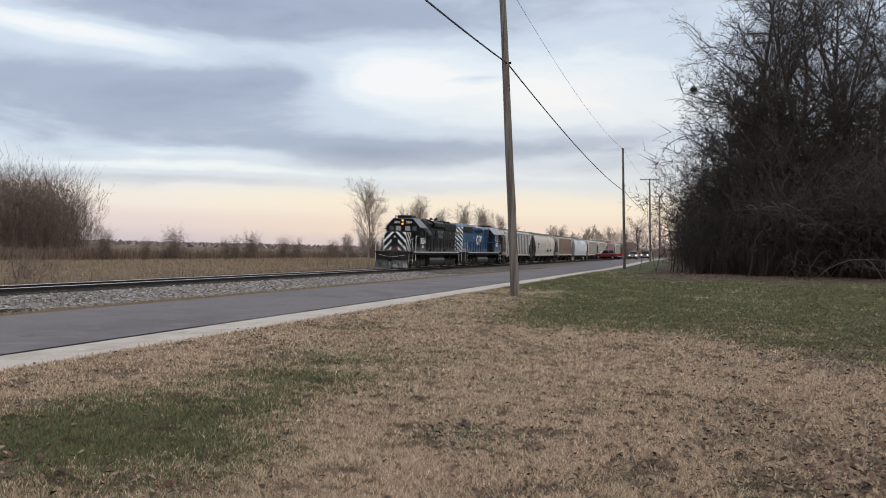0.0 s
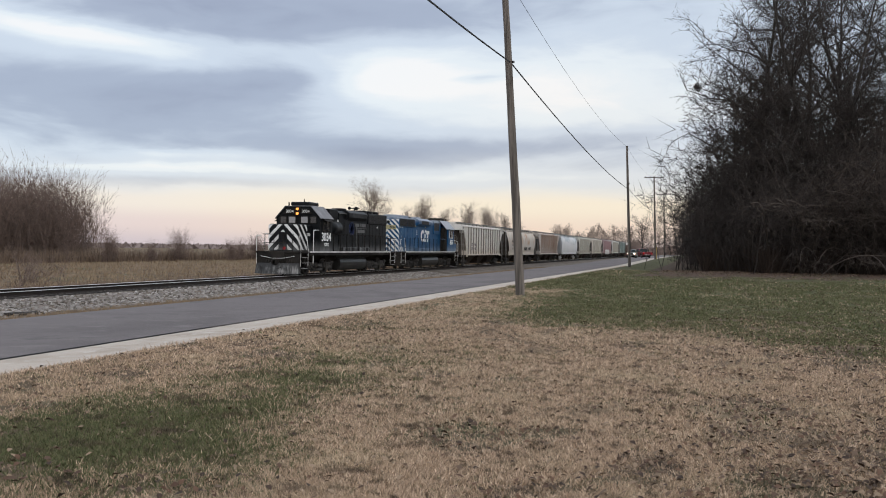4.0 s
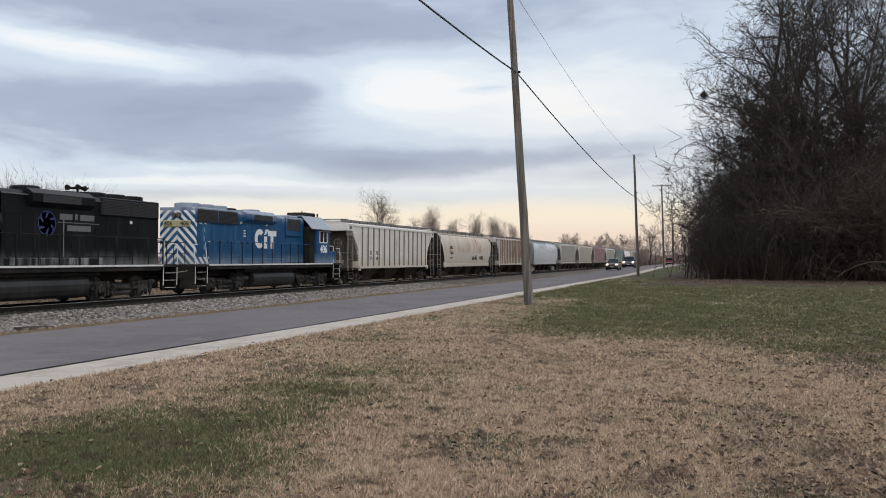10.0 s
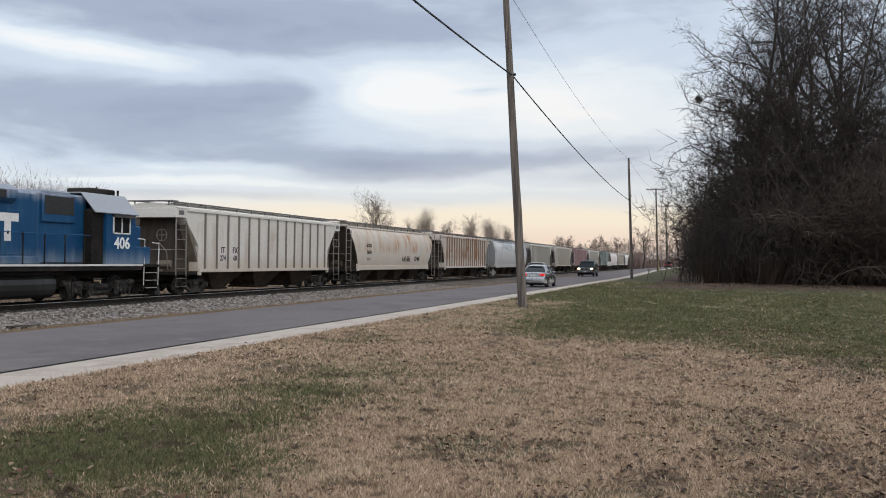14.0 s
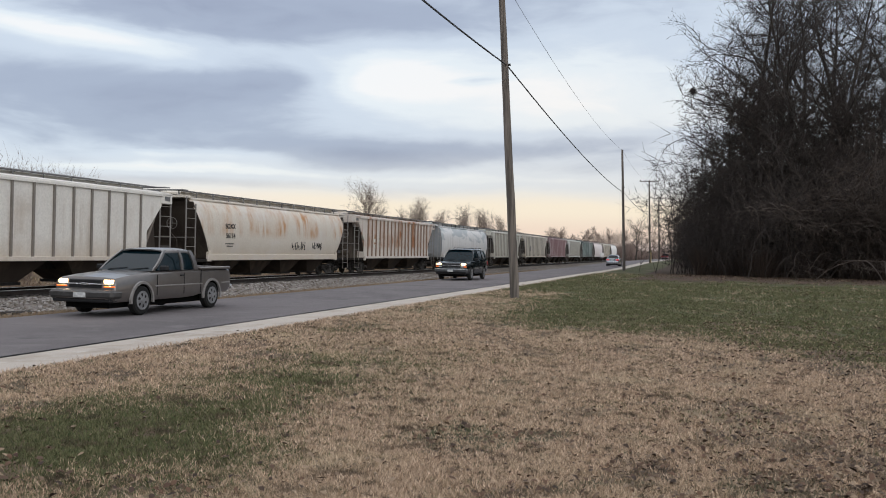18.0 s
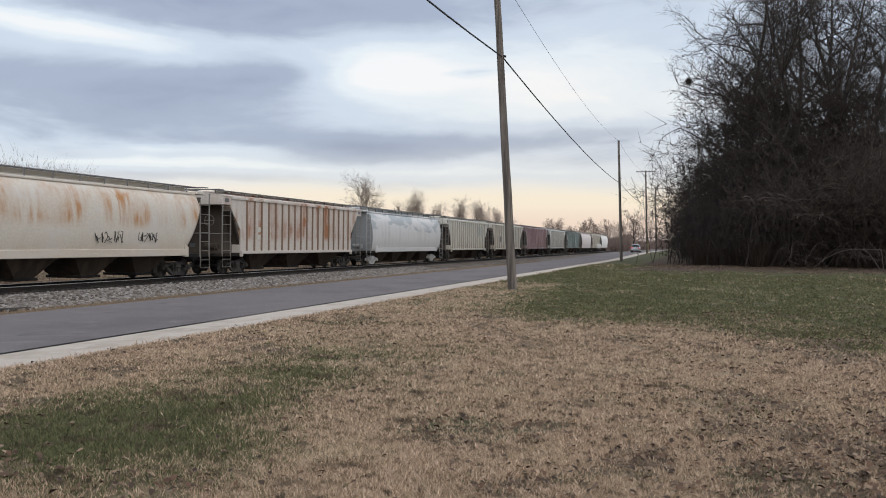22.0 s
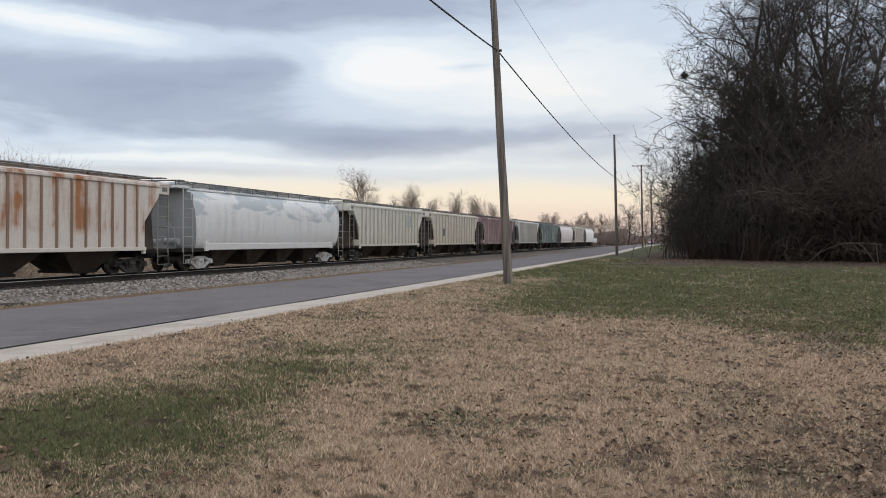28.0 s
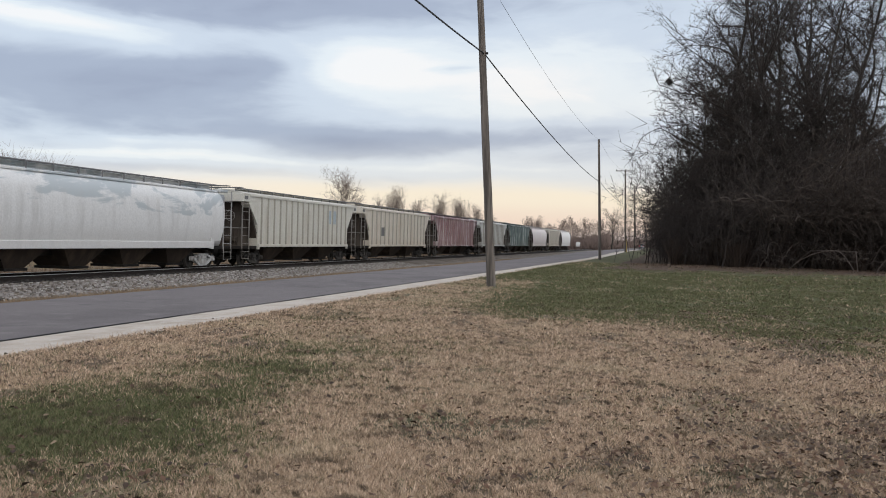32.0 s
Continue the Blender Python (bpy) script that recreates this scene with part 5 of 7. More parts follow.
# ---------------------------------------------------------------- road vehicles


def car_body_paint(name, color, metal=0.4, rough=0.3, spec=0.5, coat=0.3):
    return material(name, color, rough, metal, var=0.06, scale=1.5, dirt=tuple(c * 0.75 + 0.02 for c in color), dirt_amount=0.35, bump=0, coat=coat, spec=spec, uneven=0.03)


M["tyre"] = material("tyre_rubber", (0.014, 0.014, 0.014), 0.85, bump=0.2, spec=0.2)
M["rim"] = material("alloy_rim", (0.19, 0.19, 0.195), 0.45, 0.3, var=0.15, bump=0)
M["chrome"] = material("bright_trim", (0.50, 0.50, 0.51), 0.25, 0.8, var=0.05, bump=0)
M["trim"] = material("black_plastic_trim", (0.014, 0.014, 0.015), 0.6, bump=0, spec=0.25)
M["window"] = material("tinted_car_glass", (0.003, 0.010, 0.014), 0.05, 0.0, var=0.1, bump=0, spec=0.17, uneven=0.02)
M["beam"] = glow_material("lit_car_headlamp", (1.0, 0.66, 0.33), 3.0)
M["bulb"] = glow_material("headlamp_bulb", (1.0, 0.84, 0.6), 40.0)
M["amber"] = glow_material("lit_amber_lamp", (1.0, 0.20, 0.04), 0.42)
M["tail"] = glow_material("lit_tail_lamp", (0.55, 0.006, 0.008), 0.5)
M["plate"] = material("plain_plate", (0.45, 0.46, 0.46), 0.5, bump=0)
M["arch"] = material("wheel_well", (0.006, 0.006, 0.006), 0.95, bump=0, spec=0.05)
CAR_WHEELS = []      # (wheel, radius, x, y)


def crease(ob, degrees=38):
    """Smooth faces with sharp edges where they meet steeply."""
    ob.data.polygons.foreach_set("use_smooth", [True] * len(ob.data.polygons))
    ob.data.set_sharp_from_angle(angle=math.radians(degrees))
    return ob


def loft(bm, stations, axles, R, reach):
    """Skin over cross sections (y, half width, bottom, top, shoulder), cut up round the wheels."""
    st = [tuple(s) for s in stations]

    def at(y):
        for a, b in zip(st, st[1:]):
            if a[0] <= y <= b[0]:
                k = (y - a[0]) / (b[0] - a[0])
                return tuple(p + k * (q - p) for p, q in zip(a, b))
        return st[0] if y < st[0][0] else st[-1]
    ys = {s[0] for s in st}
    Ra = R * reach
    for ya in axles:
        ys |= {ya + Ra * math.cos(math.radians(d)) for d in range(0, 181, 12)}
        ys |= {ya - Ra - 0.006, ya + Ra + 0.006}
    rings = []
    for y in sorted(ys):
        _, w_, zb, zt, sh = at(y)
        lift = zb
        for ya in axles:
            if abs(y - ya) <= Ra + 1e-6:
                lift = R + math.sqrt(max(0, Ra ** 2 - (y - ya) ** 2))
        hs = [(w_ * 0.93, zb), (w_ * 0.985, zb + 0.10), (w_, zb + (zt - zb) * 0.42), (w_ * 0.99, zb + (zt - zb) * 0.66), (w_ * 0.965, zt - sh), (w_ * 0.88, zt - sh * 0.25), (w_ * 0.6, zt), (0.0, zt + 0.012)]
        hs = [(x if z > lift or lift == zb else w_ * 0.992, max(z, lift + 0.003 * i)) for i, (x, z) in enumerate(hs)]
        ring = [(x, y, z) for x, z in hs] + [(-x, y, z) for x, z in reversed(hs[:-1])]
        rings.append([bm.verts.new(p) for p in ring])
    n = len(rings[0])
    for a, b in zip(rings, rings[1:]):
        for k in range(n):
            f = bm.faces.new((a[k], a[(k + 1) % n], b[(k + 1) % n], b[k]))
            f.material_index = 1 if k == n - 1 else 0
    bm.faces.new(rings[0][::-1])
    bm.faces.new(rings[-1])
    bmesh.ops.recalc_face_normals(bm, faces=bm.faces[:])
    return bm


def wheel_meshes(R, w_=0.2):
    bm = B()
    lathe(bm, [(R * 0.60, -w_ / 2), (R * 0.9, -w_ / 2), (R, -w_ * 0.34), (R, w_ * 0.34), (R * 0.9, w_ / 2), (R * 0.60, w_ / 2)], 28)
    ty = bpy.data.meshes.new("tyre")
    bm.to_mesh(ty)
    bm.free()
    ty.materials.append(M["tyre"])
    bm = B()
    n = 30
    for s in (-1, 1):
        prof = [(R * 0.64, 0.46), (R * 0.66, 0.55), (R * 0.61, 0.57), (R * 0.57, 0.53), (R * 0.50, 0.52), (R * 0.28, 0.56), (R * 0.19, 0.57), (R * 0.17, 0.62), (0.001, 0.63)]
        rings = [[bm.verts.new((s * w_ * o, r * math.cos(2 * math.pi * k / n), r * math.sin(2 * math.pi * k / n))) for k in range(n)] for r, o in prof]
        for i, (a, b) in enumerate(zip(rings, rings[1:])):
            for k in range(n):
                f = bm.faces.new((a[k], a[(k + 1) % n], b[(k + 1) % n], b[k]))
                f.material_index = 1 if i == 4 and k % 5 in (0, 1) else 0
    bmesh.ops.recalc_face_normals(bm, faces=bm.faces[:])
    ri = bpy.data.meshes.new("rim")
    bm.to_mesh(ri)
    bm.free()
    ri.materials.append(M["rim"])
    ri.materials.append(M["tyre"])
    return ty, ri


def vehicle(name, label, category, paint, stations, hull, roof_skin, pillars, axles, R, track, extras, reach=1.17):
    """A road vehicle pointing to -y. hull: glasshouse base and roof corners on one side, front to back."""
    root = tagged(empty(name), label, category)
    bm = B()
    loft(bm, stations, axles, R, reach)
    body = crease(part("body", bm, [paint, M["arch"]], root))
    bm = B()
    low, up = hull
    n = len(low)
    mid = [((a[0] + b[0]) / 2 + 0.03, (a[1] + b[1]) / 2, (a[2] + b[2]) / 2) for a, b in zip(low, up)]
    loops = [[bm.verts.new((x, y, z)) for x, y, z in lv] + [bm.verts.new((-x, y, z)) for x, y, z in reversed(lv)] for lv in (low, mid, up)]
    for ra, rb in zip(loops, loops[1:]):
        for k in range(2 * n):
            bm.faces.new((ra[k], ra[(k + 1) % (2 * n)], rb[(k + 1) % (2 * n)], rb[k]))
    bm.faces.new(loops[2])
    bm.faces.new(loops[0][::-1])
    bmesh.ops.recalc_face_normals(bm, faces=bm.faces[:])
    crease(part("glasshouse", bm, M["window"], root, "dark reflecting glass"), 30)
    bm = B()
    rows_ = []
    for x, y, z in roof_skin:
        rows_.append([bm.verts.new(p) for p in ((x * 1.03, y, z - 0.06), (x, y, z - 0.03), (x * 0.9, y, z + 0.008), (x * 0.5, y, z + 0.033), (-x * 0.5, y, z + 0.033), (-x * 0.9, y, z + 0.008), (-x, y, z - 0.03), (-x * 1.03, y, z - 0.06))])
    for a, b in zip(rows_, rows_[1:]):
        for k in range(7):
            bm.faces.new((a[k], a[k + 1], b[k + 1], b[k]))
    ext = bmesh.ops.extrude_face_region(bm, geom=bm.faces[:])
    for v in ext["geom"]:
        if isinstance(v, bmesh.types.BMVert):
            v.co.z -= 0.03
    bmesh.ops.recalc_face_normals(bm, faces=bm.faces[:])
    crease(part("roof", bm, paint, root))
    for (x0, y0, z0, x1, y1, z1, wide) in pillars:
        for s in (-1, 1):
            bm = B()
            rings = []
            for t in (0.0, 0.33, 0.66, 1.0):
                x, y, z = x0 + (x1 - x0) * t + 0.05 * math.sin(math.pi * t) * 0.8, y0 + (y1 - y0) * t, z0 + (z1 - z0) * t
                hw = wide / 2 * (1 - 0.2 * t)
                rings.append([bm.verts.new(p) for p in ((s * (x + 0.012), y - hw, z), (s * (x + 0.012), y + hw, z), (s * (x - 0.04), y + hw, z), (s * (x - 0.04), y - hw, z))])
            for a, b in zip(rings, rings[1:]):
                for k in range(4):
                    bm.faces.new((a[k], a[(k + 1) % 4], b[(k + 1) % 4], b[k]))
            bm.faces.new(rings[0])
            bm.faces.new(rings[-1][::-1])
            bmesh.ops.recalc_face_normals(bm, faces=bm.faces[:])
            crease(part("pillar", bm, paint, root))
    ty, ri = wheel_meshes(R)
    bm = B()
    box(bm, -track + 0.14, track - 0.14, stations[0][0] + 0.25, stations[-1][0] - 0.25, R * 0.55, R * 1.9)
    part("underbody", bm, M["arch"], body, "dark underbody and wheel wells")
    for y in axles:
        for s in (-1, 1):
            wh = new("wheel", ty)
            wh.parent = root
            wh.location = (s * (track + 0.03), y, R)
            rr = new("rim", ri)
            rr.parent = wh
            CAR_WHEELS.append((wh, R, s * (track + 0.03), y))
    for pname, mat, lab, shape in extras:
        for b_ in shape:
            bm = B()
            if b_[0] == "box":
                box(bm, *b_[1:7], bevel=b_[7] if len(b_) > 7 else 0.0)
            elif b_[0] == "rod":
                rod(bm, b_[1], b_[2])
            elif b_[0] == "ring":
                # a flat flared lip over the wheel opening
                _, s, y, r0, r1, t0 = b_
                angs = [math.radians(d) for d in range(-8, 189, 14)]
                a_ = [[bm.verts.new((sx, y + r * math.cos(a), R + r * math.sin(a))) for a in angs] for sx, r in ((s, r0), (s + t0, r0), (s + t0, r1), (s, r1 + 0.01))]
                for ra, rb in zip(a_, a_[1:] + a_[:1]):
                    for k in range(len(angs) - 1):
                        bm.faces.new((ra[k], ra[k + 1], rb[k + 1], rb[k]))
                bmesh.ops.recalc_face_normals(bm, faces=bm.faces[:])
            part(pname, bm, mat, root, lab)
    return root


def both(x0, x1, *rest):
    return [("box", x0, x1, *rest), ("box", -x1, -x0, *rest)]


silver = car_body_paint("silver_car_paint", (0.34, 0.35, 0.365), 0.75, 0.27, 0.5, 0.6)
sedan = vehicle(
    "sedan", "silver four-door sedan driving away with red tail lamps lit", "car", silver,
    [(-2.28, 0.58, 0.30, 0.56, 0.1), (-2.22, 0.70, 0.24, 0.64, 0.1), (-2.1, 0.78, 0.20, 0.70, 0.12), (-1.85, 0.83, 0.19, 0.78, 0.14), (-1.35, 0.855, 0.19, 0.86, 0.12), (-0.95, 0.86, 0.2, 0.91, 0.09), (0.0, 0.865, 0.2, 0.94, 0.06),
     (1.0, 0.865, 0.2, 0.975, 0.06), (1.6, 0.855, 0.22, 0.99, 0.10), (1.95, 0.835, 0.25, 1.0, 0.12), (2.13, 0.815, 0.26, 0.99, 0.12), (2.19, 0.80, 0.27, 0.945, 0.10), (2.225, 0.79, 0.28, 0.72, 0.05), (2.285, 0.775, 0.29, 0.685, 0.05), (2.325, 0.70, 0.33, 0.60, 0.08)],
    ([(0.74, -1.05, 0.90), (0.79, -0.2, 0.93), (0.78, 0.9, 0.95), (0.68, 1.80, 0.985)], [(0.52, -0.12, 1.42), (0.56, 0.2, 1.45), (0.555, 0.8, 1.44), (0.50, 1.06, 1.40)]),
    [(0.53, -0.22, 1.415), (0.575, 0.05, 1.455), (0.585, 0.5, 1.465), (0.575, 0.8, 1.45), (0.54, 1.04, 1.42), (0.5, 1.16, 1.385)],
    [(0.76, -1.0, 0.9, 0.545, -0.14, 1.43, 0.1), (0.80, 0.22, 0.92, 0.58, 0.3, 1.45, 0.07), (0.778, 1.36, 0.95, 0.567, 0.88, 1.44, 0.30), (0.74, 1.60, 0.965, 0.545, 1.03, 1.415, 0.30)],
    (-1.3, 1.3), 0.315, 0.735,
    [("tail_lamp", M["tail"], "lit red tail lamp", both(0.40, 0.755, 2.12, 2.235, 0.745, 0.92, 0.035)),
     ("side_tail_lamp", M["tail"], "lit red tail lamp", both(0.72, 0.808, 1.98, 2.17, 0.76, 0.905, 0.035)),
     ("reflector", material("pale_reflector", (0.5, 0.3, 0.3), 0.3, bump=0), "pale lamp insert", both(0.44, 0.55, 2.2, 2.24, 0.79, 0.86, 0.015)),
     ("number_plate", M["plate"], "plain pale plate", [("box", -0.2, 0.2, 2.2, 2.24, 0.75, 0.87)]),
     ("trunk_trim", M["trim"], "", [("box", -0.3, 0.3, 2.17, 2.235, 0.888, 0.905)]),
     ("trunk_seam", M["trim"], "", [("box", -0.6, 0.6, 2.2, 2.234, 0.722, 0.732)]),
     ("bumper_valance", M["trim"], "dark lower bumper", [("box", -0.66, 0.66, 2.1, 2.315, 0.25, 0.325, 0.03)]),
     ("side_moulding", silver, "", both(0.86, 0.885, -0.85, 0.85, 0.50, 0.55, 0.01)),
     ("door_handle", silver, "", both(0.85, 0.885, 0.0, 0.14, 0.80, 0.83, 0.008) + both(0.85, 0.885, 0.82, 0.96, 0.82, 0.85, 0.008)),
     ("door_seam", M["trim"], "", both(0.85, 0.869, 0.2, 0.208, 0.32, 0.85) + both(0.845, 0.864, -0.86, -0.852, 0.32, 0.82)),
     ("mirror", silver, "", both(0.80, 0.98, -0.72, -0.58, 0.94, 1.05, 0.03)),
     ("exhaust", M["trim"], "", [("box", 0.35, 0.45, 2.0, 2.33, 0.22, 0.28, 0.02)]),
     ("front_lamp", M["plate"], "clear corner lamp", both(0.52, 0.79, -2.16, -1.98, 0.55, 0.65, 0.03))])

taupe = car_body_paint("grey_brown_truck_paint", (0.105, 0.093, 0.087), 0.35, 0.32, 0.5, 0.6)
pale_taupe = car_body_paint("pale_flare_paint", (0.25, 0.24, 0.235), 0.4, 0.35)
pickup = vehicle(
    "pickup_truck", "grey-brown extended-cab pickup truck driving with headlamps on", "pickup truck", taupe,
    [(-2.69, 0.72, 0.42, 0.58, 0.05), (-2.65, 0.82, 0.36, 0.615, 0.04), (-2.53, 0.855, 0.34, 0.63, 0.03), (-2.51, 0.84, 0.34, 0.84, 0.06), (-2.45, 0.845, 0.34, 0.91, 0.08), (-1.9, 0.85, 0.34, 0.985, 0.12), (-1.2, 0.855, 0.34, 1.03, 0.1), (-0.95, 0.855, 0.34, 1.05, 0.08), (0.2, 0.865, 0.34, 1.06, 0.05),
     (0.75, 0.865, 0.36, 1.06, 0.05), (1.0, 0.865, 0.40, 1.06, 0.05), (2.4, 0.855, 0.42, 1.06, 0.05), (2.56, 0.835, 0.46, 1.06, 0.06)],
    ([(0.76, -1.08, 1.04), (0.79, -0.3, 1.06), (0.79, 0.5, 1.06), (0.74, 0.98, 1.06)], [(0.60, -0.30, 1.55), (0.63, 0.0, 1.57), (0.63, 0.5, 1.57), (0.60, 0.84, 1.54)]),
    [(0.61, -0.4, 1.545), (0.645, -0.15, 1.58), (0.65, 0.2, 1.59), (0.65, 0.5, 1.585), (0.62, 0.92, 1.545)],
    [(0.77, -1.02, 1.04, 0.62, -0.34, 1.56, 0.1), (0.80, 0.2, 1.05, 0.645, 0.24, 1.57, 0.10), (0.78, 0.88, 1.05, 0.63, 0.76, 1.56, 0.18)],
    (-1.56, 1.56), 0.35, 0.735,
    [("headlamp", M["beam"], "lit headlamp", both(0.49, 0.76, -2.535, -2.42, 0.755, 0.86, 0.02)),
     ("bulb", M["bulb"], "bright bulb", both(0.54, 0.70, -2.55, -2.5, 0.77, 0.845, 0.02)),
     ("turn_lamp", M["amber"], "lit amber lamp", both(0.49, 0.82, -2.53, -2.38, 0.665, 0.725, 0.02)),
     ("grille", M["trim"], "black grille", [("box", -0.46, 0.46, -2.535, -2.45, 0.645, 0.86, 0.02)]),
     ("grille_bar", M["chrome"], "bright grille bar", [("box", -0.47, 0.47, -2.56, -2.5, 0.735, 0.765, 0.01)]),
     ("grille_emblem", M["chrome"], "", [("box", -0.09, 0.09, -2.575, -2.55, 0.72, 0.78, 0.01)]),
     ("front_bumper", material("dark_grey_bumper", (0.05, 0.048, 0.047), 0.4, 0.2, bump=0), "dark grey bumper", [("box", -0.87, 0.87, -2.72, -2.3, 0.42, 0.615, 0.05)]),
     ("lower_bumper", M["trim"], "black lower bumper", [("box", -0.80, 0.80, -2.68, -2.4, 0.33, 0.44, 0.03)]),
     ("number_plate", M["plate"], "plain pale plate", [("box", -0.16, 0.16, -2.74, -2.68, 0.45, 0.56)]),
     ("arch_lip", pale_taupe, "flared wheel arch lip", [("ring", s * 0.835, y, 0.40, 0.46, s * 0.05) for s in (-1, 1) for y in (-1.56, 1.56)]),
     ("side_strip", pale_taupe, "pale side strip", both(0.86, 0.882, -1.07, 1.07, 0.665, 0.695, 0.004) + both(0.85, 0.874, 2.06, 2.5, 0.665, 0.695, 0.004)),
     ("bed_well", M["trim"], "dark open truck bed", [("box", -0.72, 0.72, 1.08, 2.46, 1.06, 1.085)]),
     ("bed_rail", taupe, "", [("box", -0.85, -0.72, 1.02, 2.55, 1.05, 1.12, 0.02), ("box", 0.72, 0.85, 1.02, 2.55, 1.05, 1.12, 0.02), ("box", -0.8, 0.8, 2.46, 2.56, 1.05, 1.12, 0.02)]),
     ("mirror", M["trim"], "", both(0.82, 1.04, -0.84, -0.72, 1.05, 1.18, 0.03)),
     ("door_handle", M["trim"], "", both(0.85, 0.89, 0.02, 0.16, 0.90, 0.94, 0.01)),
     ("door_seam", M["trim"], "", both(0.856, 0.871, 0.2, 0.208, 0.45, 0.98) + both(0.85, 0.866, -0.96, -0.952, 0.45, 0.95) + both(0.857, 0.873, 0.99, 1.01, 0.45, 1.06)),
     ("wiper", M["trim"], "", [("rod", [(0.1, -1.06, 1.07), (0.6, -0.98, 1.12)], 0.01), ("rod", [(-0.5, -1.06, 1.07), (0.0, -0.98, 1.12)], 0.01)]),
     ("rear_bumper", M["chrome"], "bright rear bumper", [("box", -0.82, 0.82, 2.5, 2.72, 0.5, 0.62, 0.03)])], 1.19)

dark_green = material("dark_green_suv_paint", (0.0016, 0.0060, 0.0074), 0.18, 0.0, var=0.06, bump=0, spec=0.4, coat=0.25, uneven=0.03)
suv = vehicle(
    "suv", "dark green sport utility vehicle driving with headlamps on", "car", dark_green,
    [(-2.50, 0.86, 0.42, 0.94, 0.08), (-2.45, 0.92, 0.40, 1.0, 0.1), (-2.2, 0.95, 0.38, 1.05, 0.14), (-1.8, 0.965, 0.38, 1.085, 0.14), (-1.2, 0.97, 0.38, 1.13, 0.1), (-0.9, 0.975, 0.38, 1.16, 0.07), (0.4, 0.985, 0.38, 1.18, 0.06),
     (1.6, 0.985, 0.4, 1.18, 0.06), (2.35, 0.965, 0.44, 1.18, 0.07), (2.48, 0.93, 0.48, 1.17, 0.08), (2.54, 0.86, 0.52, 1.1, 0.08)],
    ([(0.87, -1.08, 1.13), (0.91, -0.2, 1.17), (0.91, 1.4, 1.17), (0.86, 2.44, 1.17)], [(0.70, -0.36, 1.74), (0.74, 0.0, 1.78), (0.74, 1.4, 1.79), (0.70, 2.12, 1.75)]),
    [(0.70, -0.48, 1.745), (0.75, -0.15, 1.795), (0.77, 0.5, 1.815), (0.77, 1.2, 1.82), (0.755, 1.8, 1.81), (0.71, 2.15, 1.775), (0.68, 2.26, 1.74)],
    [(0.89, -1.0, 1.14, 0.72, -0.4, 1.77, 0.1), (0.92, 0.22, 1.16, 0.755, 0.28, 1.80, 0.09), (0.92, 1.22, 1.16, 0.755, 1.22, 1.80, 0.12), (0.89, 2.3, 1.16, 0.72, 2.04, 1.78, 0.2)],
    (-1.47, 1.47), 0.385, 0.835,
    [("headlamp", M["beam"], "lit headlamp", both(0.58, 0.875, -2.53, -2.38, 0.875, 0.965, 0.02)),
     ("bulb", M["bulb"], "bright bulb", both(0.63, 0.82, -2.545, -2.5, 0.885, 0.955, 0.02)),
     ("turn_lamp", M["amber"], "lit amber lamp", both(0.74, 0.91, -2.52, -2.36, 0.75, 0.815, 0.02)),
     ("clear_lamp", M["plate"], "clear parking lamp", both(0.57, 0.74, -2.52, -2.4, 0.75, 0.815, 0.01)),
     ("grille", M["trim"], "black grille", [("box", -0.55, 0.55, -2.525, -2.42, 0.74, 0.97, 0.02)]),
     ("grille_bar", M["chrome"], "bright grille bar", [("box", -0.56, 0.56, -2.555, -2.5, 0.838, 0.872, 0.01), ("box", -0.54, 0.54, -2.545, -2.5, 0.968, 0.982, 0.004), ("box", -0.54, 0.54, -2.545, -2.5, 0.738, 0.75, 0.004)]),
     ("front_bumper", material("grey_steel_bumper", (0.085, 0.09, 0.095), 0.4, 0.5, bump=0), "grey bumper", [("box", -0.97, 0.97, -2.68, -2.3, 0.46, 0.68, 0.06)]),
     ("bumper_strip", M["chrome"], "bright bumper strip", [("box", -0.88, 0.88, -2.688, -2.6, 0.615, 0.64, 0.008)]),
     ("lower_bumper", M["trim"], "", [("box", -0.9, 0.9, -2.6, -2.3, 0.34, 0.48, 0.05)]),
     ("number_plate", M["plate"], "plain pale plate", [("box", -0.17, 0.17, -2.705, -2.66, 0.49, 0.60)]),
     ("roof_rack", M["trim"], "black roof rack", [("rod", [(s * 0.62, 0.1, 1.82), (s * 0.62, 0.3, 1.87), (s * 0.62, 1.8, 1.87), (s * 0.62, 2.0, 1.80)], 0.02) for s in (-1, 1)] +
      [("rod", [(-0.62, y, 1.87), (0.62, y, 1.87)], 0.018) for y in (0.6, 1.6)]),
     ("side_strip", M["chrome"], "bright side strip", both(0.99, 1.004, -0.95, 0.95, 0.73, 0.748, 0.004)),
     ("running_board", M["trim"], "", both(0.86, 1.0, -0.9, 0.9, 0.36, 0.42, 0.02)),
     ("mirror", M["trim"], "", both(0.92, 1.16, -0.8, -0.68, 1.14, 1.30, 0.03)),
     ("door_handle", M["trim"], "", both(0.97, 1.0, 0.05, 0.18, 1.0, 1.035, 0.01) + both(0.97, 1.0, 1.0, 1.13, 1.0, 1.035, 0.01)),
     ("door_seam", M["trim"], "", both(0.973, 0.988, 0.24, 0.248, 0.5, 1.1) + both(0.973, 0.984, -0.86, -0.852, 0.5, 1.06)),
     ("wiper", M["trim"], "", [("rod", [(0.1, -1.07, 1.165), (0.7, -0.98, 1.2)], 0.011), ("rod", [(-0.6, -1.07, 1.165), (0.0, -0.98, 1.2)], 0.011)]),
     ("tail_lamp", M["red"], "red tail lamp", both(0.84, 0.955, 2.46, 2.535, 0.86, 1.1, 0.02))], 1.17)

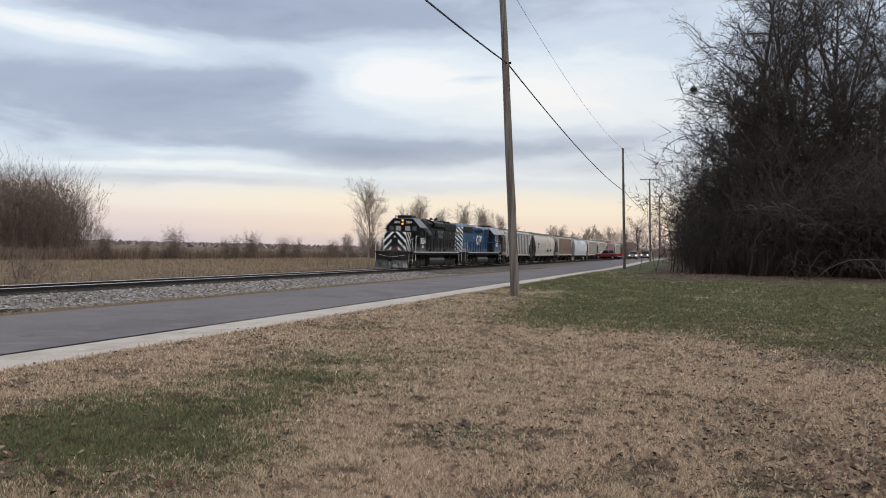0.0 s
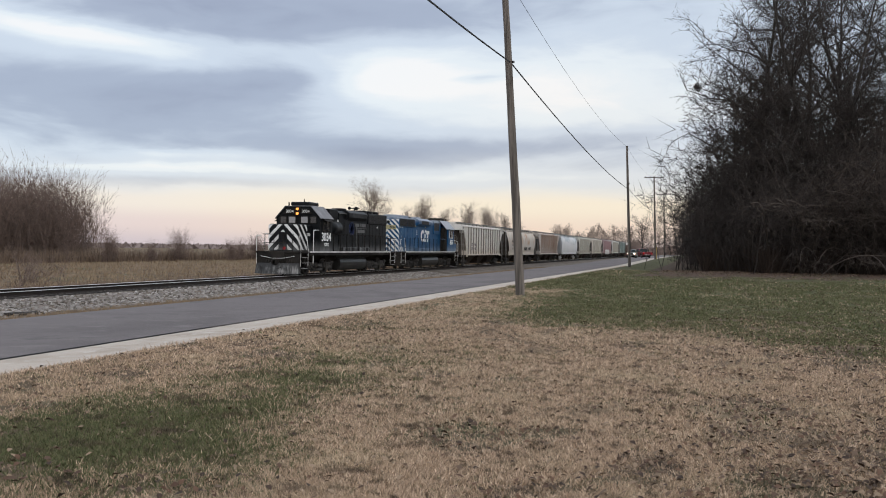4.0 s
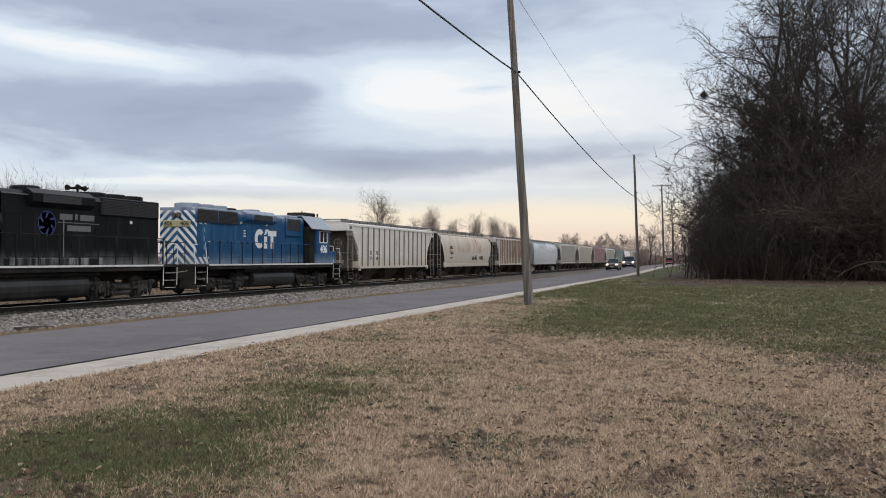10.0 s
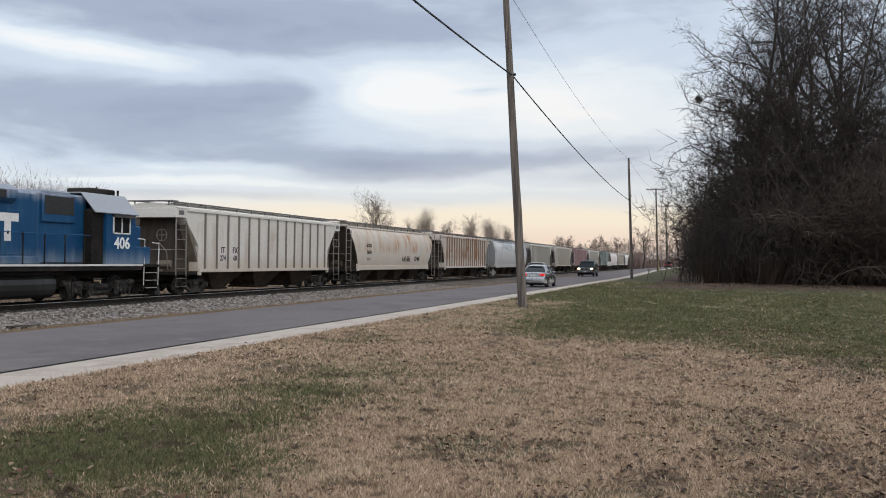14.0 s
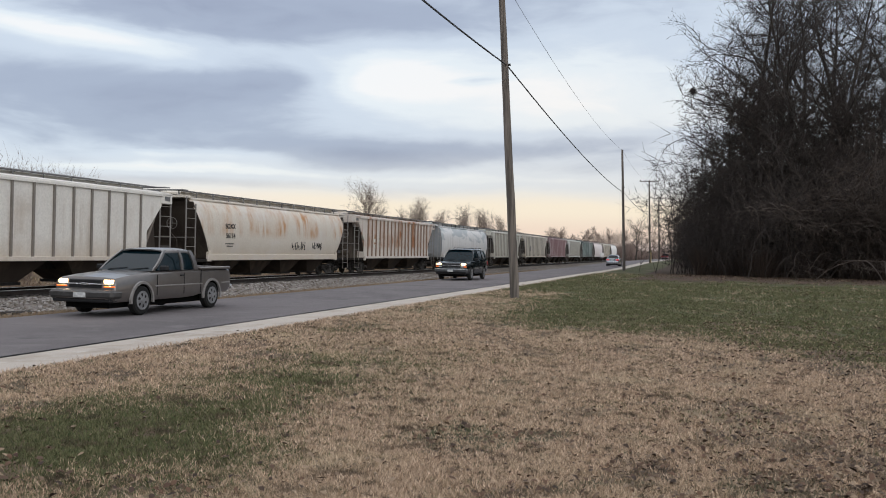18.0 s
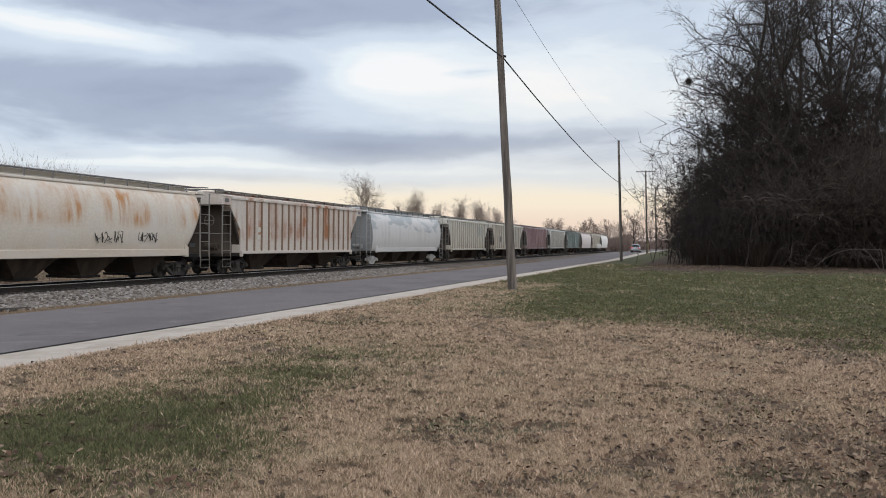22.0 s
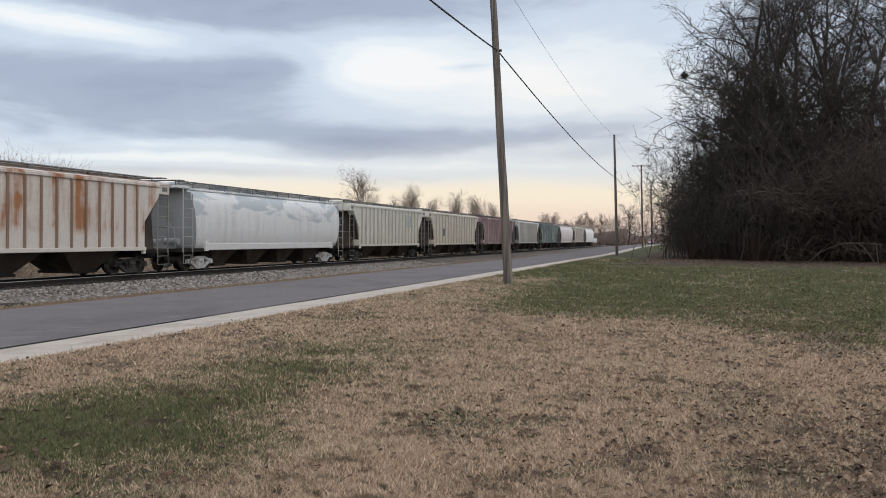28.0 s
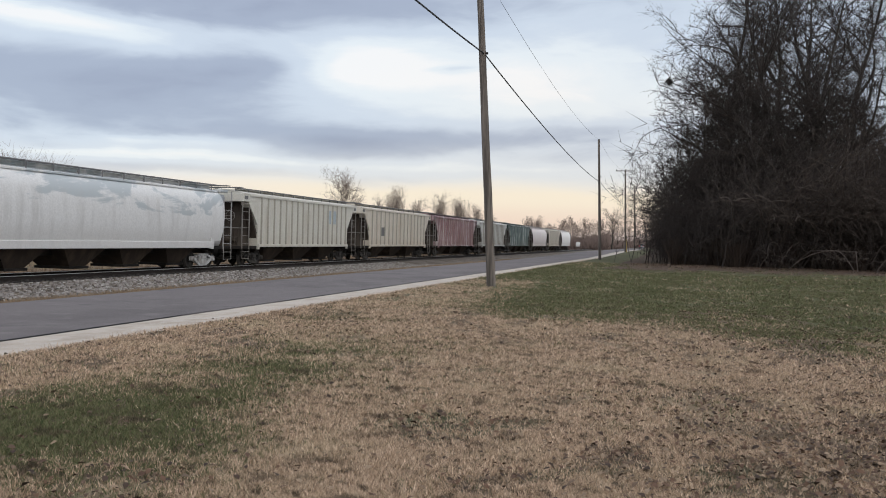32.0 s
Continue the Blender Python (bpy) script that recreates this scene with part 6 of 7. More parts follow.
red_paint = car_body_paint("dark_red_truck_paint", (0.16, 0.012, 0.02), 0.3)
red_truck = vehicle(
    "pickup_truck", "dark red pickup truck turning onto the road far away", "pickup truck", red_paint,
    [(-2.6, 0.76, 0.5, 0.9, 0.08), (-2.5, 0.92, 0.42, 1.0, 0.1), (-1.0, 0.95, 0.4, 1.12, 0.1), (0.3, 0.96, 0.4, 1.14, 0.05), (2.5, 0.95, 0.46, 1.14, 0.05), (2.64, 0.92, 0.5, 1.12, 0.06)],
    ([(0.86, -1.1, 1.1), (0.89, -0.2, 1.12), (0.88, 0.7, 1.12)], [(0.7, -0.4, 1.72), (0.73, 0.1, 1.75), (0.7, 0.55, 1.72)]),
    [(0.71, -0.45, 1.73), (0.75, 0.1, 1.76), (0.71, 0.6, 1.73)],
    [(0.87, -1.05, 1.1, 0.71, -0.4, 1.74, 0.1), (0.89, 0.62, 1.1, 0.71, 0.5, 1.74, 0.16)],
    (-1.6, 1.6), 0.38, 0.78,
    [("tail_lamp", M["tail"], "lit red tail lamp", both(0.78, 0.94, 2.55, 2.67, 0.75, 1.05, 0.02)),
     ("bed_well", M["trim"], "dark open truck bed", [("box", -0.8, 0.8, 0.95, 2.5, 1.125, 1.15)]),
     ("rear_bumper", M["chrome"], "bright rear bumper", [("box", -0.9, 0.9, 2.6, 2.78, 0.5, 0.64, 0.03)]),
     ("front_bumper", M["chrome"], "bright front bumper", [("box", -0.9, 0.9, -2.72, -2.5, 0.45, 0.65, 0.03)]),
     ("mirror", M["trim"], "", both(0.9, 1.12, -0.85, -0.72, 1.12, 1.3, 0.03))])
ROAD_TRIPS = [
    # thing, lane, turned about, (seconds, metres along the road)
    (sedan, -11.05, True, ((0, -150.0), (5.5, -69), (10, -3.2), (11, 12.4), (11.5, 20.0), (12, 27.9), (13, 43.4), (14, 58.8), (14.5, 67.5), (15.5, 84), (16.5, 98.8), (17.5, 111), (18.5, 122.3), (20, 139), (23, 176), (28, 238), (32, 290))),
    (pickup, -13.75, False, ((0, 186.0), (3, 174), (5.5, 162.5), (7, 152.8), (8, 145.4), (9, 136), (10, 124.6), (11, 112.3), (12, 99.4), (13, 85.8), (14.5, 65.6), (16.5, 39.2), (17, 32.7), (17.5, 26.3), (18, 19.8), (20, -6.4), (32, -165))),
    (suv, -13.8, False, ((0, 226.0), (3, 210), (5.5, 192), (8, 167.8), (9, 157.8), (10, 148.4), (11, 139.2), (12, 128.4), (13, 117), (14.5, 97.6), (16.5, 70.2), (17, 63.2), (18, 51), (19, 38.1), (20, 25.2), (20.5, 18.6), (22, -1.5), (32, -136))),
]

# ---------------------------------------------------------------- utility poles and wires


def pole(x, y, top, foot_r, label, arm=None, yellow=False):
    z0 = ground_z(x, y)
    root = tagged(empty("utility_pole", pose(x, y, z0)), label, "utility pole", group="poles along the road")
    tx, tz = top[0] - x, top[1] - z0
    bm = B()
    n, k = 14, 10
    rings = []
    rnd = random.Random(int(y))
    for i in range(k + 1):
        t = i / k
        r = foot_r * (1 - 0.35 * t)
        z = -0.3 + (tz + 0.3) * t
        cx = tx * max(0, z) / tz + 0.01 * rnd.uniform(-1, 1)
        rings.append([bm.verts.new((cx + r * (1 + 0.05 * noise.noise((j * 1.7, z * 0.8, y))) * math.cos(2 * math.pi * j / n), r * math.sin(2 * math.pi * j / n), z)) for j in range(n)])
    for a, b in zip(rings, rings[1:]):
        for j in range(n):
            bm.faces.new((a[j], a[(j + 1) % n], b[(j + 1) % n], b[j]))
    bm.faces.new(rings[-1])
    part("shaft", bm, M["pole"], root, smooth=True)
    if arm:
        za, half = arm
        xa = tx * (za - z0) / tz
        bm = B()
        box(bm, xa - half, xa + half, -0.06 - foot_r, 0.06 - foot_r, za - z0 - 0.06, za - z0 + 0.06, 0.01)
        part("crossarm", bm, M["pole"], root, "wooden crossarm")
        for d in (-half + 0.12, -half * 0.4, half * 0.4, half - 0.12):
            bm = B()
            lathe(bm, [(0.03, za - z0 + 0.05), (0.06, za - z0 + 0.1), (0.04, za - z0 + 0.16), (0.055, za - z0 + 0.2), (0.02, za - z0 + 0.24)], 8, "z", (xa + d, -foot_r, 0))
            part("insulator", bm, M["decal_grey"], root)
        bm = B()
        for s in (-1, 1):
            tube(bm, (xa + s * half * 0.6, -foot_r, za - z0 - 0.05), (xa, -foot_r * 0.9, za - z0 - 0.7), 0.02, n=5)
        part("arm_brace", bm, M["under"], root)
    if yellow:
        bm = B()
        tube(bm, (foot_r + 0.02, -0.05, 0.0), (foot_r * 0.9 + tx * 0.2, -0.05, 2.6), 0.05, n=8)
        part("cable_guard", bm, material("dull_yellow_guard", (0.42, 0.30, 0.07), 0.6), root, "dull yellow plastic cable guard")
    bm = B()
    zc = 8.1 - z0
    box(bm, tx * zc / tz + foot_r * 0.6, tx * zc / tz + foot_r * 0.6 + 0.11, -0.03, 0.03, zc - 0.03, zc + 0.05, 0.01)
    part("cable_clamp", bm, M["under"], root)
    return root


pole(-6.20, 30.0, (-6.98, 11.5), 0.165, "tall grey weathered wooden utility pole leaning over the lawn")
pole(-7.28, 87.3, (-7.71, 11.8), 0.15, "leaning grey wooden utility pole with a flat top")
pole(-8.03, 144.6, (-8.42, 13.6), 0.16, "wooden utility pole with a crossarm and a yellow cable guard", (13.36, 1.5), True)
pole(-9.25, 202.0, (-9.6, 14.6), 0.16, "wooden utility pole with a crossarm far down the road", (14.2, 1.5))
pole(-5.6, -27.0, (-6.2, 11.5), 0.16, "grey wooden utility pole behind the lawn")


def wire(name, spans, r, label):
    bm = B()
    for (a, b, sag) in spans:
        a, b = Vector(a), Vector(b)
        pts = []
        for i in range(25):
            t = i / 24
            p = a.lerp(b, t)
            p.z -= sag * 4 * t * (1 - t)
            pts.append(p)
        rod(bm, pts, r, 5)
    return tagged(link(name, bm, M["cable"]), label, "cable", group="wires between the poles")


wire("telephone_cable", [((-6.1, -27, 8.4), (-6.68, 30, 8.10), 0.95), ((-6.68, 30, 8.10), (-7.5, 87.3, 7.6), 0.45), ((-7.5, 87.3, 7.63), (-8.2, 144.6, 7.9), 0.35), ((-8.2, 144.6, 7.9), (-9.4, 202, 8.4), 0.4)],
     0.026, "thick black cable slung between leaning wooden poles")
wire("power_wire", [((-6.2, -27, 11.3), (-7.0, 30, 11.3), 0.6), ((-7.0, 30, 11.3), (-7.7, 87.3, 11.75), 0.75), ((-7.7, 87.3, 11.75), (-8.4, 144.6, 13.4), 0.7)],
     0.008, "thin black wire slung between the pole tops")
wire("power_wire", [((-9.8, 144.6, 13.6), (-11.0, 202, 14.4), 0.6), ((-11.0, 202, 14.4), (-12.5, 262, 14.8), 0.6)], 0.011, "thin black wire between far crossarms")
wire("power_wire", [((-7.0, 144.6, 13.6), (-8.2, 202, 14.4), 0.6), ((-8.2, 202, 14.4), (-9.7, 262, 14.8), 0.6)], 0.011, "thin black wire between far crossarms")


def white_sign(x, y):
    root = tagged(empty("trackside_sign", pose(x, y, ground_z(x, y))), "small white board on a post beside the track", "sign")
    bm = B()
    tube(bm, (0, 0, -0.2), (0, 0, 1.3), 0.05, n=8)
    part("post", bm, M["pole"], root)
    bm = B()
    box(bm, -0.45, 0.45, -0.1, 0.1, 1.2, 2.2, 0.02)
    part("board", bm, P["chalk"], root, "white board")


white_sign(-22.0, 203.0)

# ---------------------------------------------------------------- bare trees, brush and grass


def spikes(name, segs, mat, parent=None, stout=1.15):
    """Many fine twigs in one mesh, each a three-sided spike."""
    s = np.asarray(segs, dtype=np.float64)
    p0, p1, r0 = s[:, 0:3], s[:, 3:6], s[:, 6] * stout
    d = p1 - p0
    d /= np.maximum(1e-9, np.linalg.norm(d, axis=1))[:, None]
    ref = np.where(np.abs(d[:, 2:3]) > 0.9, [[1.0, 0, 0]], [[0, 0, 1.0]])
    u = np.cross(d, ref)
    u /= np.linalg.norm(u, axis=1)[:, None]
    v = np.cross(d, u)
    a = np.arange(3) * 2 * np.pi / 3
    ring = np.cos(a)[None, :, None] * u[:, None, :] + np.sin(a)[None, :, None] * v[:, None, :]
    verts = np.concatenate([p0[:, None] + ring * r0[:, None, None], p1[:, None]], axis=1).reshape(-1, 3)
    tri = np.array([(0, 1, 3), (1, 2, 3), (2, 0, 3)])
    faces = (np.arange(len(s)) * 4)[:, None, None] + tri[None]
    return from_arrays(name, verts, faces.reshape(-1, 3), mat, parent)


def sticks(name, segs, n, mat, parent=None):
    """Many tapered sticks in one mesh. segs: rows of two ends and two radii."""
    s = np.asarray(segs, dtype=np.float64)
    p0, p1, r0, r1 = s[:, 0:3], s[:, 3:6], s[:, 6], s[:, 7]
    d = p1 - p0
    d /= np.maximum(1e-9, np.linalg.norm(d, axis=1))[:, None]
    ref = np.where(np.abs(d[:, 2:3]) > 0.9, [[1.0, 0, 0]], [[0, 0, 1.0]])
    u = np.cross(d, ref)
    u /= np.linalg.norm(u, axis=1)[:, None]
    v = np.cross(d, u)
    a = np.arange(n) * 2 * np.pi / n
    ring = np.cos(a)[None, :, None] * u[:, None, :] + np.sin(a)[None, :, None] * v[:, None, :]
    verts = np.concatenate([p0[:, None] + ring * r0[:, None, None], p1[:, None] + ring * r1[:, None, None]], axis=1).reshape(-1, 3)
    i = np.arange(n)
    quad = np.stack([i, (i + 1) % n, n + (i + 1) % n, n + i], axis=1)
    faces = (np.arange(len(s)) * 2 * n)[:, None, None] + quad[None]
    return from_arrays(name, verts, faces.reshape(-1, 4), mat, parent)


def bend(rng, d, amount, up):
    d = d + rng.normal(0, amount, 3) + np.array([0, 0, up])
    return d / np.linalg.norm(d)


def limb(rng, p, d, length, r, steps, wander, up, taper=0.35):
    """A wandering limb: its segments and the points and directions along it."""
    out, pts = [], []
    step = length / steps
    for k in range(steps):
        d = bend(rng, d, wander, up)
        q = p + d * step
        ra, rb = r * (1 - (1 - taper) * k / steps), r * (1 - (1 - taper) * (k + 1) / steps)
        out.append((*p, *q, ra, rb))
        pts.append((q, d, rb))
        p = q
    return out, pts


def side_dir(rng, d, lo, hi):
    """A direction that leaves d at an angle between lo and hi degrees."""
    ref = rng.normal(0, 1, 3)
    n = np.cross(d, ref)
    n /= np.linalg.norm(n)
    a = math.radians(rng.uniform(lo, hi))
    return d * math.cos(a) + n * math.sin(a)


def tree_segments(seed, height, spread, limbs=15, first=0.16, r=0.3, up=0.03, branchlets=7, twigs=6, droop=0.0, rise_=0.0, thin=0.014, wander=0.13):
    rng = np.random.default_rng(seed)
    wood, fine = [], []
    trunk, tp = limb(rng, np.array([0, 0, -0.3]), np.array([rng.normal(0, 0.06), rng.normal(0, 0.06), 1.0]), height * 0.92, r, 12, 0.06, 0.05, 0.16)
    wood += trunk
    for k in range(limbs):
        t = first + (0.98 - first) * (k + rng.random()) / limbs
        q, d, rb = tp[min(len(tp) - 1, int(t * len(tp)))]
        az_ = rng.uniform(0, 2 * math.pi)
        lift = rng.uniform(0.25, 0.95) + 0.5 * t + rise_
        d2 = np.array([math.cos(az_), math.sin(az_), lift])
        d2 /= np.linalg.norm(d2)
        ln = min(spread * (1.15 - 0.65 * t) * rng.uniform(0.7, 1.2), spread * 0.82)
        ln *= min(1.0, 0.42 + 1.5 * t)
        seg, lp = limb(rng, q, d2, ln, max(0.03, rb * 0.6, thin * 1.6), 7, wander, up, 0.25)
        wood += seg
        for j in range(branchlets):
            q2, d3, rb2 = lp[min(6, int((0.2 + 0.8 * (j + rng.random()) / branchlets) * 7))]
            l2 = min(ln * rng.uniform(0.22, 0.48), 2.7)
            seg, bp = limb(rng, q2, side_dir(rng, d3, 25, 65), l2, max(thin, rb2 * 0.5), 4, wander + 0.03, up - droop, 0.45)
            wood += seg
            for i in range(twigs):
                q3, d4, _ = bp[min(3, int(rng.random() * 4))]
                l3 = min(l2 * rng.uniform(0.3, 0.65), 1.3)
                seg, wp = limb(rng, q3, side_dir(rng, d4, 20, 60), l3, 0.011, 2, 0.2, up - droop, 0.5)
                fine += seg
                for q4, d5, _ in wp:
                    e = q4 + side_dir(rng, d5, 25, 60) * l3 * rng.uniform(0.35, 0.8)
                    fine.append((*q4, *e, 0.008, 0.004))
    return wood, fine


def make_tree(name, label, segs, bark, twig, group, category="tree", stout=1.15):
    root = tagged(empty(name), label, category, group=group)
    if category == "tree":
        sticks("trunk", [g for g in segs[0] if g[6] >= 0.06], 5, bark, root)
        thin_ = [g for g in segs[0] if g[6] < 0.06]
        if thin_:
            sticks("branchwood", thin_, 3, bark, root)["kind"] = "stuff"
    else:
        sticks("brushwood", segs[0], 3, bark, root)["kind"] = "stuff"
    ob = spikes("crown", segs[1], twig, root, stout)
    ob["label"] = "crown of fine bare twigs"
    return root


def brush_segments(seed, height, width, stems=46, twigs=7, lean=0.30, fan=(25, 75), up=-0.06):
    rng = np.random.default_rng(seed)
    wood, fine = [], []
    for k in range(stems):
        p = np.array([rng.normal(0, width * 0.28), rng.normal(0, width * 0.22), -0.1])
        az_ = rng.uniform(0, 2 * math.pi)
        d = np.array([math.cos(az_) * lean, math.sin(az_) * lean, 1.0])
        d /= np.linalg.norm(d)
        ln = height * rng.uniform(0.45, 1.15)
        seg, lp = limb(rng, p, d, ln, rng.uniform(0.012, 0.035), 6, 0.14 if up < 0 else 0.08, up * rng.random(), 0.35)
        wood += seg
        for j in range(twigs):
            q, d2, _ = lp[int(rng.integers(0, 6))]
            l2 = ln * rng.uniform(0.15, 0.42)
            seg, bp = limb(rng, q, side_dir(rng, d2, *fan), l2, 0.011, 2, 0.22 if up < 0 else 0.1, 0.0, 0.5)
            fine += seg
            for q3, d3, _ in bp:
                for i in range(2):
                    e = q3 + side_dir(rng, d3, *fan) * l2 * rng.uniform(0.3, 0.7)
                    fine.append((*q3, *e, 0.008, 0.004))
    return wood, fine


def place(proto, x, y, turn, size, sink=0.0):
    ob = copy_thing(proto, pose(x, y, ground_z(x, y) - sink, 0, 0, turn))
    ob.scale = (size, size, size)
    return ob


# brown lightened in colour for the haze over the horizon woods
M["brown_twig"] = material("haze_paled_brown_twigs", (0.15, 0.108, 0.09), 0.95, var=0.35, scale=1.0, bump=0)
M["pale_bark"] = material("pale_grey_brown_twigs", (0.235, 0.187, 0.155), 0.95, var=0.35, scale=1.0, bump=0)
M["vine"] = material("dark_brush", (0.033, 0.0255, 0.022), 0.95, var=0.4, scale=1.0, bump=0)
rw = random.Random(5)
WOODS = "trees of the wood beside the lawn"
tall = [make_tree("tree", "tall bare deciduous tree at the edge of the wood", tree_segments(11 + k, 25 + 1.5 * k, 9.8, 24, 0.20, 0.36, 0.03, 8, 7, 0.0, 0.0, 0.034, 0.18), M["bark"], M["twig"], WOODS, "tree", 1.9) for k in range(4)]
edge = [make_tree("tree", "slender twiggy bare tree at the wood's edge", tree_segments(31 + k, 14 + k, 4.8, 30, 0.05, 0.13, 0.0, 7, 8, 0.06, 0.0, 0.028, 0.19), M["bark"], M["twig"], WOODS, "tree", 1.8) for k in range(3)]
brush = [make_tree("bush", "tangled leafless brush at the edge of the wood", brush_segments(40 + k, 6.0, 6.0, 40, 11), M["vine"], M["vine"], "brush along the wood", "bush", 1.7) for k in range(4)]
FRONT = ((6.4, 80), (8.3, 81), (9.6, 79), (12.2, 81), (15.0, 80), (18.5, 83), (22.5, 82), (5.0, 90), (8.0, 92), (11.0, 90), (14.0, 94), (17.5, 92), (5.6, 104), (9.5, 106), (7.0, 122))
for i, (x, y) in enumerate(FRONT):
    src = tall[i % 4]
    m = pose(x + rw.uniform(-0.6, 0.6), y + rw.uniform(-0.8, 0.8), ground_z(x, y), 0, 0, rw.uniform(0, 360))
    size = rw.uniform(0.9, 1.1)
    if i < 4:
        src.matrix_world, ob = m, src
    else:
        ob = copy_thing(src, m)
    ob.scale = (size, size, size)
EDGE = ((0.3, 79.5, 0.66), (1.5, 78.0, 0.86), (2.4, 81.5, 1.06), (0.5, 84.0, 0.62), (1.2, 77.0, 0.7), (3.4, 79.0, 1.2), (3.3, 78.4, 1.08), (4.2, 82.5, 1.22), (5.4, 77.6, 1.05), (7.0, 78.6, 1.15), (8.6, 77.4, 0.98), (10.4, 78.2, 1.1), (12.2, 77.6, 1.0),
        (14.0, 78.4, 1.08), (16.2, 77.8, 1.0), (1.8, 88.0, 1.0), (1.0, 96.0, 0.8), (0.6, 106.0, 0.72))
for i, (x, y, size) in enumerate(EDGE):
    src = edge[i % 3]
    m = pose(x, y, ground_z(x, y), 0, 0, rw.uniform(0, 360))
    if i < 3:
        src.matrix_world, ob = m, src
    else:
        ob = copy_thing(src, m)
    ob.scale = (size, size, size)
spots = []
for row, (y0, x0, x1, step) in enumerate(((75.0, 0.9, 22, 1.7), (77.0, 0.5, 22, 2.0), (81.0, 0.8, 22, 2.8), (86.5, 2.6, 22, 4.0), (79, 5.5, 22, 2.5), (84, 6.0, 22, 3.6), (90, 5.0, 22, 4.8))):
    x = x0
    while x < x1:
        spots.append((x + rw.uniform(-0.5, 0.5), y0 + rw.uniform(-1.0, 1.2), rw.uniform(0.75, 1.2) * (1.0 if row < 2 else 1.3 if row < 4 else 2.0)))
        x += step
for y in range(100, 200, 7):
    spots.append((0.2 + rw.uniform(-0.4, 0.6) - 0.018 * (y - 100), y, rw.uniform(0.6, 0.9)))
    spots.append((2.9 + rw.uniform(-0.6, 0.8), y + 3, rw.uniform(1.0, 1.4)))
for i, (x, y, size) in enumerate(spots):
    src = brush[i % 4]
    m = pose(x, y, ground_z(x, y), 0, 0, rw.uniform(0, 360))
    if i < 4:
        src.matrix_world, ob = m, src
    else:
        ob = copy_thing(src, m)
    ob.scale = (size, size, size * rw.uniform(0.85, 1.15))


def arching_segments(seed):
    """Long stems that rise and hang over."""
    rng = np.random.default_rng(seed)
    wood, fine = [], []
    for k_ in range(11):
        az_ = rng.uniform(math.pi * 1.15, math.pi * 1.9)
        d = np.array([math.cos(az_) * 0.55, math.sin(az_) * 0.45, 1.0])
        d /= np.linalg.norm(d)
        ln = rng.uniform(7.0, 13.5)
        seg, lp = limb(rng, np.array([rng.normal(0, 1.5), rng.normal(0.5, 0.6), 0.0]), d, ln, rng.uniform(0.04, 0.08), 9, 0.10, -0.13, 0.4)
        wood += seg
        for j in range(16):
            q, d2, _ = lp[int(rng.integers(2, 9))]
            l2 = ln * rng.uniform(0.12, 0.32)
            seg, bp = limb(rng, q, side_dir(rng, d2, 25, 75), l2, 0.018, 3, 0.2, -0.08, 0.5)
            fine += seg
            for q3, d3, _ in bp:
                e = q3 + side_dir(rng, d3, 25, 70) * l2 * rng.uniform(0.3, 0.7)
                fine.append((*q3, *e, 0.010, 0.005))
    return wood, fine


M["arch_twig"] = material("weathered_arching_stems", (0.066, 0.051, 0.043), 0.95, var=0.4, scale=1.0, bump=0)
arching = [make_tree("bush", "arching brown vine stems hanging over the wood's edge", arching_segments(200 + k), M["arch_twig"], M["arch_twig"], "brush along the wood", "bush", 1.5) for k in range(3)]
for i in range(15):
    x, y = 7.6 + 1.0 * i, 74.3 + rw.uniform(-0.4, 1.2)
    m = pose(x, y, ground_z(x, y), 0, 0, rw.uniform(15, 55) if i < 5 else rw.uniform(-30, 35))
    if i < 3:
        arching[i].matrix_world = m
    else:
        copy_thing(arching[i % 3], m)


def bird_nest(x, y, z):
    rng = np.random.default_rng(77)
    segs = []
    for k_ in range(160):
        a, b = rng.normal(0, 0.16, 3), rng.normal(0, 0.16, 3)
        segs.append((*(a + (x, y, z)), *(b + (x, y, z)), 0.014, 0.01))
    fork = ((6.0, 80.0, 11.0), (3.6, 79.7, 13.4), (1.2, 79.3, 14.9), (x, y, z))
    for k_, (a, b) in enumerate(zip(fork, fork[1:])):
        segs.append((*a, *b, 0.09 - 0.02 * k_, 0.07 - 0.02 * k_))
    tagged(sticks("squirrel_nest", segs, 4, M["vine"]), "dark ball of twigs and leaves on a bare forked branch", "nest")


bird_nest(-1.05, 79.0, 15.8)

# trees and brush beyond the track
M["willow_twig"] = material("reddish_willow_twigs", (0.138, 0.096, 0.078), 0.95, var=0.45, scale=0.4, bump=0)
FARSIDE = "scattered trees beyond the railway"
slim = [make_tree("tree", "slender bare tree beyond the railway embankment", tree_segments(70 + k, 8.0, 4.3, 30, 0.16, 0.12, 0.10, 7, 7, 0.0, 1.7, 0.016), M["pale_bark"], M["pale_bark"], FARSIDE, "tree", 1.15) for k in range(3)]
willow = [make_tree("bush", "reddish-brown willow thicket beyond the field", brush_segments(90 + k, 7.8, 5.0, 72, 14, 0.12, (14, 40), 0.05), M["willow_twig"], M["willow_twig"], "willow thicket", "bush", 2.0) for k in range(3)]
i = 0
for x, y, size in ((-34.0, 87.0, 1.0), (-40.5, 124, 1.0), (-43.5, 127, 0.85), (-46, 152, 1.0), (-42, 130, 0.9), (-44, 160, 1.1), (-48, 176, 1.0), (-45, 180, 1.1), (-46, 190, 1.15), (-44, 196, 1.1), (-50, 210, 0.9), (-45, 214, 0.9),
                   (-39.5, 99, 0.42), (-43, 103, 0.4), (-80, 92, 0.95), (-84, 93, 1.0), (-88, 91, 1.0), (-93, 90, 1.02)):
    src = slim[i % 3]
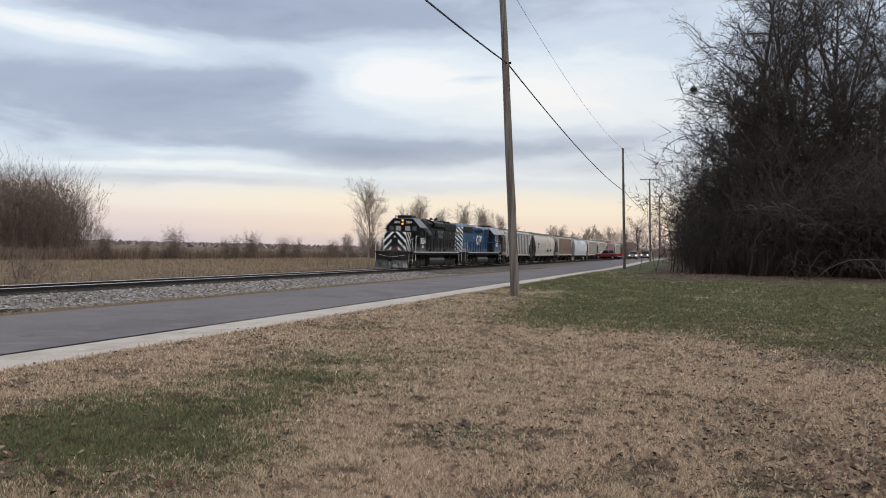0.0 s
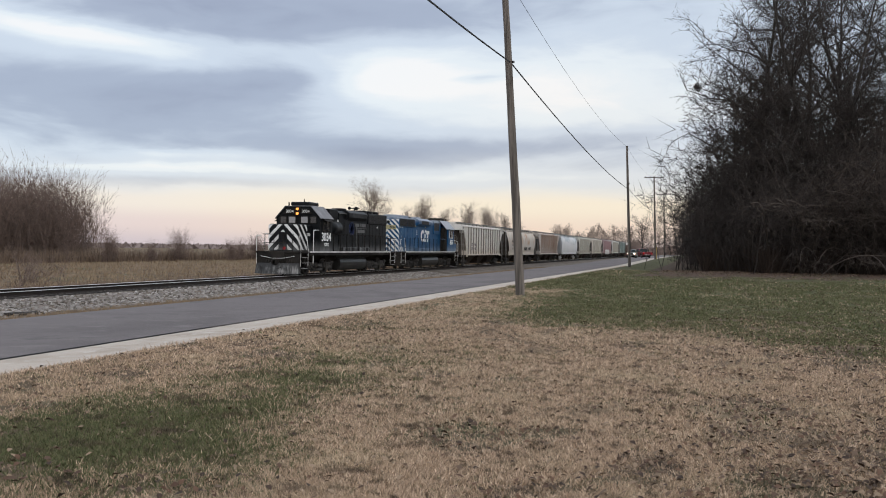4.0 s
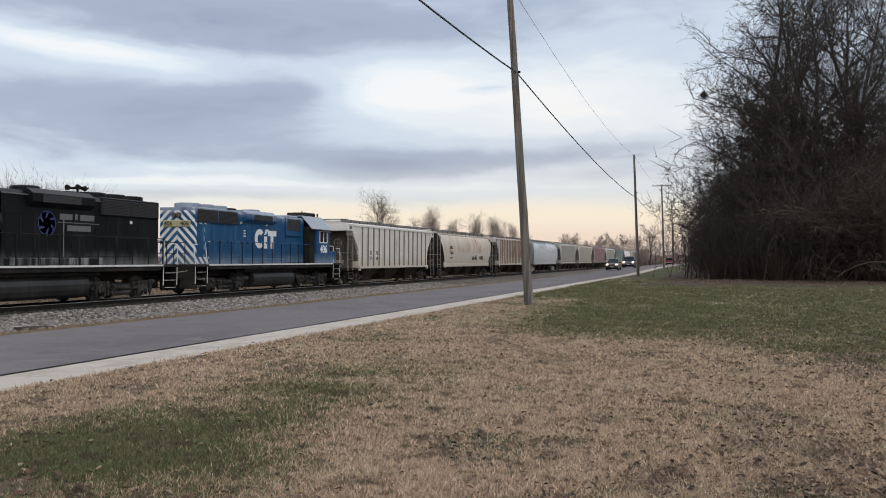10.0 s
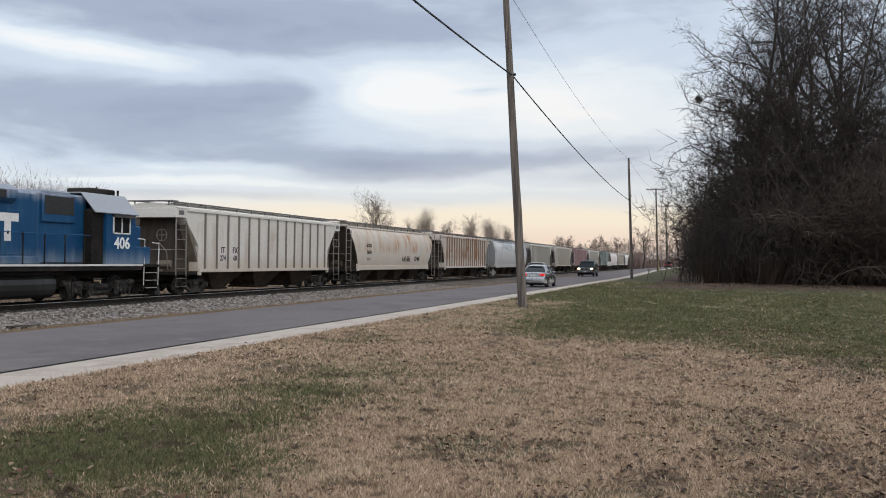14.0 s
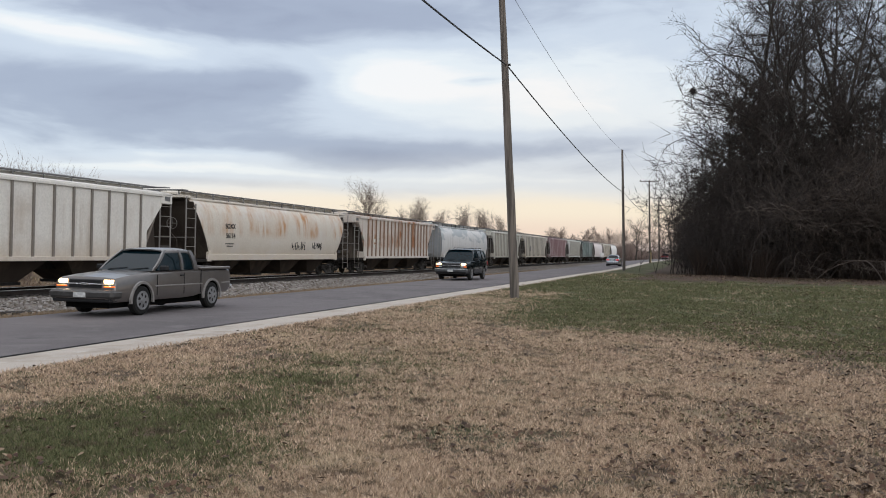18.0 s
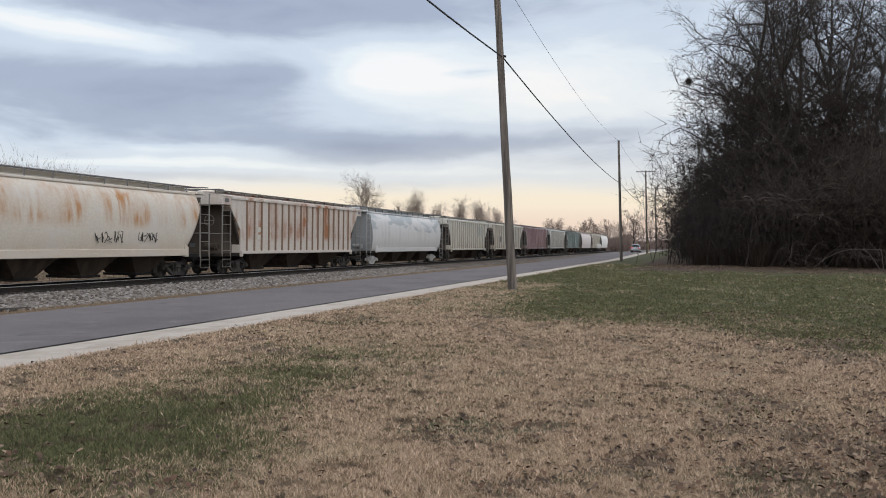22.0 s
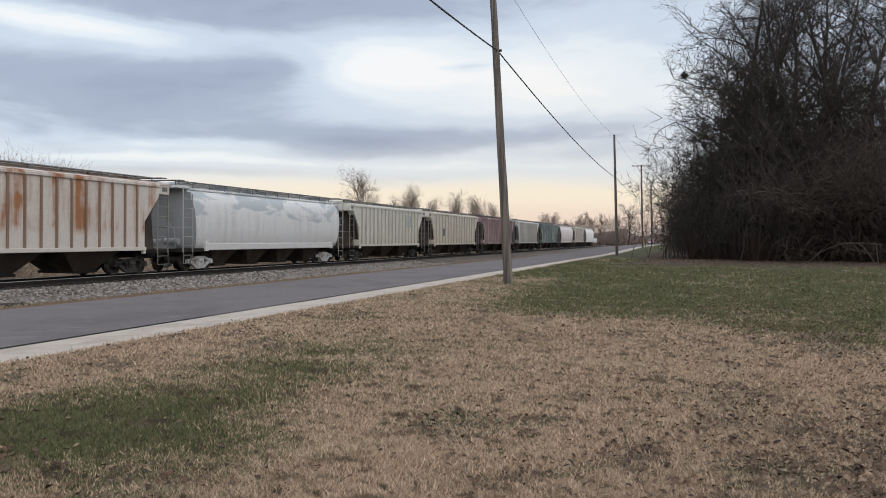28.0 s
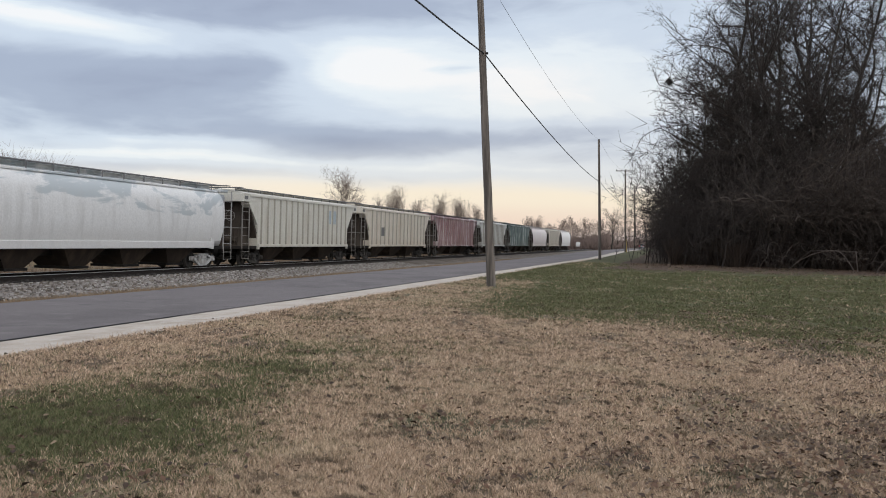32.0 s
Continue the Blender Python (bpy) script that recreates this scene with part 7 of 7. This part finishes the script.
    m = pose(x, y, ground_z(x, y), 0, 0, rw.uniform(0, 360))
    if i < 3:
        src.matrix_world, ob = m, src
    else:
        ob = copy_thing(src, m)
    ob.scale = (size, size, size)
    i += 1
i = 0
left = [(-76.5 - 2.2 * a + rw.uniform(-1, 1), 91 - 1.1 * a + rw.uniform(-2, 2), rw.uniform(0.86, 1.08)) for a in range(14)]
left += [(-80 - 2.4 * a + rw.uniform(-1, 1), 99 + rw.uniform(-2, 2), rw.uniform(0.9, 1.12)) for a in range(11)]
left += [(-70.5 + 0.02 * (96 + 7 * a) + rw.uniform(-2, 2), 92 + 7 * a + rw.uniform(-2, 2), rw.uniform(0.24, 0.44)) for a in range(14)]
for x, y, size in left:
    src = willow[i % 3]
    m = pose(x, y, ground_z(x, y), 0, 0, rw.uniform(0, 360))
    if i < 3:
        src.matrix_world, ob = m, src
    else:
        ob = copy_thing(src, m)
    ob.scale = (size, size, size)
    i += 1


for x, y, seed in ((-35.4, 39.2, 1), (-37.5, 43.0, 2), (-44.5, 101.5, 3)):
    ob = make_tree("bush", "thin leafless shrub beyond the railway embankment", brush_segments(300 + seed, 2.3, 2.2, 13, 7, 0.5), M["brown_twig"], M["brown_twig"], "shrubs by the railway", "bush")
    ob.matrix_world = pose(x, y, ground_z(x, y))


def blades(name, xyz, height, width, lean, seed, mat, label, category):
    """Upright grass blades or stalks: one bent triangle pair each."""
    rng = np.random.default_rng(seed)
    n = len(xyz)
    a = rng.uniform(0, 2 * np.pi, n)
    h = height * rng.uniform(0.35, 1.35, n)
    w_ = width * rng.uniform(0.6, 1.3, n)
    side = np.stack([np.cos(a), np.sin(a), np.zeros(n)], 1) * w_[:, None] / 2
    b = rng.uniform(0, 2 * np.pi, n)
    tip = np.stack([np.cos(b), np.sin(b), np.zeros(n)], 1) * (h * lean * rng.uniform(0.2, 1.4, n))[:, None]
    tip[:, 2] = h
    v = np.stack([xyz - side, xyz + side, xyz + tip], 1).reshape(-1, 3)
    f = np.arange(3 * n).reshape(-1, 3)
    ob = from_arrays(name, v, f, mat)
    return tagged(ob, label, category, kind="stuff")


def leaf_material(name, colors, rough=0.9, patchy=0.0, bleach=0.55):
    """Blades or leaves that differ one from the next."""
    m = bpy.data.materials.new(name)
    m.use_nodes = True
    n = Nodes(m.node_tree)
    b = m.node_tree.nodes["Principled BSDF"]
    r = n.add("ShaderNodeNewGeometry").outputs["Random Per Island"]
    col = n.ramp(r, [(i / (len(colors) - 1), c) for i, c in enumerate(colors)], "LINEAR")
    if patchy:
        c = n.add("ShaderNodeTexCoord").outputs["Object"]
        f = n.math("MULTIPLY", n.ramp(n.noise(c, 1.9, 7, 0.72, 0.6), [(0.385, 1.0), (0.435, 0.0)]), patchy * 0.9)
        col = n.mix(f, col, (0.085, 0.060, 0.044))
        f = n.math("MULTIPLY", n.ramp(n.noise(c, 5.0, 5, 0.72, 0.4), [(0.385, 1.0), (0.44, 0.0)]), patchy)
        col = n.mix(f, col, (0.055, 0.040, 0.029))
        col = n.mix(n.math("MULTIPLY", n.ramp(n.noise(c, 0.6, 5, 0.6), [(0.5, 0.0), (0.72, 1.0)]), bleach), col, (0.56, 0.45, 0.31))
    n.t.links.new(col, b.inputs["Base Color"])
    b.inputs["Roughness"].default_value = rough
    b.inputs["Specular IOR Level"].default_value = 0.2
    return m


M["straw"] = leaf_material("dormant_straw_grass", [(0.115, 0.078, 0.054), (0.55, 0.405, 0.285), (0.25, 0.173, 0.12), (0.78, 0.60, 0.45), (0.38, 0.277, 0.187), (0.66, 0.50, 0.362)], 0.9, 0.85)
M["green_grass"] = leaf_material("dull_green_grass", [(0.048, 0.064, 0.026), (0.098, 0.116, 0.050), (0.19, 0.175, 0.095), (0.06, 0.084, 0.034), (0.21, 0.18, 0.105)], 0.9, 0.7, 0.12)
M["stubble"] = leaf_material("pale_corn_stubble", [(0.10, 0.068, 0.044), (0.27, 0.195, 0.125), (0.17, 0.12, 0.078), (0.38, 0.29, 0.19)])
M["weeds"] = leaf_material("dry_brown_weeds", [(0.16, 0.11, 0.07), (0.24, 0.17, 0.105), (0.30, 0.22, 0.14), (0.12, 0.08, 0.055)])
M["dark_weeds"] = leaf_material("purplish_brown_weeds", [(0.075, 0.052, 0.043), (0.12, 0.082, 0.062), (0.16, 0.115, 0.08), (0.055, 0.04, 0.035)])
M["dead_leaf"] = leaf_material("fallen_oak_leaves", [(0.05, 0.03, 0.022), (0.12, 0.07, 0.046), (0.085, 0.055, 0.04), (0.26, 0.19, 0.13), (0.04, 0.028, 0.022), (0.06, 0.04, 0.03)])


# distance haze is mixed into the hedge's mauve
M["far_haze"] = leaf_material("hazed_mauve_far_hedge", [(0.17, 0.135, 0.13), (0.22, 0.175, 0.165), (0.27, 0.22, 0.20)])
M["tan_weeds"] = leaf_material("tan_brown_weeds", [(0.10, 0.07, 0.054), (0.16, 0.115, 0.085), (0.21, 0.155, 0.112), (0.075, 0.053, 0.043)])


def green_at(x, y):
    """Green lies round the near road side and in the belt before the wood."""
    g = 0.30 * noise.noise((x * 0.33, y * 0.28, 1.0)) + 0.22 * noise.noise((x * 1.1, y * 0.9, 7.0))
    g += 0.72 * math.exp(-((x + 4.9) / 1.35) ** 2 - ((y - 5.9) / 2.3) ** 2)
    g += 0.28 * math.exp(-((x + 5.2) / 2.2) ** 2 - ((y - 12.0) / 3.5) ** 2)
    g -= 0.2 * smooth_step(52, 68, y + 3 * noise.noise((x * 0.2, y * 0.1, 5.0)))
    g += 0.80 * smooth_step(14.0, 21.0, y + 0.2 * x + 4.0 * noise.noise((x * 0.25, y * 0.2, 9.0))) * max(smooth_step(-7, -3.5, x), smooth_step(28, 40, y))
    return g


def y_thin(x, y):
    """The grass thins out under the trees."""
    return 0.97 * smooth_step(45, 61, y + 4.0 * noise.noise((x * 0.25, y * 0.25, 6.0))) * smooth_step(-6, -3.5, x)


def lawn():
    rng = np.random.default_rng(21)
    straw, green = [], []
    want = 640000
    n = 0
    while n < want:
        # density falls off with distance from the eye
        d = 4.7 * (72 / 4.7) ** rng.random(1500) ** 1.1
        th = np.radians(16.2) + np.radians(rng.uniform(-29, 29, 1500))
        for r_, t_ in zip(d, th):
            cx, cy = -r_ * math.sin(t_), r_ * math.cos(t_)
            if cx < KERB + 0.02 or cy > 75:
                continue
            bare = noise.noise((cx * 1.3, cy * 0.9, 12.0)) + 0.6 * noise.noise((cx * 0.4, cy * 0.3, 3.0))
            g = green_at(cx, cy)
            if bare + 0.28 * smooth_step(-3.0, 2.5, cx) - 0.5 * max(0, g) > 0.24 and rng.random() < 0.7:
                continue
            if y_thin(cx, cy) > rng.random():
                continue
            tuft = green if g + rng.normal(0, 0.16 if cy < 18 else 0.26) > 0.34 else straw
            z = ground_z(cx, cy)
            # a tuft of blades that stand together
            for ox, oy in rng.normal(0, 0.011 + 0.0028 * r_, (6, 2)):
                tuft.append((cx + ox, cy + oy, z, r_))
            n += 6
    for name, pts, mat, lab in (("straw_grass", straw, M["straw"], "dormant straw-coloured lawn grass"), ("green_grass", green, M["green_grass"], "patches of dull green lawn grass")):
        a = np.array(pts)
        blades(name, a[:, :3], 0.028 + 0.0006 * a[:, 3], 0.0018 + 0.0009 * a[:, 3], 0.9, len(a), mat, lab, "grass")


lawn()


def fallen_leaves():
    rng = np.random.default_rng(31)
    v, f = [], []
    k = 0
    while k < 20500:
        r_ = 4.8 * (74 / 4.8) ** (rng.random() ** 0.9)
        th = math.radians(16.2 + rng.uniform(-29, 29))
        x, y = -r_ * math.sin(th), r_ * math.cos(th)
        if k > 11500:
            # drifts at the foot of the wood
            x, y = rng.uniform(-3.5, 22), 75 - abs(rng.normal(0, 6.0))
            r_ = 74
        if x < KERB or y > 75:
            continue
        bare = noise.noise((x * 1.3, y * 0.9, 12.0)) + 0.6 * noise.noise((x * 0.4, y * 0.3, 3.0))
        dens = 0.05 + (0.22 + 0.5 * smooth_step(-3, 0, x)) * smooth_step(0.1, 0.4, bare) + 0.40 * smooth_step(-2.5, 3, x) + 0.7 * smooth_step(46, 62, y) + 0.3 * math.exp(-((y - 17) / 4) ** 2) + 0.7 * math.exp(-((x - 1.6) / 1.3) ** 2 - ((y - 7.0) / 2.4) ** 2)
        if rng.random() > dens:
            continue
        z = ground_z(x, y) + rng.uniform(0.015, 0.05)
        s = rng.uniform(0.013, 0.036) * (1 if r_ < 12 else 1.15 if r_ < 40 else 1.7)
        a = rng.uniform(0, 2 * math.pi)
        u = np.array([math.cos(a), math.sin(a), rng.uniform(-0.5, 0.5)])
        w_ = np.array([-math.sin(a), math.cos(a), rng.uniform(-0.5, 0.5)])
        c = np.array([x, y, z])
        curl = np.array([0, 0, rng.uniform(0.1, 0.5) * s])
        base = len(v)
        for p in (c - u * s, c - u * s * 0.3 + w_ * s * 0.55 + curl, c + u * s * 0.35 + w_ * s * 0.5 + curl, c + u * s + curl * 0.4, c + u * s * 0.3 - w_ * s * 0.5 + curl, c - u * s * 0.35 - w_ * s * 0.55 + curl):
            v.append(p)
        f += [(base, base + 1, base + 5), (base + 1, base + 4, base + 5), (base + 1, base + 2, base + 4), (base + 2, base + 3, base + 4)]
        k += 1
    tagged(from_arrays("fallen_leaves", np.array(v), np.array(f), M["dead_leaf"]), "scattered dry brown leaves on the lawn", "leaves", kind="stuff")


fallen_leaves()


def weed_belts():
    rng = np.random.default_rng(41)
    pts = []
    for k in range(26000):
        y = 70 * (520 / 70) ** rng.random()
        x = -71 - rng.exponential(2.0) * (1 + y / 200) + 0.02 * (y - 100)
        pts.append((x, y, ground_z(x, y) - 0.05))
    blades("tall_weeds", np.array(pts), 1.45, 0.08, 0.25, 5, M["tan_weeds"], "belt of tall dry weeds between the fields", "weeds")
    pts = []
    for k in range(30000):
        y = 14 + 140 * rng.random() ** 1.2
        x = -29.5 - 0.76 * rng.integers(0, 54) + rng.normal(0, 0.09)
        pts.append((x, y, ground_z(x, y) - 0.02))
    blades("corn_stubble", np.array(pts), 0.34, 0.05, 0.7, 15, M["stubble"], "rows of pale cut corn stubble", "stubble")
    pts = []
    for k in range(16000):
        y = rng.uniform(12, 160)
        x = -27.6 - rng.exponential(1.5)
        pts.append((x, y, ground_z(x, y) - 0.03))
    blades("embankment_grass", np.array(pts), 0.5, 0.025, 0.6, 6, M["dark_weeds"], "dry grass beyond the railway embankment", "grass")
    pts = []
    for k in range(26000):
        y = 8 + 80 * rng.random() ** 1.3
        x = -15.05 - abs(rng.normal(0, 0.75)) - 1.2 * max(0, noise.noise((y * 0.3, 2.0, 0)))
        pts.append((x, y, ground_z(x, y) - 0.01))
    blades("verge_grass", np.array(pts), 0.12, 0.012, 0.8, 7, M["weeds"], "thin dry grass along the road edge", "grass")
    pts = []
    for k in range(7000):
        y = 4 + 90 * rng.random() ** 1.5
        x = KERB + 0.05 - abs(rng.normal(0, 0.05)) * (1 + 2.5 * max(0, noise.noise((y * 0.8, 5.0, 0))))
        pts.append((x, y, -0.02))
    blades("kerb_grass", np.array(pts), 0.07, 0.012, 0.8, 9, M["straw"], "straw grass creeping over the concrete edge", "grass")
    pts = []
    for k in range(5000):
        a = rng.uniform(-1.2, 0.35)
        r_ = rng.uniform(480, 900)
        pts.append((r_ * math.sin(a), r_ * math.cos(a), -0.8))
    blades("far_hedge", np.array(pts), 2.6, 6.0, 0.8, 8, M["far_haze"], "low far hedge line on the horizon", "hedge")


weed_belts()


def far_woods():
    """Bare woods on the horizon: upright sticks in clumps."""
    rng = np.random.default_rng(51)
    segs = []
    for a0, a1, r0, r1, h, n in ((-0.20, -0.075, 260, 330, 7.6, 5600), (-0.30, -0.2, 330, 420, 8.5, 3000), (-0.10, 0.03, 300, 380, 7.0, 3600), (-1.1, -0.55, 620, 760, 5.0, 1600)):
        for k_ in range(n):
            a, r_ = rng.uniform(a0, a1), rng.uniform(r0, r1)
            hh = h * (0.55 + 0.45 * abs(noise.noise((a * 60, 1.0, r0)))) * rng.uniform(0.5, 1.1)
            p = np.array([r_ * math.sin(a), r_ * math.cos(a), -0.8])
            for q in range(3):
                d = np.array([rng.normal(0, 0.28), rng.normal(0, 0.2), 1.0])
                b0 = p + np.array([0, 0, hh * 0.2 * q])
                e = b0 + d * hh * (1 - 0.22 * q)
                segs.append((*b0, *e, 0.15, 0.03))
    tagged(spikes("far_woods", segs, M["brown_twig"]), "bare brown woods on the horizon", "woods", kind="stuff")


far_woods()


def horizon_trees():
    """Single bare trees in the woods on the horizon, and a broad one standing free."""
    rnd = random.Random(19)
    kinds = [make_tree("tree", "bare reddish-brown tree in the woods on the horizon", tree_segments(400 + k, 8.6, 3.8, 22, 0.15, 0.14, 0.04, 6, 4, 0.0, 0.9), M["brown_twig"], M["brown_twig"], "woods on the horizon", "tree", 3.2) for k in range(3)]
    spots_ = [(-0.165 + 0.0052 * k, rnd.uniform(262, 320)) for k in range(17)] + [(-0.07 + 0.009 * k, rnd.uniform(310, 360)) for k in range(8)] + [(-0.27 + 0.018 * k, rnd.uniform(330, 380)) for k in range(5)]
    for k, (a, r_) in enumerate(spots_):
        x, y = r_ * math.sin(a), r_ * math.cos(a)
        m = pose(x, y, ground_z(x, y) - 0.2, 0, 0, rnd.uniform(0, 360))
        ob = kinds[k] if k < 3 else copy_thing(kinds[k % 3], m)
        ob.matrix_world = m
        size = rnd.uniform(0.85, 1.2)
        ob.scale = (size, size, size)
    lone = make_tree("tree", "broad bare tree standing free beyond the road's end", tree_segments(431, 10.0, 5.6, 18, 0.26, 0.24, 0.02, 6, 5, 0.0, 0.3), M["bark"], M["brown_twig"], "woods on the horizon", "tree", 3.2)
    lone.matrix_world = pose(-17.9, 252, ground_z(-17.9, 252))


horizon_trees()


def undergrowth():
    """Low dark stems that close the foot of the wood."""
    rng = np.random.default_rng(71)
    pts = []
    for k in range(26000):
        if k % 5:
            x = rng.uniform(-0.4, 25)
            y = 73.4 + abs(rng.normal(0, 1.6)) + 2.4 * noise.noise((x * 0.35, 0, 0)) + 1.2 * noise.noise((x * 1.3, 3.0, 0))
        else:
            y = 74 + 120 * rng.random() ** 1.4
            x = 1.2 - 0.02 * (y - 74) + abs(rng.normal(0, 1.4))
        pts.append((x, y, ground_z(x, y) - 0.03))
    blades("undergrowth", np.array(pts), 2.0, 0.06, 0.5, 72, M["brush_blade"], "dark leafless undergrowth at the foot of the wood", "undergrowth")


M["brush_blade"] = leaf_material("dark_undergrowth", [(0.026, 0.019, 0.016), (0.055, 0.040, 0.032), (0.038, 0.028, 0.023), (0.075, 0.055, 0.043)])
undergrowth()

# ---------------------------------------------------------------- ties and ballast


def ties():
    bm = B()
    box(bm, -1.3, 1.3, -0.115, 0.115, -0.17, 0.0, 0.012)
    me = bpy.data.meshes.new("tie")
    bm.to_mesh(me)
    bm.free()
    me.materials.append(M["tie"])
    root = tagged(empty("track_bed", pose(RAIL_X, 0, RAIL_Z - 0.17)), "dark creosoted timber ties under the rails", "railway ties", kind="structure")
    rnd = random.Random(3)
    for k in range(280):
        t = new("tie", me)
        t.parent = root
        t.location = (rnd.uniform(-0.04, 0.04), 8 + 0.54 * k, rnd.uniform(-0.01, 0.008))
        t.rotation_euler = (0, 0, rnd.uniform(-0.012, 0.012))


ties()


def stones(name, n, seed, where, size, mat, label):
    """Crushed stones: squashed eight-cornered lumps."""
    rng = np.random.default_rng(seed)
    c = where(rng, n)
    s = size * rng.uniform(0.5, 1.5, n)
    cube = np.array([(x, y, z) for z in (-1, 1) for y in (-1, 1) for x in (-1, 1)], dtype=float)
    v = cube[None] * (0.55 + 0.45 * rng.random((n, 8, 3))) * s[:, None, None] * rng.uniform(0.5, 1.0, (n, 1, 3))
    a = rng.uniform(0, 2 * np.pi, n)
    ca, sa = np.cos(a)[:, None], np.sin(a)[:, None]
    x, y = v[..., 0] * ca - v[..., 1] * sa, v[..., 0] * sa + v[..., 1] * ca
    v = np.stack([x, y, v[..., 2]], -1) + c[:, None]
    q = np.array([(0, 2, 3, 1), (4, 5, 7, 6), (0, 1, 5, 4), (1, 3, 7, 5), (3, 2, 6, 7), (2, 0, 4, 6)])
    f = (np.arange(n) * 8)[:, None, None] + q[None]
    return tagged(from_arrays(name, v.reshape(-1, 3), f.reshape(-1, 4), mat), label, "gravel", kind="stuff")


def on_ballast(rng, n):
    y = 12 + 58 * rng.random(n) ** 1.5
    x = RAIL_X + 1.75 + 4.8 * rng.beta(1.2, 2.1, n)
    return np.array([(a, b, ground_z(a, b) + 0.01) for a, b in zip(x, y)])


def between_rails(rng, n):
    y = 12 + 80 * rng.random(n) ** 1.3
    x = RAIL_X + rng.uniform(-1.5, 1.5, n)
    return np.array([(a, b, -0.365) for a, b in zip(x, y)])


M["stone"] = leaf_material("pale_crushed_limestone", [(0.07, 0.06, 0.052), (0.20, 0.18, 0.165), (0.30, 0.28, 0.265), (0.11, 0.09, 0.072), (0.42, 0.40, 0.38), (0.15, 0.115, 0.088)])
M["dark_stone"] = leaf_material("dark_ballast_stone", [(0.03, 0.027, 0.025), (0.06, 0.054, 0.05), (0.09, 0.08, 0.074)])
stones("ballast", 18000, 61, on_ballast, 0.055, M["stone"], "pale crushed limestone ballast beside the track")
stones("ballast", 5000, 62, between_rails, 0.05, M["dark_stone"], "dark ballast between the rails")
for k in range(3):
    bm = B()
    box(bm, -0.45 + 0.1 * k, 0.5, -0.07, 0.07, 0.0, 0.09, 0.02)
    old = tagged(link("discarded_tie", bm, M["tie"]), "old grey discarded tie lying in the ballast", "railway tie", group="discarded ties")
    old.matrix_world = pose(-18.9 + 0.2 * k, 20.7 - 0.1 * k, ground_z(-18.9, 20.7), 0, 0, 68 + 3 * k)


# ---------------------------------------------------------------- what moves


def motions():
    way = [(0, -30.73), (1, -25.49), (2, -20.26), (3, -15.08), (4, -9.94), (5, -4.86), (6, 0.15), (7, 5.11), (8, 10.00), (9, 14.83), (10, 19.60), (11, 24.33), (12, 29.00), (13, 33.63), (14, 38.22), (15, 42.76), (16, 47.26), (17, 51.72), (18, 56.13), (19, 60.49), (20, 64.79), (21, 69.02), (22, 73.19), (23, 77.27), (24, 81.27), (25, 85.16), (26, 88.96), (27, 92.64), (28, 96.20), (29, 99.65), (30, 102.99), (31, 106.22), (32, 109.36)]
    for ob, s, flip in train:
        walk(ob, [(t, pose(RAIL_X, s - d, RAIL_Z, 0, 0, 180 if flip else 0)) for t, d in way])
    times = [0.1 * k for k in range(321)]
    gone = np.interp(times, [t for t, d in way], [d for t, d in way])
    for ws, r, y, sign in WHEELS:
        walk(ws, [(t, pose(0, y, r, math.degrees(sign * (d - gone[0]) / r))) for t, d in zip(times, gone)])
    trips = [(ob, [(t, x, y, 180 if turn else 0) for t, y in rows]) for ob, x, turn, rows in ROAD_TRIPS]
    trips.append((red_truck, [(0, -17.5, 172, -118), (2, -14.8, 172, -122), (4, -12.4, 176, -150), (5.5, -11.4, 186, -172), (7, -11.1, 200, -180), (9, -11.1, 216, -180), (14, -11.1, 250, -180), (20, -11.1, 300, -180), (32, -11.1, 390, -180)]))
    for ob, rows in trips:
        walk(ob, [(t, pose(x, y, -0.115 + rise(-12, y), 0, 0, rz)) for t, x, y, rz in rows])
    # wheels roll as far as their vehicle goes
    fine = [k / 30 for k in range(961)]
    for ob, rows in trips:
        run = [0.0]
        for a, b in zip(rows, rows[1:]):
            run.append(run[-1] + math.hypot(b[1] - a[1], b[2] - a[2]))
        d = np.interp(fine, [r[0] for r in rows], run)
        for wh, r, x, y in CAR_WHEELS:
            if wh.parent == ob:
                walk(wh, [(t, pose(x, y, r, math.degrees(v / r))) for t, v in zip(fine, d)])


motions()
